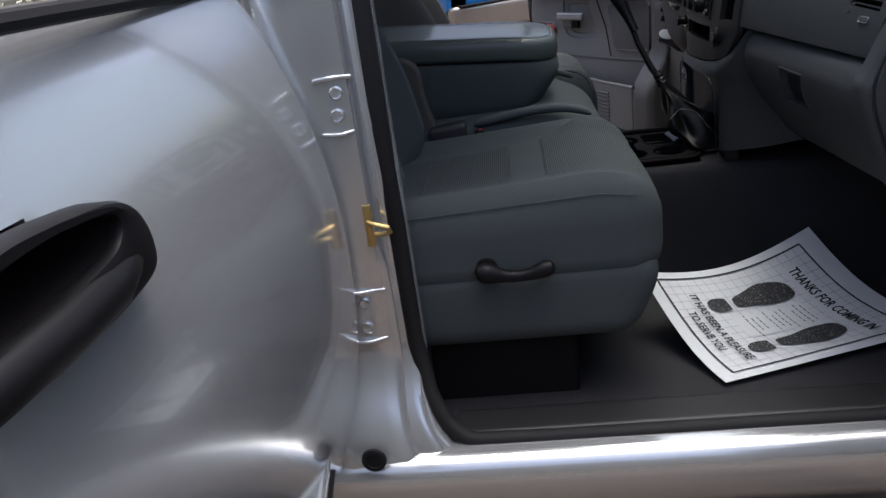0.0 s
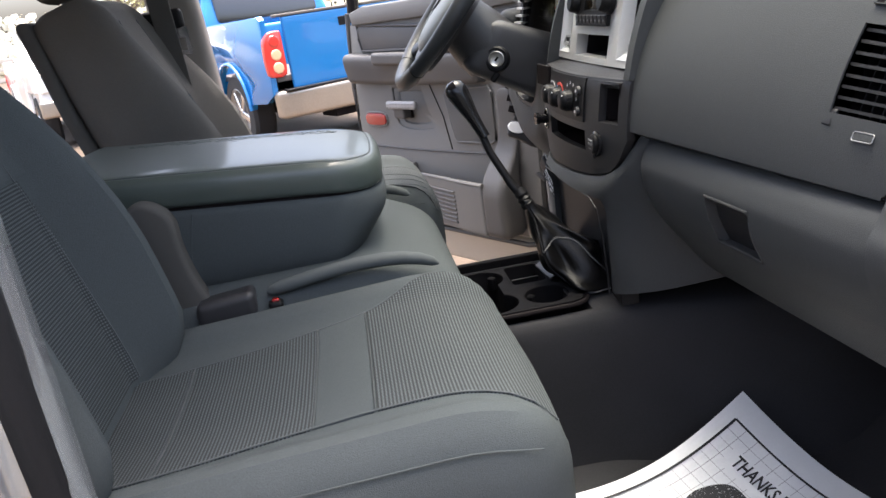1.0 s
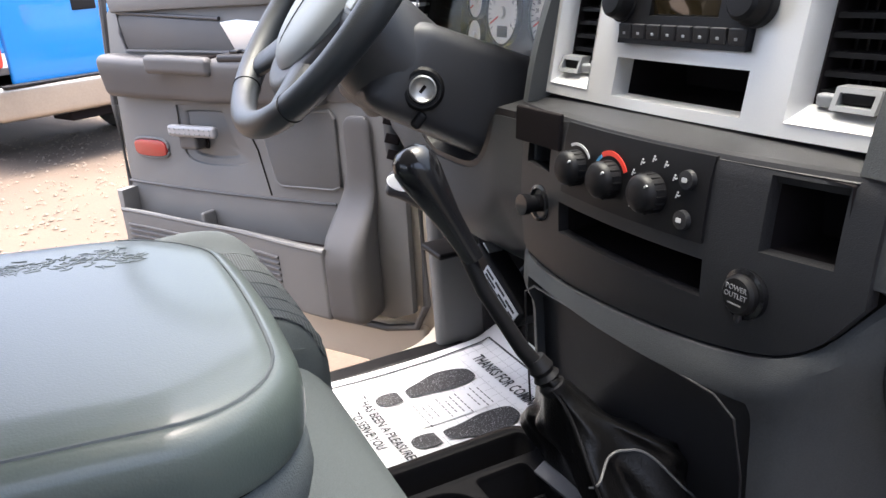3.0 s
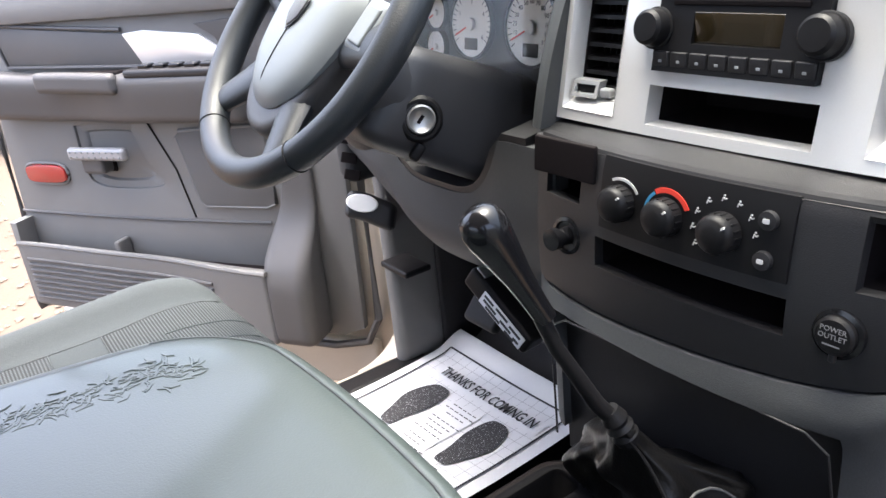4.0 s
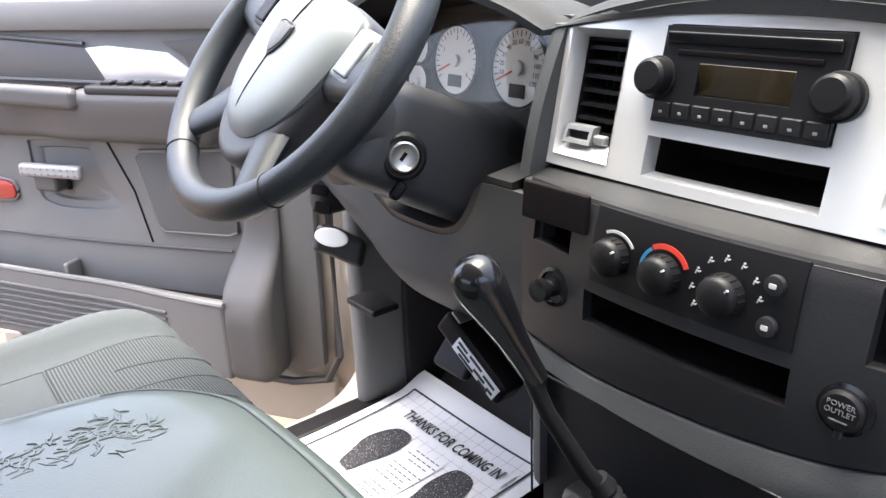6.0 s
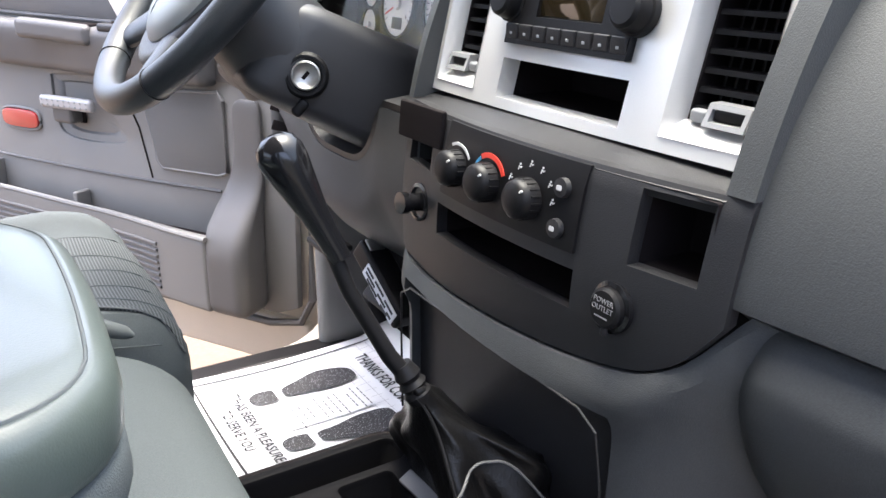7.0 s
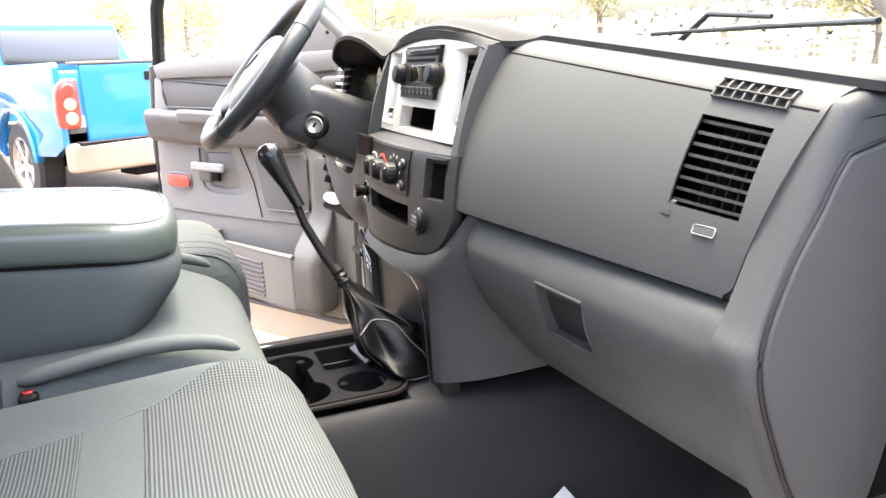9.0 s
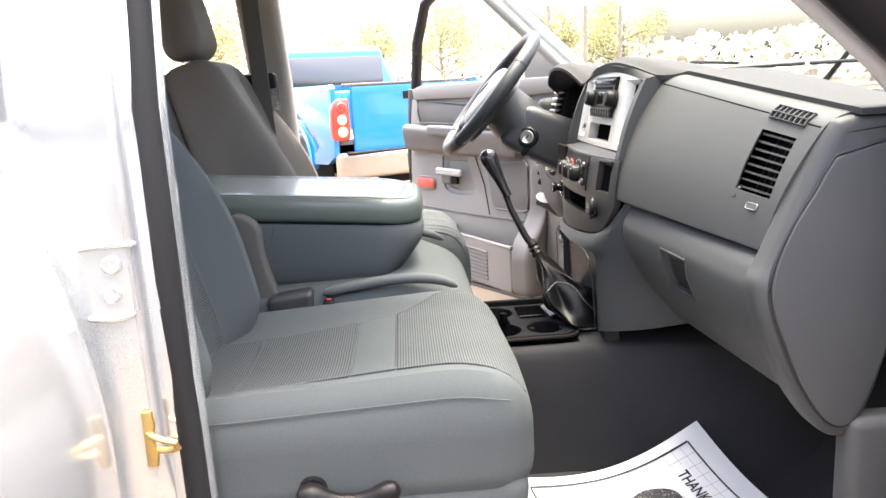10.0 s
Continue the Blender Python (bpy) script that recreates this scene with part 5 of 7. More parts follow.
def outer_seat(name, side, recline, back_x, cloth, label):
    """A front seat: cushion, base skirt, backrest and head restraint. side: -1 for the passenger."""
    yc = side * 0.497
    s = thing(name, (-0.52, yc, FLOOR_Z), label, "seat", "front seats")

    def cush(p):
        x, y, z = p
        t = (x + 0.80) / 0.52
        e = abs(y - yc) / 0.235
        lift = 0.030 * smoothstep(0.62, 0.92, e) - 0.012 * (1 - smoothstep(0.2, 0.8, e))
        nose = -0.022 * smoothstep(0.72, 1.0, t) ** 2
        rise = 0.030 * t
        f = smoothstep(0.88, 0.99, z)
        return (x - 0.018 * e ** 2 * smoothstep(0.6, 1.0, t), y, z + f * (lift + nose + rise))

    cu = part("cushion", rbox((-0.82, yc - 0.236, 0.815), (-0.266, yc + 0.236, 0.985), 0.062, 22, cush), FABRIC, s, "grey cloth seat cushion")

    def on_top(x, y, lift=0.0025):
        d = min(0.061, math.hypot(max(0.0, x + 0.328), max(0.0, abs(y - yc) - 0.174)))
        return Vector(cush((x, y, 0.923 + math.sqrt(0.062 ** 2 - d * d)))) + Vector((0.5 * lift * (d > 0.03), 0, lift))

    def edge_y(x, inner):
        """The insert's two long edges: it widens inwards towards the nose."""
        if inner:
            return yc - side * curve([(-0.80, 0.105), (-0.70, 0.108), (-0.54, 0.130), (-0.47, 0.148), (-0.34, 0.200), (-0.27, 0.206)], x)
        return yc + side * curve([(-0.80, 0.165), (-0.70, 0.152), (-0.54, 0.130), (-0.46, 0.124), (-0.34, 0.132), (-0.27, 0.150)], x)

    for x0, x1, m_, nm in ((-0.785, -0.708, RIB, "ribbed_strip"), (-0.701, -0.540, RIB, "ribbed_panel"), (-0.536, -0.472, FABRIC, "plain_strip"), (-0.468, -0.274, RIB, "ribbed_panel")):
        part(nm, shell(lambda u, v: on_top(lerp(x0, x1, u), lerp(edge_y(lerp(x0, x1, u), True), edge_y(lerp(x0, x1, u), False), v)), 14, 22, 0.003 * side), m_, cu)
    for x in (-0.7045, -0.538, -0.470):
        sewn([on_top(x, lerp(edge_y(x, True), edge_y(x, False), i / 12), 0.003) for i in range(13)], cu)
    for e in (True, False):
        sewn([on_top(lerp(-0.79, -0.274, i / 22), edge_y(lerp(-0.79, -0.274, i / 22), e), 0.0026) for i in range(23)], cu)
    if side > 0:
        for k in (0.26, 0.44, 0.62, 0.80):
            sewn([on_top(lerp(-0.44 + 0.05 * math.sin(9 * k), -0.276, i / 10), lerp(edge_y(lerp(-0.44, -0.276, i / 10), True), edge_y(lerp(-0.44, -0.276, i / 10), False), k), 0.0022) for i in range(11)], cu, FABRIC, 0.0016)

    for e in (-1, 1):
        sewn([Vector(cush((lerp(-0.80, -0.30, i / 20), yc + e * 0.222, 0.985 - 0.034))) + Vector((0, e * 0.008, 0.005)) for i in range(21)], cu, FABRIC, 0.0010)

    def skirt(p):
        x, y, z = p
        k = smoothstep(0.835, 0.70, z)
        return (x - 0.040 * k * smoothstep(-0.6, -0.3, x), yc + (y - yc) * (1 - 0.015 * k), z)

    part("base", rbox((-0.80, yc - 0.2345, 0.712), (-0.288, yc + 0.2345, 0.885), 0.045, 12, skirt), FABRIC, s, "grey cloth seat base skirt")
    part("seat_track", rbox((-0.72, yc - 0.19, FLOOR_Z - 0.01), (-0.44, yc - 0.15, 0.72), 0.01, 3), DARK, s)
    part("seat_track", rbox((-0.72, yc + 0.15, FLOOR_Z - 0.01), (-0.44, yc + 0.19, 0.72), 0.01, 3), DARK, s)
    yo = yc + side * 0.236
    lever = [(-0.610, 0.882, 0.004), (-0.606, 0.882, 0.013), (-0.596, 0.881, 0.0185), (-0.584, 0.878, 0.0185), (-0.570, 0.873, 0.0135), (-0.552, 0.8695, 0.0105), (-0.530, 0.8685, 0.0100), (-0.510, 0.8715, 0.0115), (-0.496, 0.876, 0.0145), (-0.485, 0.879, 0.0150), (-0.476, 0.881, 0.0110), (-0.472, 0.882, 0.004)]
    lv = part("recline_lever", tube([(x, yo + side * 0.020, z) for x, z, r in lever], [r for x, z, r in lever], 16), BLACK, s, "curved black recline lever")
    part("lever_pivot", turned([(0.020, 0), (0.018, 0.010), (0, 0.011)], frame_at((-0.590, yo - side * 0.002, 0.880), (1, 0, 0), (0, side, 0)), 20), BLACK, lv)

    # backrest in its own upright frame, then leaned back
    lean = Matrix.Translation((back_x, yc + side * 0.012, 0.93)) @ Matrix.Rotation(radians(-recline), 4, "Y")

    def back(p):
        x, y, z = p
        e = abs(y) / 0.235
        bol = 0.082 * smoothstep(0.44, 0.76, e) * smoothstep(0.64, 0.18, z) * smoothstep(-0.06, 0.09, z) * smoothstep(0.0, 0.06, x)
        taper = 1 - 0.30 * smoothstep(0.32, 0.60, z)
        return (x + bol + 0.012 * math.sin(z * 6), y * taper, z)

    bk = part("backrest", rbox((-0.085, -0.222, -0.03), (0.075, 0.222, 0.600), 0.055, 18, back, m=lean), cloth, s, "cloth backrest with side bolsters")

    def on_back(y, z):
        return lean @ (Vector(back((0.075, y, z))) + Vector((0.0025, 0, 0)))

    part("back_panel", shell(lambda u, v: on_back(lerp(-0.118, 0.118, u) * lerp(1.0, 0.95, v), lerp(0.04, 0.33, v)), 22, 14, 0.003), RIB_Z, bk, "ribbed cloth back panel")
    part("back_upper_panel", shell(lambda u, v: on_back(lerp(-0.125, 0.125, u) * lerp(1.0, 0.8, v), lerp(0.335, 0.52, v)), 14, 14, 0.003), cloth, bk)
    part("back_shell", rbox((-0.100, -0.215, 0.0), (-0.070, 0.215, 0.60), 0.02, 6, lambda p: (p.x, p.y * (1 - 0.28 * smoothstep(0.34, 0.6, p.z)), p.z), m=lean), BACKING, s, "taupe backrest rear")
    for e in (-1, 1):
        sewn([on_back(e * 0.120 * lerp(1, 0.84, i / 14), lerp(0.04, 0.53, i / 14)) for i in range(15)], bk)
        part("restraint_post", tube([lean @ Vector((-0.01, e * 0.06, 0.57)), lean @ Vector((-0.012, e * 0.06, 0.66))], 0.007, 10), CHROME, s)
    part("head_restraint", rbox((-0.055, -0.128, 0.610), (0.050, 0.128, 0.815), 0.045, 8, lambda p: (p.x + 0.02 * math.sin(6 * (p.z - 0.61)), p.y * (1 - 0.12 * smoothstep(0.70, 0.81, p.z)), p.z), m=lean), cloth, s, "cloth head restraint")
    return s


outer_seat("passenger_seat", -1, 14, -0.852, FABRIC, "grey cloth passenger seat with ribbed inserts")
outer_seat("driver_seat", 1, 17, -0.812, TAUPE_CLOTH, "grey cloth driver seat with a paler taupe backrest, reclined")

mid_seat = thing("middle_seat", (-0.55, 0.0, FLOOR_Z), "grey cloth middle seat cushion under the armrest", "seat")


def mcush(p):
    x, y, z = p
    t = (x + 0.85) / 0.55
    rear = 0.036 * smoothstep(0.88, 0.97, z) * smoothstep(-0.34, -0.46, x)
    return (x - 0.05 * smoothstep(0.93, 0.80, z) * smoothstep(-0.5, -0.3, x), y, z + rear + 0.015 * t - 0.02 * smoothstep(0.8, 1, t) ** 2)


part("cushion", rbox((-0.85, -0.256, 0.76), (-0.300, 0.256, 0.995), 0.060, 18, mcush), FABRIC, mid_seat, "grey cloth cushion")
ROLL = [(-0.612, 1.030, 0.003), (-0.606, 1.031, 0.009), (-0.590, 1.034, 0.0125), (-0.55, 1.040, 0.013), (-0.51, 1.045, 0.013), (-0.47, 1.048, 0.013), (-0.43, 1.048, 0.013), (-0.40, 1.044, 0.0125), (-0.375, 1.037, 0.0115), (-0.356, 1.028, 0.009), (-0.348, 1.023, 0.003)]
for side in (-1, 1):
    part("edge_roll", tube([(x, side * (0.244 - 0.10 * max(0.0, x + 0.42)), z - 0.006) for x, z, r in ROLL], [0.82 * r for x, z, r in ROLL], 14), PIPING, mid_seat, "pale vinyl edge roll")
part("buckle_pad", rbox((-0.72, -0.262, 0.985), (-0.63, -0.215, 1.028), 0.012, 4, lambda p: (p.x, p.y, p.z + 0.10 * (p.x + 0.70))), COLUMN, mid_seat)
buckle = thing("seat_buckle", (-0.60, -0.258, 1.005), "black belt buckle with a red button beside the cushion", "belt buckle")
part("buckle_body", rbox((-0.612, -0.268, 0.980), (-0.590, -0.248, 1.014), 0.006, 3), BLACK, buckle)
part("release_button", rbox((-0.606, -0.263, 1.012), (-0.595, -0.253, 1.017), 0.002, 2), RED, buckle, "red release button")

# ---- folding armrest ----
arm = thing("folding_armrest", (-0.62, -0.02, 1.03), "wide folded-down armrest with a pale vinyl lid", "armrest")
AY0, AY1 = -0.205, 0.165


def arm_plan(inset, radius=0.085, n=9):
    """Plan of the armrest: square at the hinge, round at the front, the front edge a little bowed."""
    x0, x1, y0, y1 = -0.905, -0.403 - inset, AY0 + inset, AY1 - inset
    r = max(0.012, radius - inset)
    pts = [(x0, y1), (x0, y0)] + [(lerp(x0, x1 - r, k / 14), y0) for k in range(1, 14)]
    pts += [(x1 - r + r * math.cos(a), y0 + r + r * math.sin(a)) for a in [lerp(-math.pi / 2, 0, k / n) for k in range(n + 1)]]
    pts += [(x1, lerp(y0 + r, y1 - r, k / 8)) for k in range(1, 8)]
    pts += [(x1 - r + r * math.cos(a), y1 - r + r * math.sin(a)) for a in [lerp(0, math.pi / 2, k / n) for k in range(n + 1)]]
    pts += [(lerp(x1 - r, x0, k / 14), y1) for k in range(1, 14)]
    mid, half = (AY0 + AY1) / 2, (AY1 - AY0) / 2
    return [(x - 0.012 * ((y - mid) / half) ** 2 * smoothstep(-0.60, -0.42, x), y) for x, y in pts]


def layered(levels, fn):
    """A body of stacked plans: each level is (height, inset); closed at both ends."""
    bm = bmesh.new()
    rings = [[bm.verts.new(fn((x, y, z))) for x, y in arm_plan(i)] for z, i in levels]
    n = len(rings[0])
    for p, q in zip(rings, rings[1:]):
        for k in range(n):
            bm.faces.new((p[k], p[(k + 1) % n], q[(k + 1) % n], q[k]))
    bm.faces.new(list(reversed(rings[0])))
    bm.faces.new(rings[-1])
    return bm


def lidf(p):
    x, y, z = p
    return (x, y, z - 0.004 * (abs(y + 0.02) / 0.185) ** 2 - 0.006 * smoothstep(-0.52, -0.40, x) + 0.082 * max(0.0, -0.43 - x))


lid = part("lid", layered([(1.146, 0.012), (1.1465, 0.005), (1.149, 0.0015), (1.155, 0.0), (1.170, -0.0010), (1.182, 0.0005), (1.189, 0.004), (1.1935, 0.010), (1.1945, 0.0135), (1.1938, 0.0150), (1.1952, 0.0175), (1.1966, 0.026), (1.1972, 0.05), (1.1976, 0.09), (1.1978, 0.13), (1.1978, 0.165)], lidf), VINYL, arm, "pale grey-green vinyl lid", True, 55)
part("lid_groove", layered([(1.134, 0.007), (1.150, 0.007)], lidf), DARK, arm)


def bodyf(p):
    x, y, z = p
    low = smoothstep(1.12, 1.03, z)
    return (x - 0.022 * low * smoothstep(-0.60, -0.42, x), y, z + 0.026 * low * smoothstep(-0.50, -0.41, x) + 0.082 * max(0.0, -0.43 - x) * smoothstep(1.03, 1.12, z))


part("body", layered([(1.015, 0.060), (1.018, 0.035), (1.026, 0.018), (1.037, 0.008), (1.052, 0.002), (1.070, -0.001), (1.090, -0.0015), (1.110, -0.001), (1.126, 0.0005), (1.134, 0.003), (1.138, 0.008), (1.138, 0.06)], bodyf), FABRIC, arm, "grey cloth armrest body", True, 60)
for side in (-1, 1):
    part("body_seam", tube([bodyf((-0.700 - 0.3 * (1.13 - z), AY0 - 0.0008 if side < 0 else AY1 + 0.0008, z)) for z in (1.132, 1.11, 1.09, 1.07, 1.05)], 0.0014, 6), FABRIC, arm)
HINGE = [(-0.795, 1.160), (-0.788, 1.178), (-0.765, 1.187), (-0.740, 1.176), (-0.724, 1.152), (-0.722, 1.110), (-0.712, 1.060), (-0.692, 1.000), (-0.690, 0.975), (-0.745, 0.975), (-0.765, 1.040), (-0.788, 1.100)]
for y in (AY0 - 0.032, AY1 + 0.002):
    part("hinge_cover", prism([tuple(p) for p in smooth_loop(HINGE)], Matrix(((1, 0, 0, 0), (0, 0, -1, y + 0.030), (0, 1, 0, 0), (0, 0, 0, 1))), 0.028, None, 0.009, 4), BACKING, arm, "grey rounded hinge cover")
part("lid_piping", tube([lidf((x, y, 1.1944)) for x, y in arm_plan(0.0150)[1:-13]], 0.0013, 6), PIPING, lid)

# ---- paper floor mats ----
def mat_surface(corners, sag):
    a, b, c, d = (Vector(p) for p in corners)     # heel-left, heel-right, toe-right, toe-left

    def fn(u, v, h=0.0):
        p = a.lerp(b, u).lerp(d.lerp(c, u), v)
        return Vector((p.x, p.y, max(p.z + sag(u, v), 0.5895) + h))
    return fn


def paper_mat(name, fn, label):
    t = thing(name, fn(0.5, 0.5), label, "paper mat", "paper floor mats")
    sheet = part("sheet", shell(lambda u, v: fn(u, v), 40, 52, 0.0006), PAPER, t)

    def strip(nm, pts, w, m_, h=0.0022):
        bm = bmesh.new()
        vs = []
        for k, (u, v) in enumerate(pts):
            q = pts[min(k + 1, len(pts) - 1)] if k < len(pts) - 1 else pts[k - 1]
            d = Vector((q[0] - u, (q[1] - v) * 1.23, 0)) * (1 if k < len(pts) - 1 else -1)
            d.normalize()
            o = (-d.y * w, d.x * w / 1.23)
            vs.append((bm.verts.new(fn(u + o[0], v + o[1], h)), bm.verts.new(fn(u - o[0], v - o[1], h))))
        for (p, q), (r, s) in zip(vs, vs[1:]):
            bm.faces.new((p, q, s, r))
        return part(nm, bm, m_, t)

    def fill(nm, outline, m_, h=0.0026):
        bm = bmesh.new()
        if len(outline) < 8:
            outline = [(lerp(p[0], q[0], i / 12), lerp(p[1], q[1], i / 12)) for p, q in zip(outline, outline[1:] + outline[:1]) for i in range(12)]
        cu = sum(p[0] for p in outline) / len(outline), sum(p[1] for p in outline) / len(outline)
        rings = [[bm.verts.new(fn(lerp(cu[0], u, k), lerp(cu[1], v, k), h)) for u, v in outline] for k in (1.0, 0.85, 0.7, 0.55, 0.4, 0.25, 0.1)]
        n = len(outline)
        for p, q in zip(rings, rings[1:]):
            for i in range(n):
                bm.faces.new((p[i], p[(i + 1) % n], q[(i + 1) % n], q[i]))
        bm.faces.new(rings[-1])
        return part(nm, bm, m_, t)

    B = (0.065, 0.925, 0.065, 0.895)
    pg = lambda u, v: (lerp(B[0], B[1], u), lerp(B[2], B[3], v))
    for k in range(4):
        p, q = [((B[0], B[2]), (B[1], B[2])), ((B[1], B[2]), (B[1], B[3])), ((B[1], B[3]), (B[0], B[3])), ((B[0], B[3]), (B[0], B[2]))][k]
        strip("border_line", [(lerp(p[0], q[0], i / 24), lerp(p[1], q[1], i / 24)) for i in range(25)], 0.0055, INK)
    for i in range(1, 14):
        u = lerp(B[0], B[1], i / 14)
        strip("grid_line", [(u, lerp(B[2], B[3], j / 20)) for j in range(21)], 0.0012, INK_GREY, 0.0016)
    for i in range(1, 17):
        v = lerp(B[2], B[3], i / 17)
        strip("grid_line", [(lerp(B[0], B[1], j / 20), v) for j in range(21)], 0.0012, INK_GREY, 0.0016)
    for cu, sd in ((0.285, -1), (0.775, 1)):
        sole, heel = [], []
        for k in range(36):
            a = 2 * math.pi * k / 36
            s = 0.5 - 0.5 * math.cos(a)
            w = (0.070 + 0.038 * smoothstep(0.15, 0.62, s)) * abs(math.sin(a)) ** (0.42 if s < 0.5 else 0.62)
            sole.append(pg(cu + math.copysign(w, math.sin(a)) + sd * 0.022 * math.sin(math.pi * s), lerp(0.368, 0.755, s)))
        fill("sole_print", sole, SOLE_INK)
        for k in range(28):
            a = 2 * math.pi * k / 28
            heel.append(pg(cu + 0.068 * math.copysign(abs(math.cos(a)) ** 0.8, math.cos(a)), 0.275 + 0.072 * (min(0.80, 1.25 * math.sin(a)) if math.sin(a) > 0 else math.sin(a))))
        fill("heel_print", heel, SOLE_INK)
    fill("text_patch", [pg(*p) for p in ((0.41, 0.28), (0.65, 0.28), (0.65, 0.72), (0.41, 0.72))], PAPER, 0.0021)
    for i in range(10):
        v = 0.70 - 0.034 * i - 0.022 * (i > 2) - 0.022 * (i > 6)
        hw, u = 0.115 * (0.75 + 0.25 * math.sin(i * 2.3)), 0.0
        while u < 2 * hw:
            w = 0.016 + 0.020 * abs(math.sin(37 * (u + v)))
            p0, p1 = pg(0.53 - hw + u, v), pg(0.53 - hw + u + w, v)
            strip("small_print", [p0, p1], 0.0030, INK, 0.0028)
            u += w + 0.010

    def line(text, v, size, width):
        cu = bpy.data.curves.new("words", "FONT")
        cu.body, cu.size, cu.align_x, cu.align_y, cu.resolution_u = text, 1.0, "CENTER", "CENTER", 2
        cu.offset = 0.022
        tmp = bpy.data.objects.new("words", cu)
        me = bpy.data.meshes.new_from_object(tmp)
        bpy.data.objects.remove(tmp)
        bpy.data.curves.remove(cu)
        bm = bmesh.new()
        bm.from_mesh(me)
        bpy.data.meshes.remove(me)
        bmesh.ops.triangulate(bm, faces=bm.faces)
        ext = max(abs(q.co.x) for q in bm.verts)
        for q in bm.verts:
            q.co = fn(0.525 + q.co.x / ext * width, v + q.co.y * size, 0.0046)
        part("printed_line", bm, INK, t, "", False)

    fill("text_band", [pg(*p) for p in ((0.10, 0.785), (0.97, 0.785), (0.97, 0.90), (0.10, 0.90))], PAPER, 0.0021)
    line("THANKS FOR COMING IN", pg(0, 0.845)[1], 0.078, 0.335)
    line("IT HAS BEEN A PLEASURE", pg(0, 0.150)[1], 0.056, 0.315)
    line("TO SERVE YOU", pg(0, 0.070)[1], 0.056, 0.180)
    return t


paper_mat("paper_mat", mat_surface([(-0.222, 0.777, 0.636), (-0.222, 0.357, 0.668), (0.238, 0.378, 0.655), (0.252, 0.806, 0.622)],
          lambda u, v: 0.018 * smoothstep(0.84, 1.0, v) * (1 - 0.5 * u) - 0.010 * math.sin(math.pi * v) - 0.008 * math.sin(math.pi * u) + 0.006 * math.sin(3.1 * u + 1) * v), "white printed paper mat on the driver's floor")
paper_mat("paper_mat", mat_surface([(-0.287, -0.466, 0.722), (-0.175, -0.712, 0.600), (0.269, -0.590, 0.602), (0.117, -0.290, 0.715)],
          lambda u, v: -0.045 * (1 - u) ** 1.5 * math.sin(math.pi * v) - 0.030 * math.sin(math.pi * u) + 0.004 * math.sin(5 * u + 3 * v)), "white printed paper mat creased on the passenger floor")

# ---- driver door, standing open ----
DH, DD, DN = Vector((0.21, 0.88, 0)), Vector((-0.5408, 0.8412, 0)), Vector((-0.8412, -0.5408, 0))


def dpt(s, z, off=0.0):
    return DH + DD * s + DN * off + Vector((0, 0, z))


DM = Matrix(((DD.x, 0, DN.x, DH.x), (DD.y, 0, DN.y, DH.y), (0, 1, 0, 0), (0, 0, 0, 1)))   # s, z, off
door = thing("driver_door", dpt(0.6, 0.55, -0.06), "open truck door with a two-tone grey inner panel", "truck door")


def dbox(s0, s1, z0, z1, o0, o1, r=0.01, n=5, fn=None):
    return rbox((s0, z0, o0), (s1, z1, o1), r, n, fn, m=DM)


def dprism(pts, off, depth, bevel=0.004):
    return prism(pts, DM @ Matrix.Translation((0, 0, off)), depth, bevel=bevel)


part("outer_skin", dbox(0.02, 1.20, 0.52, 1.40, -0.17, -0.10, 0.03, 8), SILVER, door, "silver painted outer skin")
# door edge is silver; its cream tone is painted warm light
part("door_edge", prism([(0.02, 0.56), (0.10, 0.53), (1.10, 0.53), (1.17, 0.60), (1.19, 0.80), (1.18, 1.10), (1.14, 1.40), (0.10, 1.42), (0.04, 1.36)], DM @ Matrix.Translation((0, 0, -0.14)), 0.105, bevel=0.02), SUNLIT_SILVER, door, "door edge with painted warm sunlight")
PANEL = [(0.16, 0.615), (0.22, 0.590), (1.02, 0.600), (1.10, 0.64), (1.145, 0.74), (1.150, 0.86), (1.125, 1.22), (1.10, 1.35), (1.04, 1.395), (0.30, 1.40), (0.16, 1.40), (0.15, 1.0)]
DISH = [tuple(p) for p in smooth_loop([(0.650, 0.962), (0.77, 0.948), (0.860, 0.958), (0.884, 0.995), (0.886, 1.09), (0.868, 1.108), (0.72, 1.110), (0.700, 1.095), (0.676, 1.02)], 5)]
part("inner_panel", pierced(PANEL, [DISH], DM, 0.02, 0.004), DOORPANEL, door, "grey moulded inner panel")
part("upper_trim", dprism([(0.17, 1.36), (0.30, 1.352), (1.06, 1.352), (1.07, 1.40), (0.98, 1.418), (0.17, 1.418)], -0.01, 0.030, 0.012), DOORPANEL, door)
part("upper_recess", dprism([(0.60, 1.247), (1.03, 1.258), (1.042, 1.30), (1.040, 1.342), (1.02, 1.346), (0.66, 1.318)], 0.001, 0.004, 0.002), DOORDARK, door, "dark grey upper insert")
part("recess_rim", tube([dpt(s, z, 0.004) for s, z in ((0.58, 1.243), (1.035, 1.252), (1.05, 1.30), (1.047, 1.352), (0.66, 1.326))], 0.005, 8), DOORDARK, door)
part("silver_insert", dprism([(0.612, 1.240), (0.658, 1.317), (0.60, 1.322), (0.45, 1.308), (0.40, 1.275), (0.385, 1.252), (0.42, 1.246)], 0.001, 0.006, 0.003), TRIM_SILVER, door, "satin silver wedge insert")
part("front_trim", dprism([(0.17, 1.13), (0.38, 1.13), (0.385, 1.25), (0.41, 1.30), (0.46, 1.33), (0.17, 1.35)], 0.001, 0.005, 0.003), DOORDARK, door)


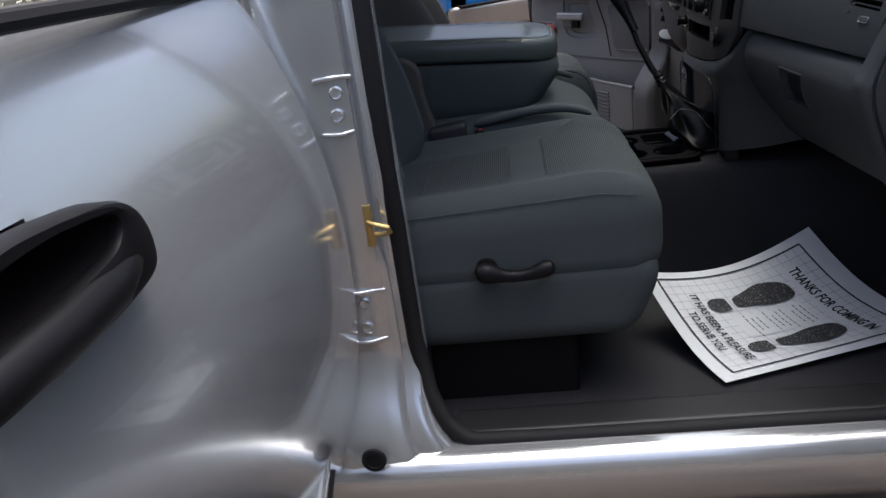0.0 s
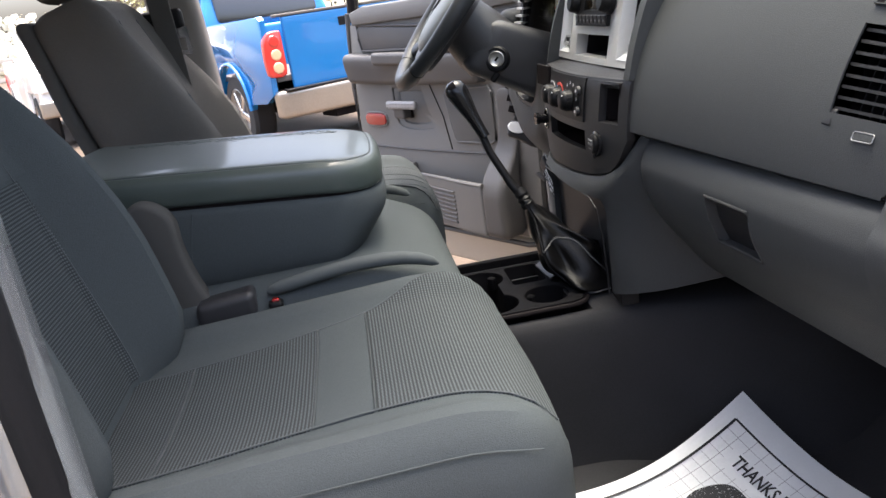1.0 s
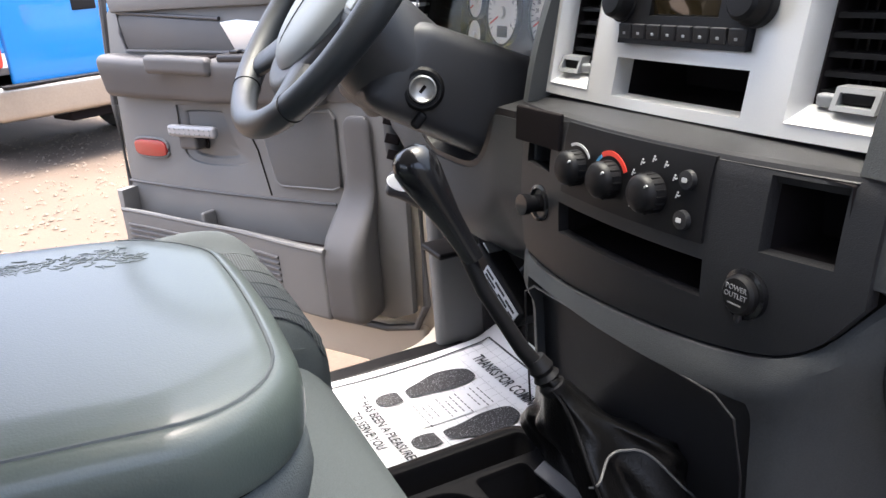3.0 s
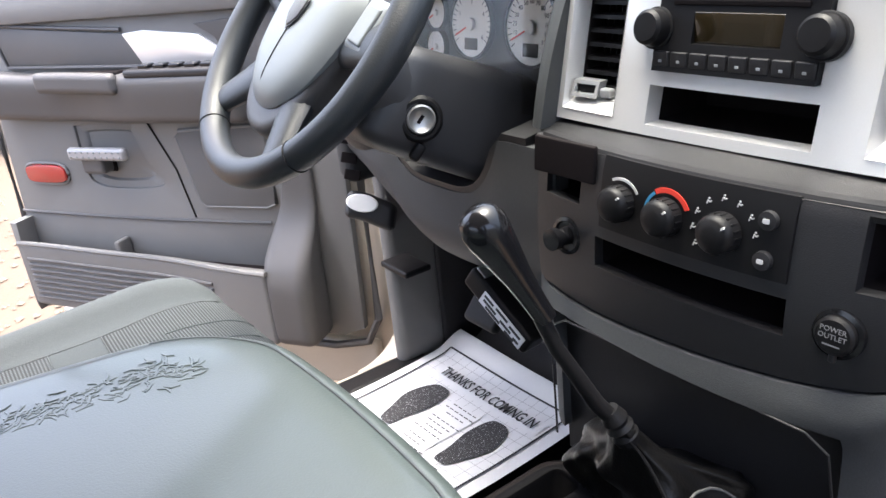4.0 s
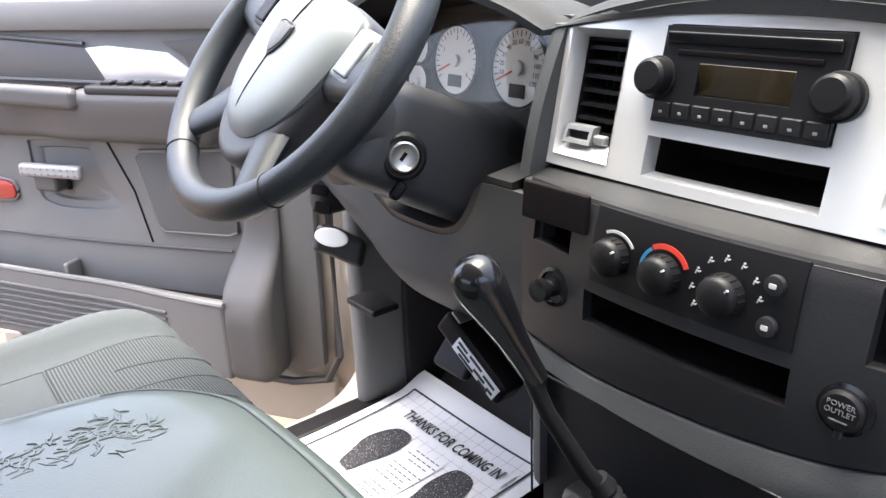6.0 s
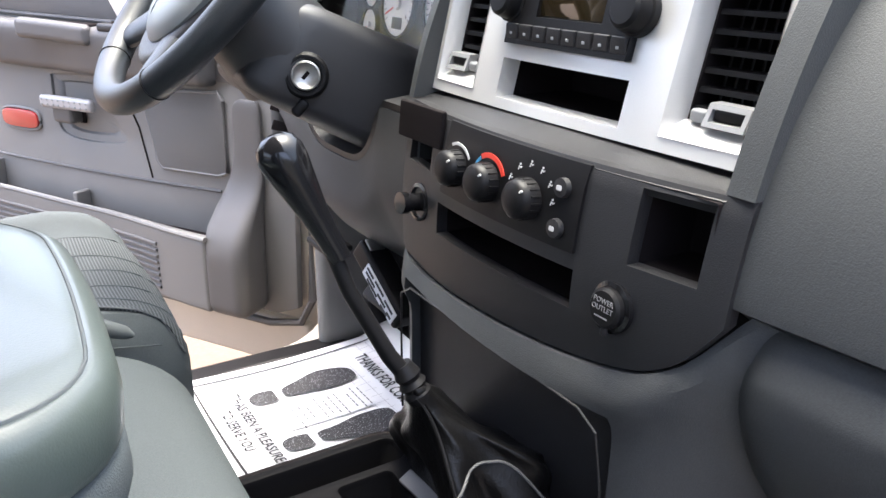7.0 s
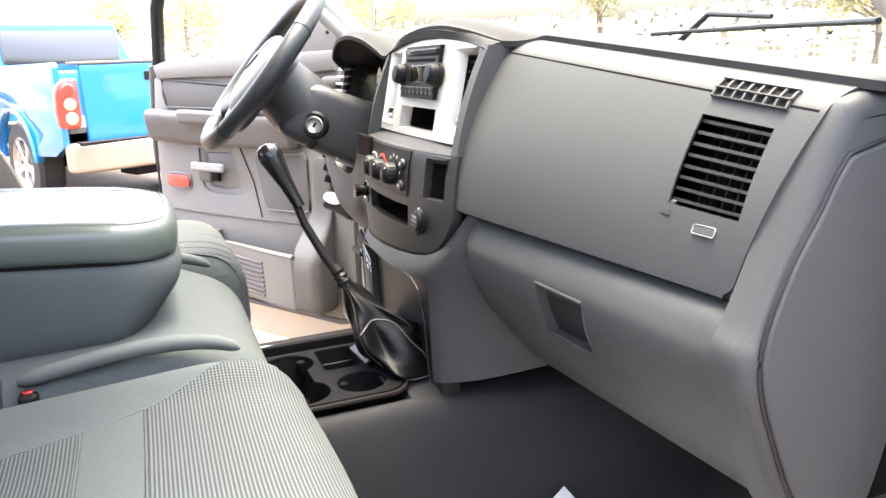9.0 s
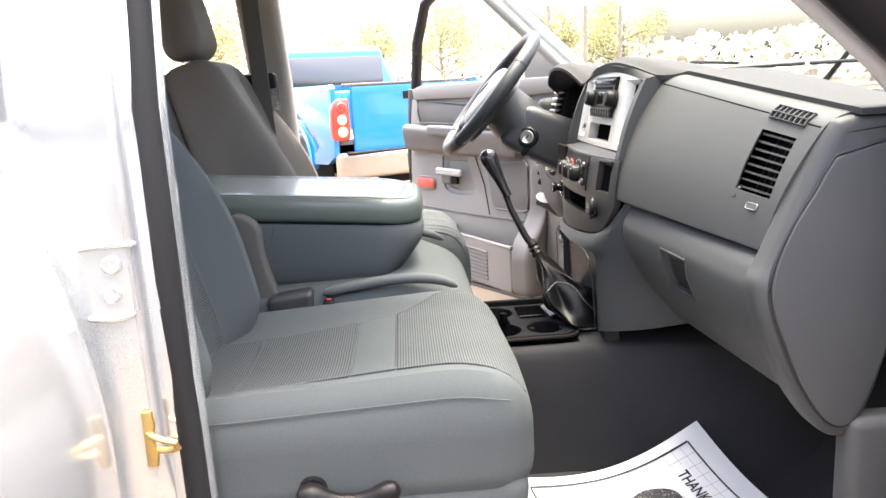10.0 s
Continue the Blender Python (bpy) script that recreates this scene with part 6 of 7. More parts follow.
# armrest and pull
def armf(p):
    s, z, o = p
    return (s, z + 0.012 * smoothstep(0.9, 1.12, s), o - 0.025 * smoothstep(0.66, 0.86, s) * smoothstep(1.12, 0.86, s) - 0.012 * smoothstep(1.21, 1.12, z))


part("armrest", dbox(0.345, 1.115, 1.120, 1.236, -0.01, 0.062, 0.022, 12, armf), DOORDARK, door, "dark grey padded armrest")
part("pull_handle", dbox(0.655, 0.895, 1.192, 1.240, 0.045, 0.074, 0.014, 8, lambda p: (p.x, p.y + 0.008 * math.sin(6 * (p.x - 0.65)), p.z)), DOORDARK, door, "grey pull handle")
# dark block that paints the shade behind the pull
part("pull_painted_shade", dbox(0.66, 0.90, 1.225, 1.242, 0.02, 0.048, 0.006, 3), DARK, door)
sw = part("switch_plate", dbox(0.365, 0.635, 1.226, 1.246, 0.010, 0.060, 0.008, 4), STACK, door, "charcoal window switch plate")
for i in range(5):
    part("window_switch", dbox(0.40 + 0.042 * i, 0.43 + 0.042 * i, 1.242, 1.255, 0.022, 0.048, 0.004, 2), GLOSS_BLACK, sw)
# release handle in its dish
part("handle_dish", well(DISH, DM @ Matrix.Translation((0, 0, -0.003)), 0.013, 0.80), DOORPANEL, door, "dished surround of the release handle")
# dark block for the shade under the handle
part("handle_painted_shade", dbox(0.790, 0.870, 0.990, 1.045, -0.013, -0.004, 0.004, 3), DARK, door)
part("release_handle", dbox(0.708, 0.888, 1.030, 1.062, 0.022, 0.044, 0.010, 6), HANDLE, door, "satin grey release handle")
part("handle_stem", dbox(0.795, 0.865, 0.992, 1.045, -0.010, 0.030, 0.010, 4), DOORDARK, door)
for i in range(9):
    for j in range(2):
        part("grip_dot", turned([(0.003, 0), (0.002, 0.0015), (0, 0.002)], DM @ Matrix.Translation((0.722 + 0.019 * i, 1.040 + 0.012 * j, 0.0438)), 8), HUB, door)
part("reflector", dprism([(1.0175 + 0.068 * math.copysign(abs(math.cos(a)) ** 0.55, math.cos(a)), 0.983 + 0.024 * math.copysign(abs(math.sin(a)) ** 0.55, math.sin(a))) for a in [2 * math.pi * i / 40 for i in range(40)]], 0.0, 0.011, 0.004), RED, door, "red oval door reflector")
part("reflector_rim", tube([dpt(1.0175 + 0.071 * math.copysign(abs(math.cos(a)) ** 0.6, math.cos(a)), 0.983 + 0.028 * math.copysign(abs(math.sin(a)) ** 0.6, math.sin(a)), 0.003) for a in [2 * math.pi * i / 32 for i in range(32)]], 0.004, 8, None, True), DOORPANEL, door)
# speaker grille
SPK = [(0.335, 0.925), (0.36, 0.915), (0.53, 0.912), (0.545, 0.925), (0.575, 1.08), (0.565, 1.095), (0.345, 1.108), (0.332, 1.09)]
grille = mat("speaker_mesh", (0.085, 0.083, 0.08), 0.7, 0, 0.5, 1500, 0.8, 1500)
part("speaker_grille", dprism(SPK, 0.002, 0.006, 0.003), grille, door, "dark speaker mesh")
part("speaker_rim", tube([dpt(s, z, 0.004) for s, z in SPK], 0.005, 8, None, True), DOORPANEL, door)
part("panel_line", tube([dpt(s, z, 0.001) for s, z in ((0.655, 1.118), (0.600, 1.00), (0.575, 0.88))], 0.0022, 6), DARK, door)
part("lower_line", tube([dpt(lerp(0.36, 1.15, i / 10), 0.876 - 0.006 * math.sin(math.pi * i / 10), 0.001) for i in range(11)], 0.004, 8), DOORDARK, door)
# map pocket
def pocketf(p):
    s, z, o = p
    return (s, z + 0.012 * smoothstep(0.7, 1.15, s), o + 0.045 * smoothstep(0.75, 0.32, s) * smoothstep(0.0, 0.05, o))


part("pocket_front", dbox(0.335, 1.145, 0.605, 0.790, 0.030, 0.056, 0.012, 12, pocketf), DOORPANEL, door, "grey map pocket front")
# solid dark fill: the map pocket's inner shade as colour
part("pocket_painted_shade", dbox(0.34, 1.14, 0.62, 0.765, 0.001, 0.036, 0.006, 6), DARK, door)
part("pocket_lip", tube([pocketf(Vector((lerp(0.335, 1.145, i / 12), 0.789, 0.052))) for i in range(13)], 0.007, 8), DOORPANEL, door).data.transform(DM)
part("pocket_end", dprism([(1.142, 0.60), (1.150, 0.62), (1.150, 0.86), (1.125, 0.86)], 0.0, 0.055, 0.004), DOORPANEL, door)
part("pocket_divider", dbox(0.800, 0.815, 0.70, 0.820, 0.002, 0.046, 0.005, 3), DOORPANEL, door)
for i in range(8):
    z = 0.635 + 0.016 * i
    pts = [pocketf(Vector((lerp(0.50, 1.12, j / 8), z, 0.057))) for j in range(9)]
    o = part("pocket_slat", tube(pts, 0.0045, 8), DOORDARK, door)
    o.data.transform(DM)
# front lower bulge of the door trim, facing the hinge
part("front_bulge", dbox(0.235, 0.355, 0.60, 1.10, -0.008, 0.100, 0.03, 12, lambda p: (p.x - 0.05 * smoothstep(0.80, 1.0, p.y) * smoothstep(0.2, 0.35, p.x), p.y, p.z * (1 - 0.86 * smoothstep(0.76, 0.93, p.y)))), DOORDARK, door)
part("door_seal", tube([dpt(s, z, -0.012) for s, z in ((0.125, 1.38), (0.12, 1.0), (0.125, 0.64), (0.16, 0.575), (0.25, 0.555), (0.9, 0.560), (1.06, 0.575), (1.145, 0.65), (1.175, 0.80), (1.165, 1.10), (1.12, 1.40))], 0.010, 8), DOORDARK, door)
part("lower_flange", dbox(0.14, 1.15, 0.44, 0.572, -0.075, -0.014, 0.012, 6), SUNLIT_SILVER, door, "lower edge of the door with painted warm sunlight")
# window frame, glass, mirror corner
part("window_frame", tube([dpt(s, z, -0.05) for s, z in ((1.135, 1.38), (1.10, 1.60), (1.02, 1.76), (0.86, 1.83), (0.60, 1.80), (0.30, 1.60), (0.10, 1.42))], 0.024, 10), BLACK, door, "dark window frame")
gl = part("window_pane", dprism([(0.12, 1.40), (1.12, 1.40), (1.09, 1.60), (1.01, 1.75), (0.86, 1.82), (0.60, 1.79), (0.30, 1.59)], -0.06, 0.004, 0.0), GLASS, door, "clear door glass")
gl.visible_shadow = False
part("mirror_corner", dprism([(0.13, 1.41), (0.34, 1.41), (0.335, 1.50), (0.30, 1.58), (0.26, 1.58)], -0.02, 0.02, 0.008), DOORPANEL, door, "grey mirror corner trim")
part("mirror_screw", turned([(0.006, 0), (0.005, 0.003), (0, 0.003)], DM @ Matrix.Translation((0.20, 1.47, 0.0)), 12), DARK, door)
for z in (0.80, 1.20):
    part("hinge_arm", dbox(-0.06, 0.12, z - 0.03, z + 0.03, -0.11, -0.06, 0.01, 3), STEEL, door)

# ---- rear passenger door, standing open beside the pillar ----
rd = thing("rear_door", (-0.92, -1.30, 0.52), "open silver rear truck door with a black pull handle", "truck door")


def skin(u, v):
    y = lerp(-0.812, -1.80, u)
    z = lerp(0.50, 1.395, v)
    lead = 0.030 * (1 - smoothstep(0.0, 0.035, u)) ** 2
    lean = -0.799 - 0.62 * max(0.0, z - 1.0) ** 2 - 0.40 * max(0.0, 1.0 - z) ** 2
    crease = -0.012 * (1 - smoothstep(0.52, 0.62, z)) - 0.6 * max(0.0, z - 1.30) ** 2
    dent = 0.075 if ((y + 1.507) / 0.118) ** 2 + ((z - 1.236) / 0.024) ** 2 < 1 else 0.0
    return (lean - lead + crease - 0.09 * u - dent, y, z)


part("outer_skin", shell(skin, 110, 120, 0.002), SILVER, rd, "silver painted outer skin")
part("inner_shell", rbox((-1.02, -1.80, 0.52), (-0.935, -0.83, 1.385), 0.03, 6), DOORPANEL, rd, "grey inner door shell")
part("belt_seal", tube([(-0.905, -0.88, 1.40), (-0.912, -1.3, 1.402), (-0.925, -1.80, 1.40)], 0.010, 8), RUBBER, rd)
part("window_frame", tube([(-0.955, -0.865, 1.39), (-0.955, -0.84, 1.60), (-0.955, -0.82, 1.78), (-0.955, -0.95, 1.84), (-0.955, -1.5, 1.84), (-0.955, -1.75, 1.42)], 0.028, 10), BLACK, rd, "black window frame")
rg = part("window_pane", prism([(-0.87, 1.40), (-0.85, 1.60), (-0.83, 1.77), (-0.96, 1.82), (-1.5, 1.82), (-1.74, 1.42)], Matrix(((0, 0, 1, -0.957), (1, 0, 0, 0), (0, 1, 0, 0), (0, 0, 0, 1))), 0.004), GLASS, rd, "clear door glass")
rg.visible_shadow = False
hx = skin(0.6, (1.19 - 0.5) / 0.895)[0]
HOUT = [tuple(p) for p in smooth_loop([(-1.68, 1.250), (-1.60, 1.268), (-1.505, 1.272), (-1.448, 1.268), (-1.387, 1.258), (-1.357, 1.238), (-1.346, 1.207), (-1.358, 1.182), (-1.417, 1.174), (-1.492, 1.174), (-1.60, 1.178), (-1.68, 1.19)], 5)]
HIN = [tuple(p) for p in smooth_loop([(-1.62, 1.252), (-1.56, 1.262), (-1.508, 1.264), (-1.42, 1.253), (-1.392, 1.242), (-1.408, 1.224), (-1.47, 1.218), (-1.525, 1.217), (-1.60, 1.224)], 5)]
HM = frame_at((hx + 0.040, 0, 0), (0, 1, 0), (1, 0, 0))
hd = part("pull_handle", pierced(HOUT, [HIN], HM, 0.030, 0.008), BLACK, rd, "black oval pull handle")
part("pull_bar", tube([(hx + 0.010, -1.356, 1.216), (hx + 0.020, -1.374, 1.203), (hx + 0.028, -1.42, 1.196), (hx + 0.032, -1.50, 1.196), (hx + 0.028, -1.60, 1.198), (hx + 0.008, -1.67, 1.21)], [0.012, 0.019, 0.021, 0.021, 0.020, 0.013], 16), BLACK, hd, "thick black pull bar")
part("handle_cup", well(HIN, HM @ Matrix.Translation((0, 0, -0.012)), 0.07, 0.90), DARK, hd, "dark finger recess")
part("edge_strip", rbox((-0.885, -1.30, 0.690), (-0.865, -0.885, 0.715), 0.009, 8, lambda p: (p.x + 0.05 * (-0.885 - p.y) / 0.4, p.y, p.z - 0.03 * (-0.885 - p.y) / 0.4)), SILVER, rd, "bright lower edge strip")
part("edge_rubber", rbox((-0.895, -1.30, 0.640), (-0.870, -0.885, 0.694), 0.009, 8, lambda p: (p.x + 0.05 * (-0.885 - p.y) / 0.4, p.y, p.z - 0.03 * (-0.885 - p.y) / 0.4)), RUBBER, rd, "black rubber lower edge")
part("leading_flange", rbox((-0.975, -0.835, 0.52), (-0.925, -0.808, 1.395), 0.010, 8), SILVER, rd)

# hinges on the middle pillar: a pressed bracket across the gap, with flanges and washered bolts
def pillar_hinge(z0, z1, xl, xr, bolts):
    hg = thing("door_hinge", (-0.80, -0.80, z0), "silver painted steel door hinge with washered bolts", "hinge", "rear door hinges")
    part("leaf", rbox((xl, -0.806, z0), (xr, -0.786, z1), 0.005, 4), SILVER, hg)
    for z, dz, back in ((z1, 0.002, 0.004), (z0, -0.002, -0.004)):
        part("leaf_flange", rbox((xl - 0.002, -0.822, z - 0.0035), (xr + back, -0.786, z + 0.0035), 0.0034, 6, lambda p: (p.x, p.y + 0.012 * smoothstep(0.5, 1.0, (p.x - xl) / (xr - xl)), p.z + dz * math.sin(math.pi * (p.x - xl) / (xr - xl)))), SILVER, hg)
    part("knuckle", tube([(xl, -0.806, z0 + 0.006), (xl, -0.806, z1 - 0.006)], 0.006, 12), SILVER, hg)
    for x, z in bolts:
        b = frame_at((x, -0.806, z), (1, 0, 0), (0, -1, 0))
        part("bolt", turned([(0.0195, 0), (0.0190, 0.0025), (0.0128, 0.0035), (0.0115, 0.0035), (0.0110, 0.009), (0.0085, 0.0105), (0.006, 0.0095), (0, 0.0095)], b, 20), SILVER, hg)
    return hg


pillar_hinge(1.165, 1.248, -0.812, -0.758, ((-0.781, 1.226), (-0.785, 1.192)))
pillar_hinge(0.800, 0.890, -0.842, -0.762, ((-0.797, 0.870), (-0.800, 0.824)))
gap = part("pillar_gap", tube([(-0.828, -0.797, 1.30), (-0.822, -0.797, 1.16), (-0.816, -0.797, 1.08), (-0.820, -0.797, 1.02), (-0.824, -0.797, 0.94), (-0.830, -0.800, 0.80), (-0.845, -0.83, 0.66)], [0.003, 0.003, 0.005, 0.012, 0.008, 0.003, 0.003], 8), DARK)
tagged(gap, "dark gap between the door and its pillar", "door gap", "", "structure")
# check strap, striker and grommet
tagged(part("check_strap", rbox((-0.828, -0.8105, 0.925), (-0.819, -0.795, 1.045), 0.004, 4, lambda p: (p.x + 0.08 * (1.045 - p.z), p.y, p.z)), STEEL), "bare steel door check strap beside the pillar", "strap")
st = thing("striker", (-0.748, -0.775, 0.975), "yellow zinc-plated door striker on the pillar", "striker")
part("striker_plate", prism([(-0.007, -0.036), (0.005, -0.036), (0.008, -0.018), (0.003, 0.0), (0.008, 0.018), (0.006, 0.036), (-0.007, 0.036)], frame_at((-0.766, -0.8105, 1.008), (1, 0, 0), (0, -1, 0)), 0.006, bevel=0.002), BRASS, st)
part("striker_loop", tube([(-0.770, -0.812, 1.016), (-0.762, -0.819, 1.014), (-0.746, -0.826, 1.011), (-0.734, -0.824, 1.006), (-0.732, -0.821, 0.998), (-0.742, -0.816, 0.993), (-0.758, -0.812, 0.992), (-0.770, -0.812, 0.992)], 0.0042, 10), BRASS, st)
gm = thing("sill_plug", (-0.810, -0.90, 0.613), "round black rubber plug in the sill", "plug")
part("plug", turned([(0.022, 0), (0.021, 0.005), (0.014, 0.006), (0.013, 0.003), (0.0, 0.004)], frame_at((-0.810, -0.8985, 0.613), (1, 0, 0), (0, -1, 0.05)), 24), RUBBER, gm)
setting("pillar_foot", rbox((-0.985, -0.868, 0.46), (-0.72, -0.80, 0.62), 0.02, 8, lambda p: (p.x + 0.08 * smoothstep(0.70, 0.50, p.z) * smoothstep(-0.80, -0.70, p.x), p.y, p.z)), SILVER, "silver painted foot of the middle pillar", "door pillar")

# ---- small things in the cab ----
bc = thing("brake_controller", (0.005, 0.325, 0.95), "black brake control box with a pale printed label", "control box")
bcm = frame_at((0.005, 0.335, 0.968), (0.05, -0.80, -0.60), (0.16, -0.56, 0.81))
part("case", rbox((-0.068, -0.020, -0.018), (0.068, 0.022, 0.016), 0.006, 4, m=bcm), BLACK, bc)
lbl = part("printed_label", rbox((-0.030, -0.0220, -0.014), (0.060, -0.0195, 0.008), 0.001, 2, m=bcm), PAPER, bc, "pale printed label")
for i, (u, v, w) in enumerate(((-0.016, 0.003, 0.010), (0.012, 0.004, 0.013), (0.042, 0.002, 0.012), (-0.010, -0.004, 0.014), (0.026, -0.005, 0.012), (0.050, -0.007, 0.006), (0.0, -0.010, 0.016), (0.038, -0.011, 0.010))):
    part("label_bar", rbox((u - w, -0.0226, v - 0.0022), (u + w, -0.0218, v + 0.0020), 0.0003, 1, m=bcm), INK, lbl)
part("face_plate", rbox((-0.064, -0.014, 0.0145), (-0.044, 0.012, 0.0185), 0.002, 2, m=bcm), STEEL, bc)
for y, w, nm in ((0.45, 0.040, "brake_pedal"), (0.32, 0.03, "accelerator_pedal"), (0.58, 0.04, "clutch_pedal")):
    pd = thing(nm, (0.22, y, 0.70), "black rubber foot pedal on a steel arm", "pedal", "pedals")
    px, pz = (0.062, 0.897) if y == 0.45 else (0.22, 0.80)
    pm = frame_at((px, y, pz), (0, 1, 0), (-0.75, 0, 0.66))
    part("pad", rbox((-w, -0.030, -0.008), (w, 0.030, 0.010), 0.010, 4, m=pm), RUBBER, pd)
    part("arm", tube([(px + 0.01, y, pz), (px + 0.08, y, pz + 0.05), (px + 0.15, y, pz + 0.17), (px + 0.16, y, pz + 0.30)], 0.010, 10), BLACK, pd)
hl = thing("bonnet_release", (0.10, 0.75, 0.87), "black bonnet release lever under the dash", "release lever")
part("lever", rbox((0.06, 0.69, 0.872), (0.12, 0.78, 0.885), 0.005, 3), BLACK, hl)
# belt on the driver side pillar
blt = thing("seat_belt", (-0.80, 0.72, 1.20), "taupe seat belt hanging on the driver side pillar", "seat belt")
part("webbing", rbox((-0.865, 0.650, 0.90), (-0.815, 0.656, 1.74), 0.002, 10, lambda p: (p.x + 0.03 * (1.3 - p.z), p.y + 0.02 * math.sin(3 * p.z), p.z)), BACKING, blt, "taupe webbing")
part("guide", rbox((-0.905, 0.640, 1.425), (-0.80, 0.672, 1.475), 0.012, 4), BLACK, blt)
part("tongue", plate(lambda a, b, d: (a, 0.644 + d, b), (-0.835, -0.795), (1.365, 1.43), [(-0.826, -0.804, 1.375, 1.405)], 0.004, 0.02), CHROME, blt, "bright belt tongue")
# wipers
for y0, y1 in ((-0.62, 0.02), (0.05, 0.62)):
    wp = thing("windscreen_wiper", (0.52, y0, 1.34), "black windscreen wiper resting on the cowl", "wiper", "wipers")
    f = lambda y: screen((y + 0.78) / 1.56, 0.10)
    pts = [Vector(f(lerp(y0, y1, i / 8))) + Vector((0.012, 0, 0.018)) for i in range(9)]
    part("blade", tube(pts, 0.004, 8), BLACK, wp)
    part("wiper_arm", tube([Vector(f(y1)) + Vector((0.06, 0.02, -0.02)), Vector(f(lerp(y0, y1, 0.75))) + Vector((0.02, 0, 0.045)), Vector(f(lerp(y0, y1, 0.45))) + Vector((0.015, 0, 0.032))], [0.007, 0.005, 0.004], 8), BLACK, wp)

# ---- front passenger door, swung wide open ahead of the doorway ----
fd = thing("front_passenger_door", (0.24, -1.45, 0.55), "silver front passenger door swung wide open", "truck door")
FDM = frame_at((0.262, -0.93, 0.0), (-0.09, -0.996, 0), (0, 0, 1))      # x along the door, y ahead, z up
part("outer_skin", rbox((0.02, 0.05, 0.52), (1.16, 0.12, 1.40), 0.03, 8, lambda p: (p.x, p.y + 0.04 * (1 - ((p.z - 0.95) / 0.5) ** 2), p.z), m=FDM), SILVER, fd, "silver painted outer skin")
part("inner_panel", rbox((0.10, -0.035, 0.60), (1.10, 0.06, 1.40), 0.02, 6, m=FDM), DOORPANEL, fd, "grey moulded inner panel")
part("armrest", rbox((0.32, -0.10, 1.12), (1.06, -0.03, 1.23), 0.025, 6, m=FDM), DOORDARK, fd, "dark grey armrest")
part("map_pocket", rbox((0.30, -0.09, 0.62), (1.08, -0.03, 0.79), 0.02, 5, m=FDM), DOORPANEL, fd)
part("window_frame", tube([FDM @ Vector(p) for p in ((1.10, 0.02, 1.38), (1.07, 0.0, 1.60), (0.99, -0.02, 1.76), (0.84, -0.03, 1.83), (0.58, -0.02, 1.80), (0.28, 0.0, 1.60), (0.08, 0.02, 1.42))], 0.024, 10), BLACK, fd, "dark window frame")
fg = part("window_pane", shell(lambda u, v: FDM @ Vector((lerp(lerp(0.10, 1.09, u), lerp(0.60, 0.98, u), v), 0.03 - 0.05 * v, lerp(1.39, 1.80, v))), 6, 4, 0.004), GLASS, fd, "clear door glass")
fg.visible_shadow = False
for z in (0.80, 1.20):
    part("hinge_arm", rbox((-0.06, 0.02, z - 0.03), (0.10, 0.07, z + 0.03), 0.01, 3, m=FDM), STEEL, fd)

# ---- outside ----
def ground_z(x, y):
    return 0.004 * max(-10.0, min(60.0, y)) + 0.012 * noise.noise(Vector((x * 0.8, y * 0.8, 0))) * (1 if abs(x) + abs(y) > 4 else 0.4)


def wide(t):
    a = 2 * t - 1
    return math.copysign(18 * abs(a) + 1500 * abs(a) ** 7, a)


bm = bmesh.new()
NG = 150
rows = [[bm.verts.new((wide(i / NG), wide(j / NG), ground_z(wide(i / NG), wide(j / NG)))) for j in range(NG + 1)] for i in range(NG + 1)]
for i in range(NG):
    for j in range(NG):
        bm.faces.new((rows[i][j], rows[i + 1][j], rows[i + 1][j + 1], rows[i][j + 1]))
setting("ground", bm, GRAVEL, "tan gravel and dirt car lot", "ground")

# unseen plain wall, added to cut the light from the passenger side
WALLM = mat("unseen_wall_grey", (0.14, 0.145, 0.13), 0.85, 0, 0.15, 30, 0.4, 40, blotch=0.2, blotch_scale=0.7)
setting("unseen_light_wall", rbox((-16, -5.0, -0.1), (16, -4.8, 2.5), 0.02, 4), WALLM, "unseen plain grey wall added to cut light from the passenger side", "wall")

# loose stones where the lot is seen near
rng = random.Random(4)
bm = bmesh.new()
for _ in range(2600):
    x, y = rng.uniform(-3.2, -0.2), rng.uniform(1.2, 8.5)
    r = rng.uniform(0.006, 0.022)
    c = Vector((x, y, ground_z(x, y) + r * 0.3))
    vs = [bm.verts.new(c + Vector((math.cos(a) * r * rng.uniform(0.7, 1.3), math.sin(a) * r * rng.uniform(0.7, 1.3), 0))) for a in (0, 1.3, 2.5, 3.8, 5.0)]
    t = bm.verts.new(c + Vector((0, 0, r * rng.uniform(0.5, 0.9))))
    for k in range(5):
        bm.faces.new((vs[k], vs[(k + 1) % 5], t))
STONE = mat("pale_stone", (0.125, 0.100, 0.075), 0.9, 0, 0.3, 80)
tagged(part("gravel", bm, STONE, None, "", False), "loose pale stones on the lot", "gravel", "", "stuff")

TYRE = mat("tyre_rubber", (0.022, 0.021, 0.020), 0.85, 0, 0.2, 120, 0.5, 200)
GREYBED = mat("weathered_rail_cap", (0.10, 0.09, 0.08), 0.7, 0, 0.2, 60)
BUMPER = mat("dull_chrome_bumper", (0.42, 0.37, 0.31), 0.3, 0.8, 0.1, 60, blotch=0.1)
LAMP_RED = mat("red_lamp_lens", (0.60, 0.03, 0.02), 0.15, coat=1.0)
LAMP_CLEAR = mat("pale_lamp_lens", (0.75, 0.45, 0.25), 0.15, coat=1.0)
WINDOW = mat("tinted_window", (0.02, 0.022, 0.024), 0.05, coat=1.0)
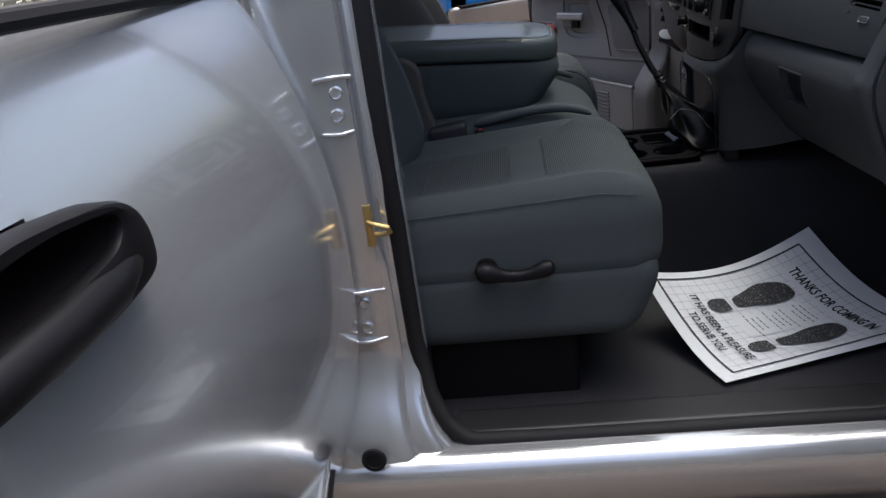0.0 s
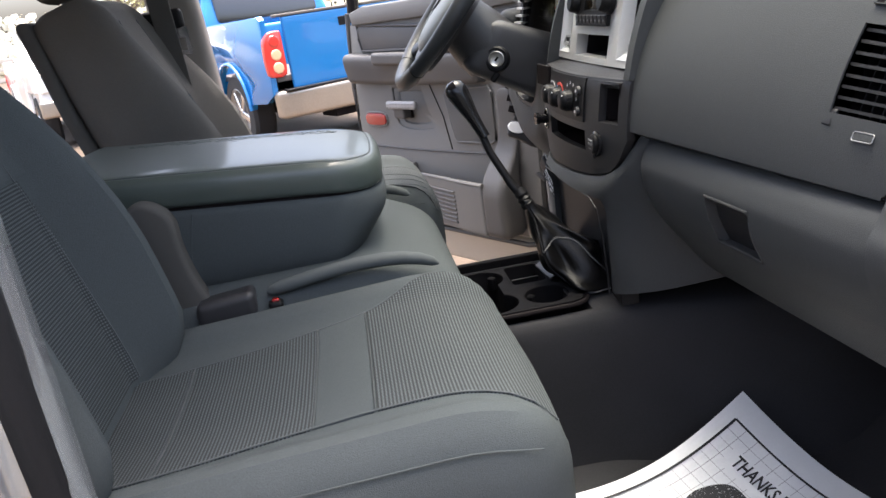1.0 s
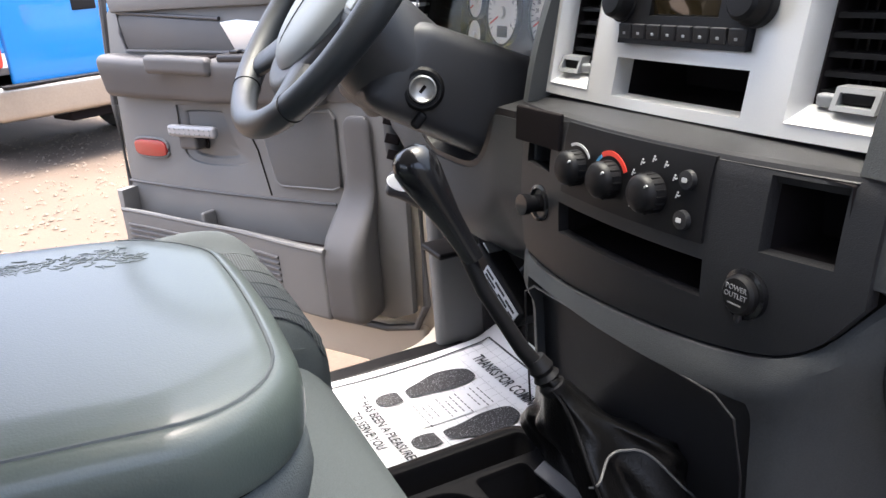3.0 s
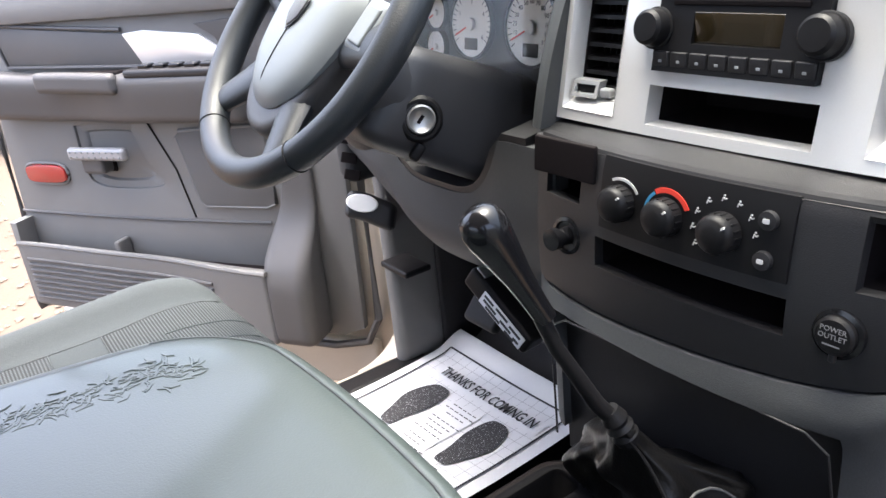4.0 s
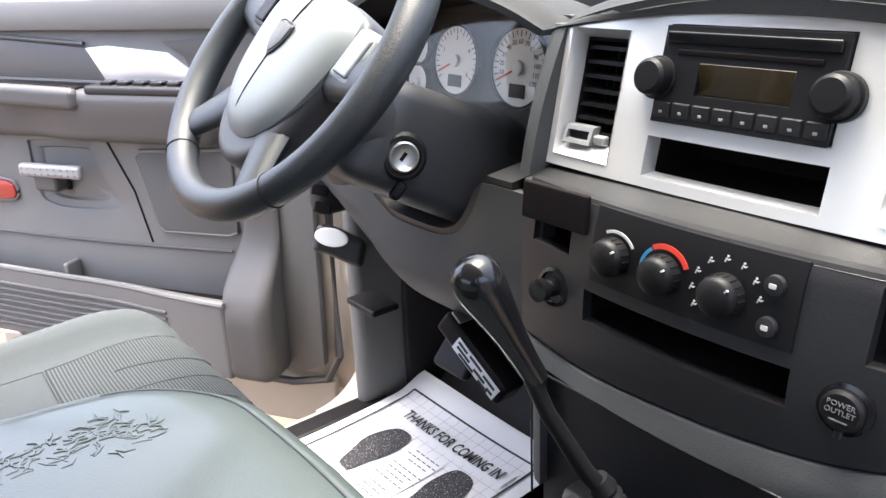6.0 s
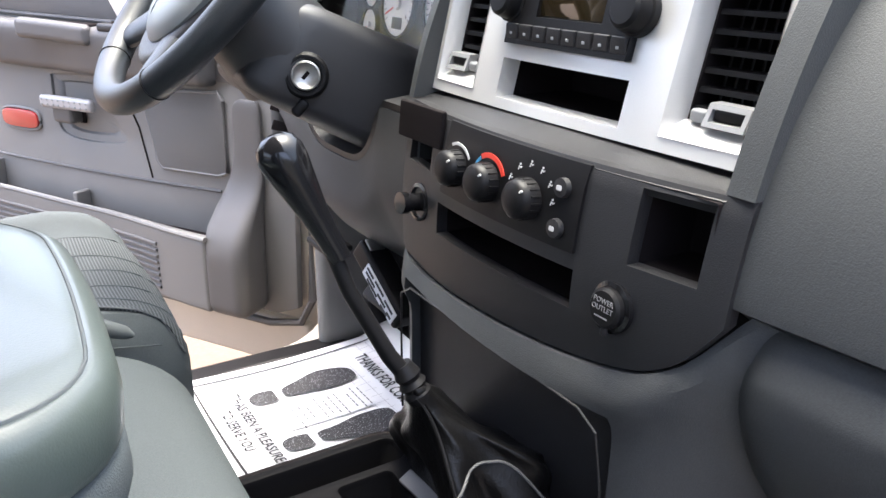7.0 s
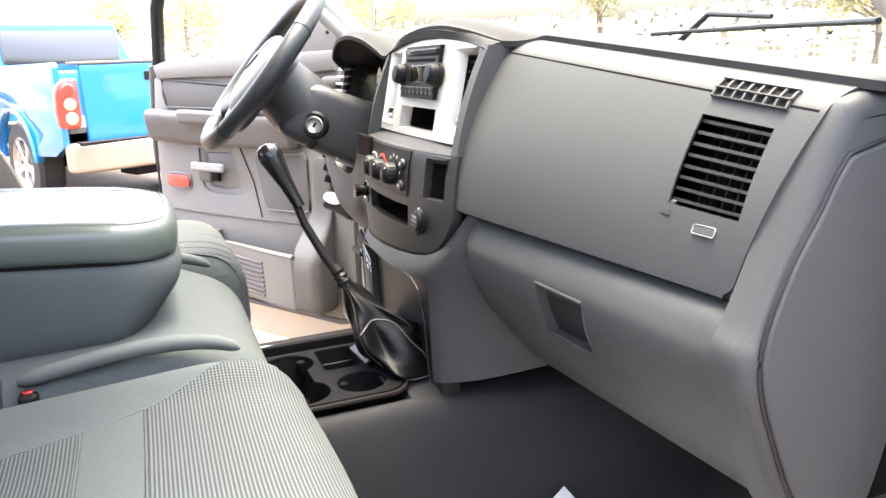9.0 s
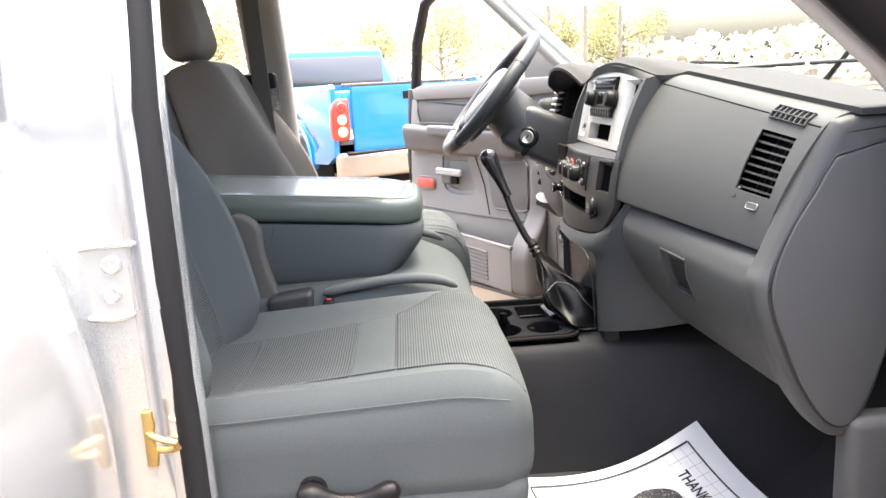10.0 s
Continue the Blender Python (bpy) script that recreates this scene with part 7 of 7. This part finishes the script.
WHITE = mat("white_paint", (0.78, 0.77, 0.74), 0.3, 0, 0.03, 300, coat=0.8)


def wheel_parts(parent, m, r=0.40, w=0.26):
    """A tyre and a five-spoke rim; m's z axis points outwards."""
    t = part("wheel", turned([(r * 0.62, -w), (r * 0.92, -w), (r, -w * 0.85), (r, -w * 0.15), (r * 0.93, 0.0), (r * 0.64, 0.008), (r * 0.62, -0.02)], m, 40, None, False), TYRE, parent, "worn black tyre on an alloy rim")
    part("rim", turned([(r * 0.64, 0.0), (r * 0.62, 0.006), (r * 0.585, -0.015), (r * 0.57, -0.07), (0.0, -0.08)], m, 40, None, False), STEEL, t)
    for k in range(5):
        mk = m @ pose(0, 0, 0, 0, 0, 72 * k + 18)
        part("spoke", rbox((0.03, -0.035, -0.05), (r * 0.60, 0.035, -0.005), 0.012, 3, lambda p: (p.x, p.y * (1 + 0.6 * (p.x / r)), p.z), m=mk), CHROME, t)
    part("hub_cap", turned([(0.06, -0.05), (0.055, -0.002), (0.0, 0.0)], m, 20), CHROME, t)
    return t


def pickup(name, at, heading, paint, label, lift=0.0, wr=0.40):
    """A parked pickup: local x to its right, y forward from the tailgate, z up."""
    mw = Matrix.Translation(at) @ Matrix.Rotation(radians(heading), 4, "Z")
    m = mw @ Matrix.Translation((0, 0, lift))
    t = thing(name, at, label, "pickup truck")
    W, L = 0.97, 5.7

    def side_outline():
        out = [(0.02, 0.62), (0.0, 0.80), (0.0, 1.36), (0.05, 1.40), (2.02, 1.40), (2.05, 1.38), (2.05, 0.55), (1.80, 0.52)]
        out += [(1.25 + 0.50 * math.cos(a), 0.44 + 0.50 * math.sin(a)) for a in [math.pi * i / 14 for i in range(15)]]
        out += [(0.70, 0.50), (0.25, 0.52)]
        return out

    for sx in (-1, 1):
        mm = m @ Matrix(((0, 0, sx, sx * (W - 0.06)), (1, 0, 0, 0), (0, 1, 0, 0), (0, 0, 0, 1)))
        part("bed_side", prism(side_outline(), mm, 0.06, bevel=0.015), paint, t, "glossy painted bed side")
        arch = [m @ Vector((sx * (W + 0.012), 1.25 + 0.515 * math.cos(a), 0.44 + 0.515 * math.sin(a))) for a in [math.pi * i / 20 for i in range(21)]]
        part("wheel_arch", tube(arch, 0.022, 8), paint, t)
        part("arch_liner", rbox((sx * (W - 0.34) - 0.02, 0.72, 0.50), (sx * (W - 0.34) + 0.02, 1.80, 1.0), 0.01, 2, m=m), DARK, t)
        glass = smooth_loop([(sx * x, z) for x, z in ((0.900, 0.790), (0.972, 0.812), (0.990, 0.92), (0.988, 1.08), (0.968, 1.185), (0.905, 1.240), (0.815, 1.246), (0.778, 1.225), (0.774, 1.04), (0.780, 0.84), (0.815, 0.797))], 5)
        lamp = part("tail_lamp", prism([(p.x, p.y) for p in (glass if sx > 0 else list(reversed(glass)))], m @ Matrix(((1, 0, 0, 0), (0, 0, -1, 0.03), (0, 1, 0, 0), (0, 0, 0, 1))), 0.066, None, 0.022, 4), LAMP_RED, t, "tall curved red tail lamp with pale round lenses")
        for z, r in ((1.150, 0.062), (1.015, 0.058), (0.885, 0.060)):
            part("lens", turned([(r, 0), (r * 0.8, 0.012), (0, 0.016)], m @ frame_at((sx * (W - 0.10), -0.034, z), (1, 0, 0), (0, -1, 0)), 20), LAMP_CLEAR if z < 1.1 else LAMP_RED, lamp)
        wheel_parts(t, mw @ frame_at((sx * (W - 0.03), 1.25, wr), (0, 1, 0), (sx, 0, 0)), wr)
        wheel_parts(t, mw @ frame_at((sx * (W - 0.03), 4.85, wr), (0, 1, 0), (sx, 0, 0)), wr)
        part("front_side", rbox((sx * (W - 0.03) - 0.03, 2.07, 0.52), (sx * (W - 0.03) + 0.03, 4.36, 1.30), 0.02, 4, m=m), paint, t)
        part("fender", rbox((sx * (W - 0.05) - 0.05, 4.34, 0.86), (sx * (W - 0.05) + 0.05, 5.55, 1.28), 0.03, 4, m=m), paint, t)
    part("tailgate", rbox((-W + 0.235, -0.02, 0.64), (W - 0.235, 0.04, 1.375), 0.02, 8, m=m), paint, t, "painted tailgate with a recessed handle")
    part("tailgate_handle", rbox((-0.11, -0.028, 1.20), (0.11, -0.012, 1.29), 0.008, 3, m=m), BLACK, t)
    part("tailgate_cap", rbox((-W + 0.15, -0.03, 1.372), (W - 0.15, 0.05, 1.400), 0.010, 4, m=m), GREYBED, t)
    part("bed_floor", rbox((-W + 0.08, 0.02, 0.74), (W - 0.08, 2.04, 0.80), 0.01, 2, m=m), GREYBED, t)
    part("bumper", rbox((-W + 0.02, -0.17, 0.37), (W - 0.02, -0.01, 0.655), 0.04, 8, lambda p: (p.x, p.y + 0.10 * abs(p.x / W) ** 4, p.z), m=m), BUMPER, t, "dull chrome step bumper")
    part("bumper_step", rbox((-W + 0.10, -0.165, 0.650), (W - 0.10, -0.02, 0.665), 0.004, 3, m=m), RUBBER, t)
    part("hitch", rbox((-0.35, -0.06, 0.28), (0.35, 0.30, 0.40), 0.02, 3, m=m), DARK, t)
    part("axle", tube([m @ Vector((-0.8, 1.25, 0.40)), m @ Vector((0.8, 1.25, 0.40))], 0.09, 10), DARK, t)
    part("exhaust", tube([m @ Vector((0.55, 0.0, 0.40)), m @ Vector((0.5, 1.2, 0.45))], 0.035, 10), STEEL, t)
    part("frame_rail", rbox((-0.55, 0.1, 0.50), (0.55, 5.0, 0.62), 0.02, 2, m=m), DARK, t)
    part("cab", rbox((-W + 0.03, 2.10, 0.55), (W - 0.03, 4.30, 1.34), 0.05, 4, m=m), paint, t)
    part("cab_top", rbox((-W + 0.08, 2.15, 1.30), (W - 0.08, 4.05, 1.93), 0.10, 8, lambda p: (p.x * (1 - 0.17 * smoothstep(1.3, 1.9, p.z)), p.y + 0.10 * smoothstep(1.3, 1.9, p.z) - 0.50 * smoothstep(1.35, 1.9, p.z) * smoothstep(3.2, 4.05, p.y), p.z), m=m), paint, t)
    part("rear_window", prism(roundrect(1.35, 0.38, 0.06), m @ frame_at((0, 2.195, 1.60), (1, 0, 0), (0, -1, 0.17)), 0.03, bevel=0.004), WINDOW, t, "dark rear window")
    for sx in (-1, 1):
        part("side_window", prism([(2.5, 1.36), (3.9, 1.36), (3.55, 1.80), (2.5, 1.82)] if sx > 0 else [(2.5, 1.36), (2.5, 1.82), (3.55, 1.80), (3.9, 1.36)], m @ Matrix(((0, 0, sx, sx * 0.80), (1, 0, 0, 0), (0, 1, 0, 0), (0, 0, 0, 1))), 0.07), WINDOW, t)
    part("front_end", rbox((-W + 0.06, 4.25, 0.55), (W - 0.06, L - 0.1, 1.22), 0.06, 5, m=m), paint, t)
    part("windshield", prism(roundrect(1.40, 0.62, 0.06), m @ frame_at((0, 3.98, 1.58), (1, 0, 0), (0, 0.80, 0.62)), 0.02), WINDOW, t)
    part("grille", rbox((-0.55, L - 0.12, 0.80), (0.55, L - 0.03, 1.15), 0.03, 4, m=m), BLACK, t)
    part("front_bumper", rbox((-W + 0.02, L - 0.12, 0.48), (W - 0.02, L + 0.05, 0.74), 0.04, 5, m=m), BUMPER, t)
    for sx in (-1, 1):
        part("headlamp", rbox((sx * 0.74 - 0.14, L - 0.13, 0.86), (sx * 0.74 + 0.14, L - 0.02, 1.14), 0.03, 4, m=m), DIAL, t)
    return t


pickup("blue_pickup", (-0.314, 7.085, 0.03), 26, BLUE, "bright blue parked pickup truck seen from behind", 0.064, 0.45)
pickup("white_pickup", (-6.6, 16.5, 0.06), 205, WHITE, "white parked pickup with a grey grille and bumper")
pickup("white_pickup", (10.5, -1.6, 0.02), 250, WHITE, "white parked pickup seen through the windscreen")
pickup("silver_pickup", (11.5, 2.6, 0.05), 262, SILVER, "silver parked pickup seen through the windscreen")

# fence of pale rails on posts
FENCE = mat("weathered_pale_fence", (0.50, 0.46, 0.40), 0.8, 0, 0.2, 30)
POSTM = mat("weathered_post", (0.30, 0.26, 0.21), 0.85, 0, 0.3, 20)
fence = thing("fence", (4, 30, 0.7), "pale rail fence on weathered posts behind the lot", "fence")
for i in range(21):
    x = -24 + 3.2 * i
    z = ground_z(x, 31)
    part("post", rbox((x - 0.09, 30.9, z - 0.1), (x + 0.09, 31.1, z + 1.55), 0.02, 1), POSTM, fence)
for zz in (0.35, 0.75, 1.15, 1.45):
    part("rail", rbox((-25, 30.86, 0.124 + zz - 0.07), (41, 30.90, 0.124 + zz + 0.07), 0.01, 1), FENCE, fence)
for i in range(4):
    x = 5.0 + 2.1 * i
    pl = thing("utility_pole", (x, 36 + i, 0.15), "thin weathered timber pole behind the fence", "pole", "poles")
    part("shaft", tube([(x, 36 + i, 0.1), (x + 0.1, 36 + i, 5.0)], [0.13, 0.09], 8), POSTM, pl)

# far belt of woods round the lot; haze is painted into the pale leaf colour
rw = random.Random(21)
bm = bmesh.new()
for _ in range(40000):
    ang, rad = rw.uniform(0, 2 * math.pi), rw.uniform(62, 84)
    c = Vector((rad * math.cos(ang), rad * math.sin(ang), 0))
    top = 4.2 + 1.3 * noise.noise(Vector((c.x * 0.09, c.y * 0.09, 3))) + 0.9 * noise.noise(Vector((c.x * 0.4, c.y * 0.4, 5)))
    c.z = rw.uniform(0.0, max(1.0, top)) + 0.2
    n = Vector((rw.gauss(0, 1), rw.gauss(0, 1), rw.gauss(0.3, 0.7))).normalized()
    s = n.orthogonal().normalized()
    q = n.cross(s)
    r = rw.uniform(0.26, 0.52)
    bm.faces.new([bm.verts.new(c + r * (s * math.cos(b) * rw.uniform(0.7, 1.1) + 0.7 * q * math.sin(b))) for b in (0, 1.05, 2.1, 3.15, 4.2, 5.25)])
FARLEAF = mat("far_leaves_with_painted_haze", (0.60, 0.59, 0.50), 0.9, 0, 0.4, 0.6, blotch=0.3, blotch_scale=0.1)
tagged(part("far_woods", bm, FARLEAF, None, "", False), "low belt of woods beyond the lot with painted pale haze", "woods", "", "stuff")

# trees: limbs and many leaf clumps; bark and leaf colours lightened to paint in glare
BARK = mat("bark_with_painted_glare", (0.24, 0.20, 0.16), 0.9, 0, 0.4, 20, 0.8, 30)
LEAF = mat("leaves_with_painted_glare", (0.50, 0.49, 0.27), 0.7, 0, 0.5, 3, blotch=0.3, blotch_scale=0.6)


def tree(x, y, h, seed, spread):
    rg = random.Random(seed)
    z0 = ground_z(x, y)
    t = thing("tree", (x, y, z0), "leafy yellow-green tree beyond the fence", "tree", "trees")
    bm = bmesh.new()
    tips = []
    tube([(x, y, z0 - 0.1), (x + 0.1, y, z0 + h * 0.25), (x - 0.05, y + 0.1, z0 + h * 0.5), (x, y, z0 + h * 0.8)], [h * 0.035, h * 0.028, h * 0.02, h * 0.008], 8, bm)
    for k in range(9):
        a, zz = rg.uniform(0, 6.28), rg.uniform(0.28, 0.7)
        st_ = Vector((x, y, z0 + h * zz))
        en = st_ + Vector((math.cos(a) * spread * rg.uniform(0.4, 0.8), math.sin(a) * spread * rg.uniform(0.4, 0.8), h * rg.uniform(0.05, 0.25)))
        tube([st_, st_.lerp(en, 0.5) + Vector((0, 0, 0.1)), en], [h * 0.014, h * 0.010, h * 0.004], 6, bm)
        tips.append(en)
    part("trunk", bm, BARK, t, "grey-brown trunk and limbs")
    bm = bmesh.new()
    for _ in range(3600):
        c = rg.choice(tips) + Vector((rg.gauss(0, spread * 0.20), rg.gauss(0, spread * 0.20), rg.gauss(0.1 * h, h * 0.10)))
        r = rg.uniform(0.06, 0.15)
        n = Vector((rg.gauss(0, 1), rg.gauss(0, 1), rg.gauss(0.4, 1))).normalized()
        s = n.orthogonal().normalized()
        q = n.cross(s)
        vs = [bm.verts.new(c + r * (s * math.cos(b) + 0.6 * q * math.sin(b)) + n * 0.05 * math.cos(2 * b)) for b in (0, 1.2, 2.4, 3.6, 4.8)]
        bm.faces.new(vs)
    part("crown", bm, LEAF, t, "yellow-green leaves with painted glare", False)


for x, y, h, sd, sp in ((-3.0, 46, 5.2, 1, 2.6), (2.5, 50, 6, 2, 2.8), (9.5, 52, 5.2, 3, 2.6), (16, 54, 6, 4, 2.8), (-12, 45, 8, 5, 3.2), (26, 40, 8, 6, 3.0), (30, 24, 6, 7, 2.8), (40, 6, 5, 8, 3.2), (-20, 40, 8, 10, 3.0)):
    tree(x, y, h, sd, sp)

# embossed branching pattern sewn into the armrest lid
rg2 = random.Random(11)
bm = bmesh.new()
for k in range(430):
    x = rg2.uniform(-0.84, -0.478)
    w = 0.026 * (0.6 + 0.4 * math.sin(11 * x) ** 2)
    y = 0.088 + rg2.gauss(0, 0.5) * w
    a = radians(rg2.choice((-35, 10, 55, 145, 190, 235)) + rg2.uniform(-14, 14))
    pts = []
    for i in range(3):
        q = lidf((x, y, 1.1977))
        pts.append((q[0], y, q[2]))
        x += 0.0058 * math.cos(a)
        y += 0.0058 * math.sin(a)
        a += radians(rg2.choice((-48, -20, 20, 48)))
    if max(p[1] for p in pts) < 0.136 and min(p[1] for p in pts) > 0.034:
        tube(pts, [0.0007, 0.0009, 0.0005], 8, bm, False, 0.5)
part("embossed_pattern", bm, VINYL, lid, "raised stitched branching pattern")
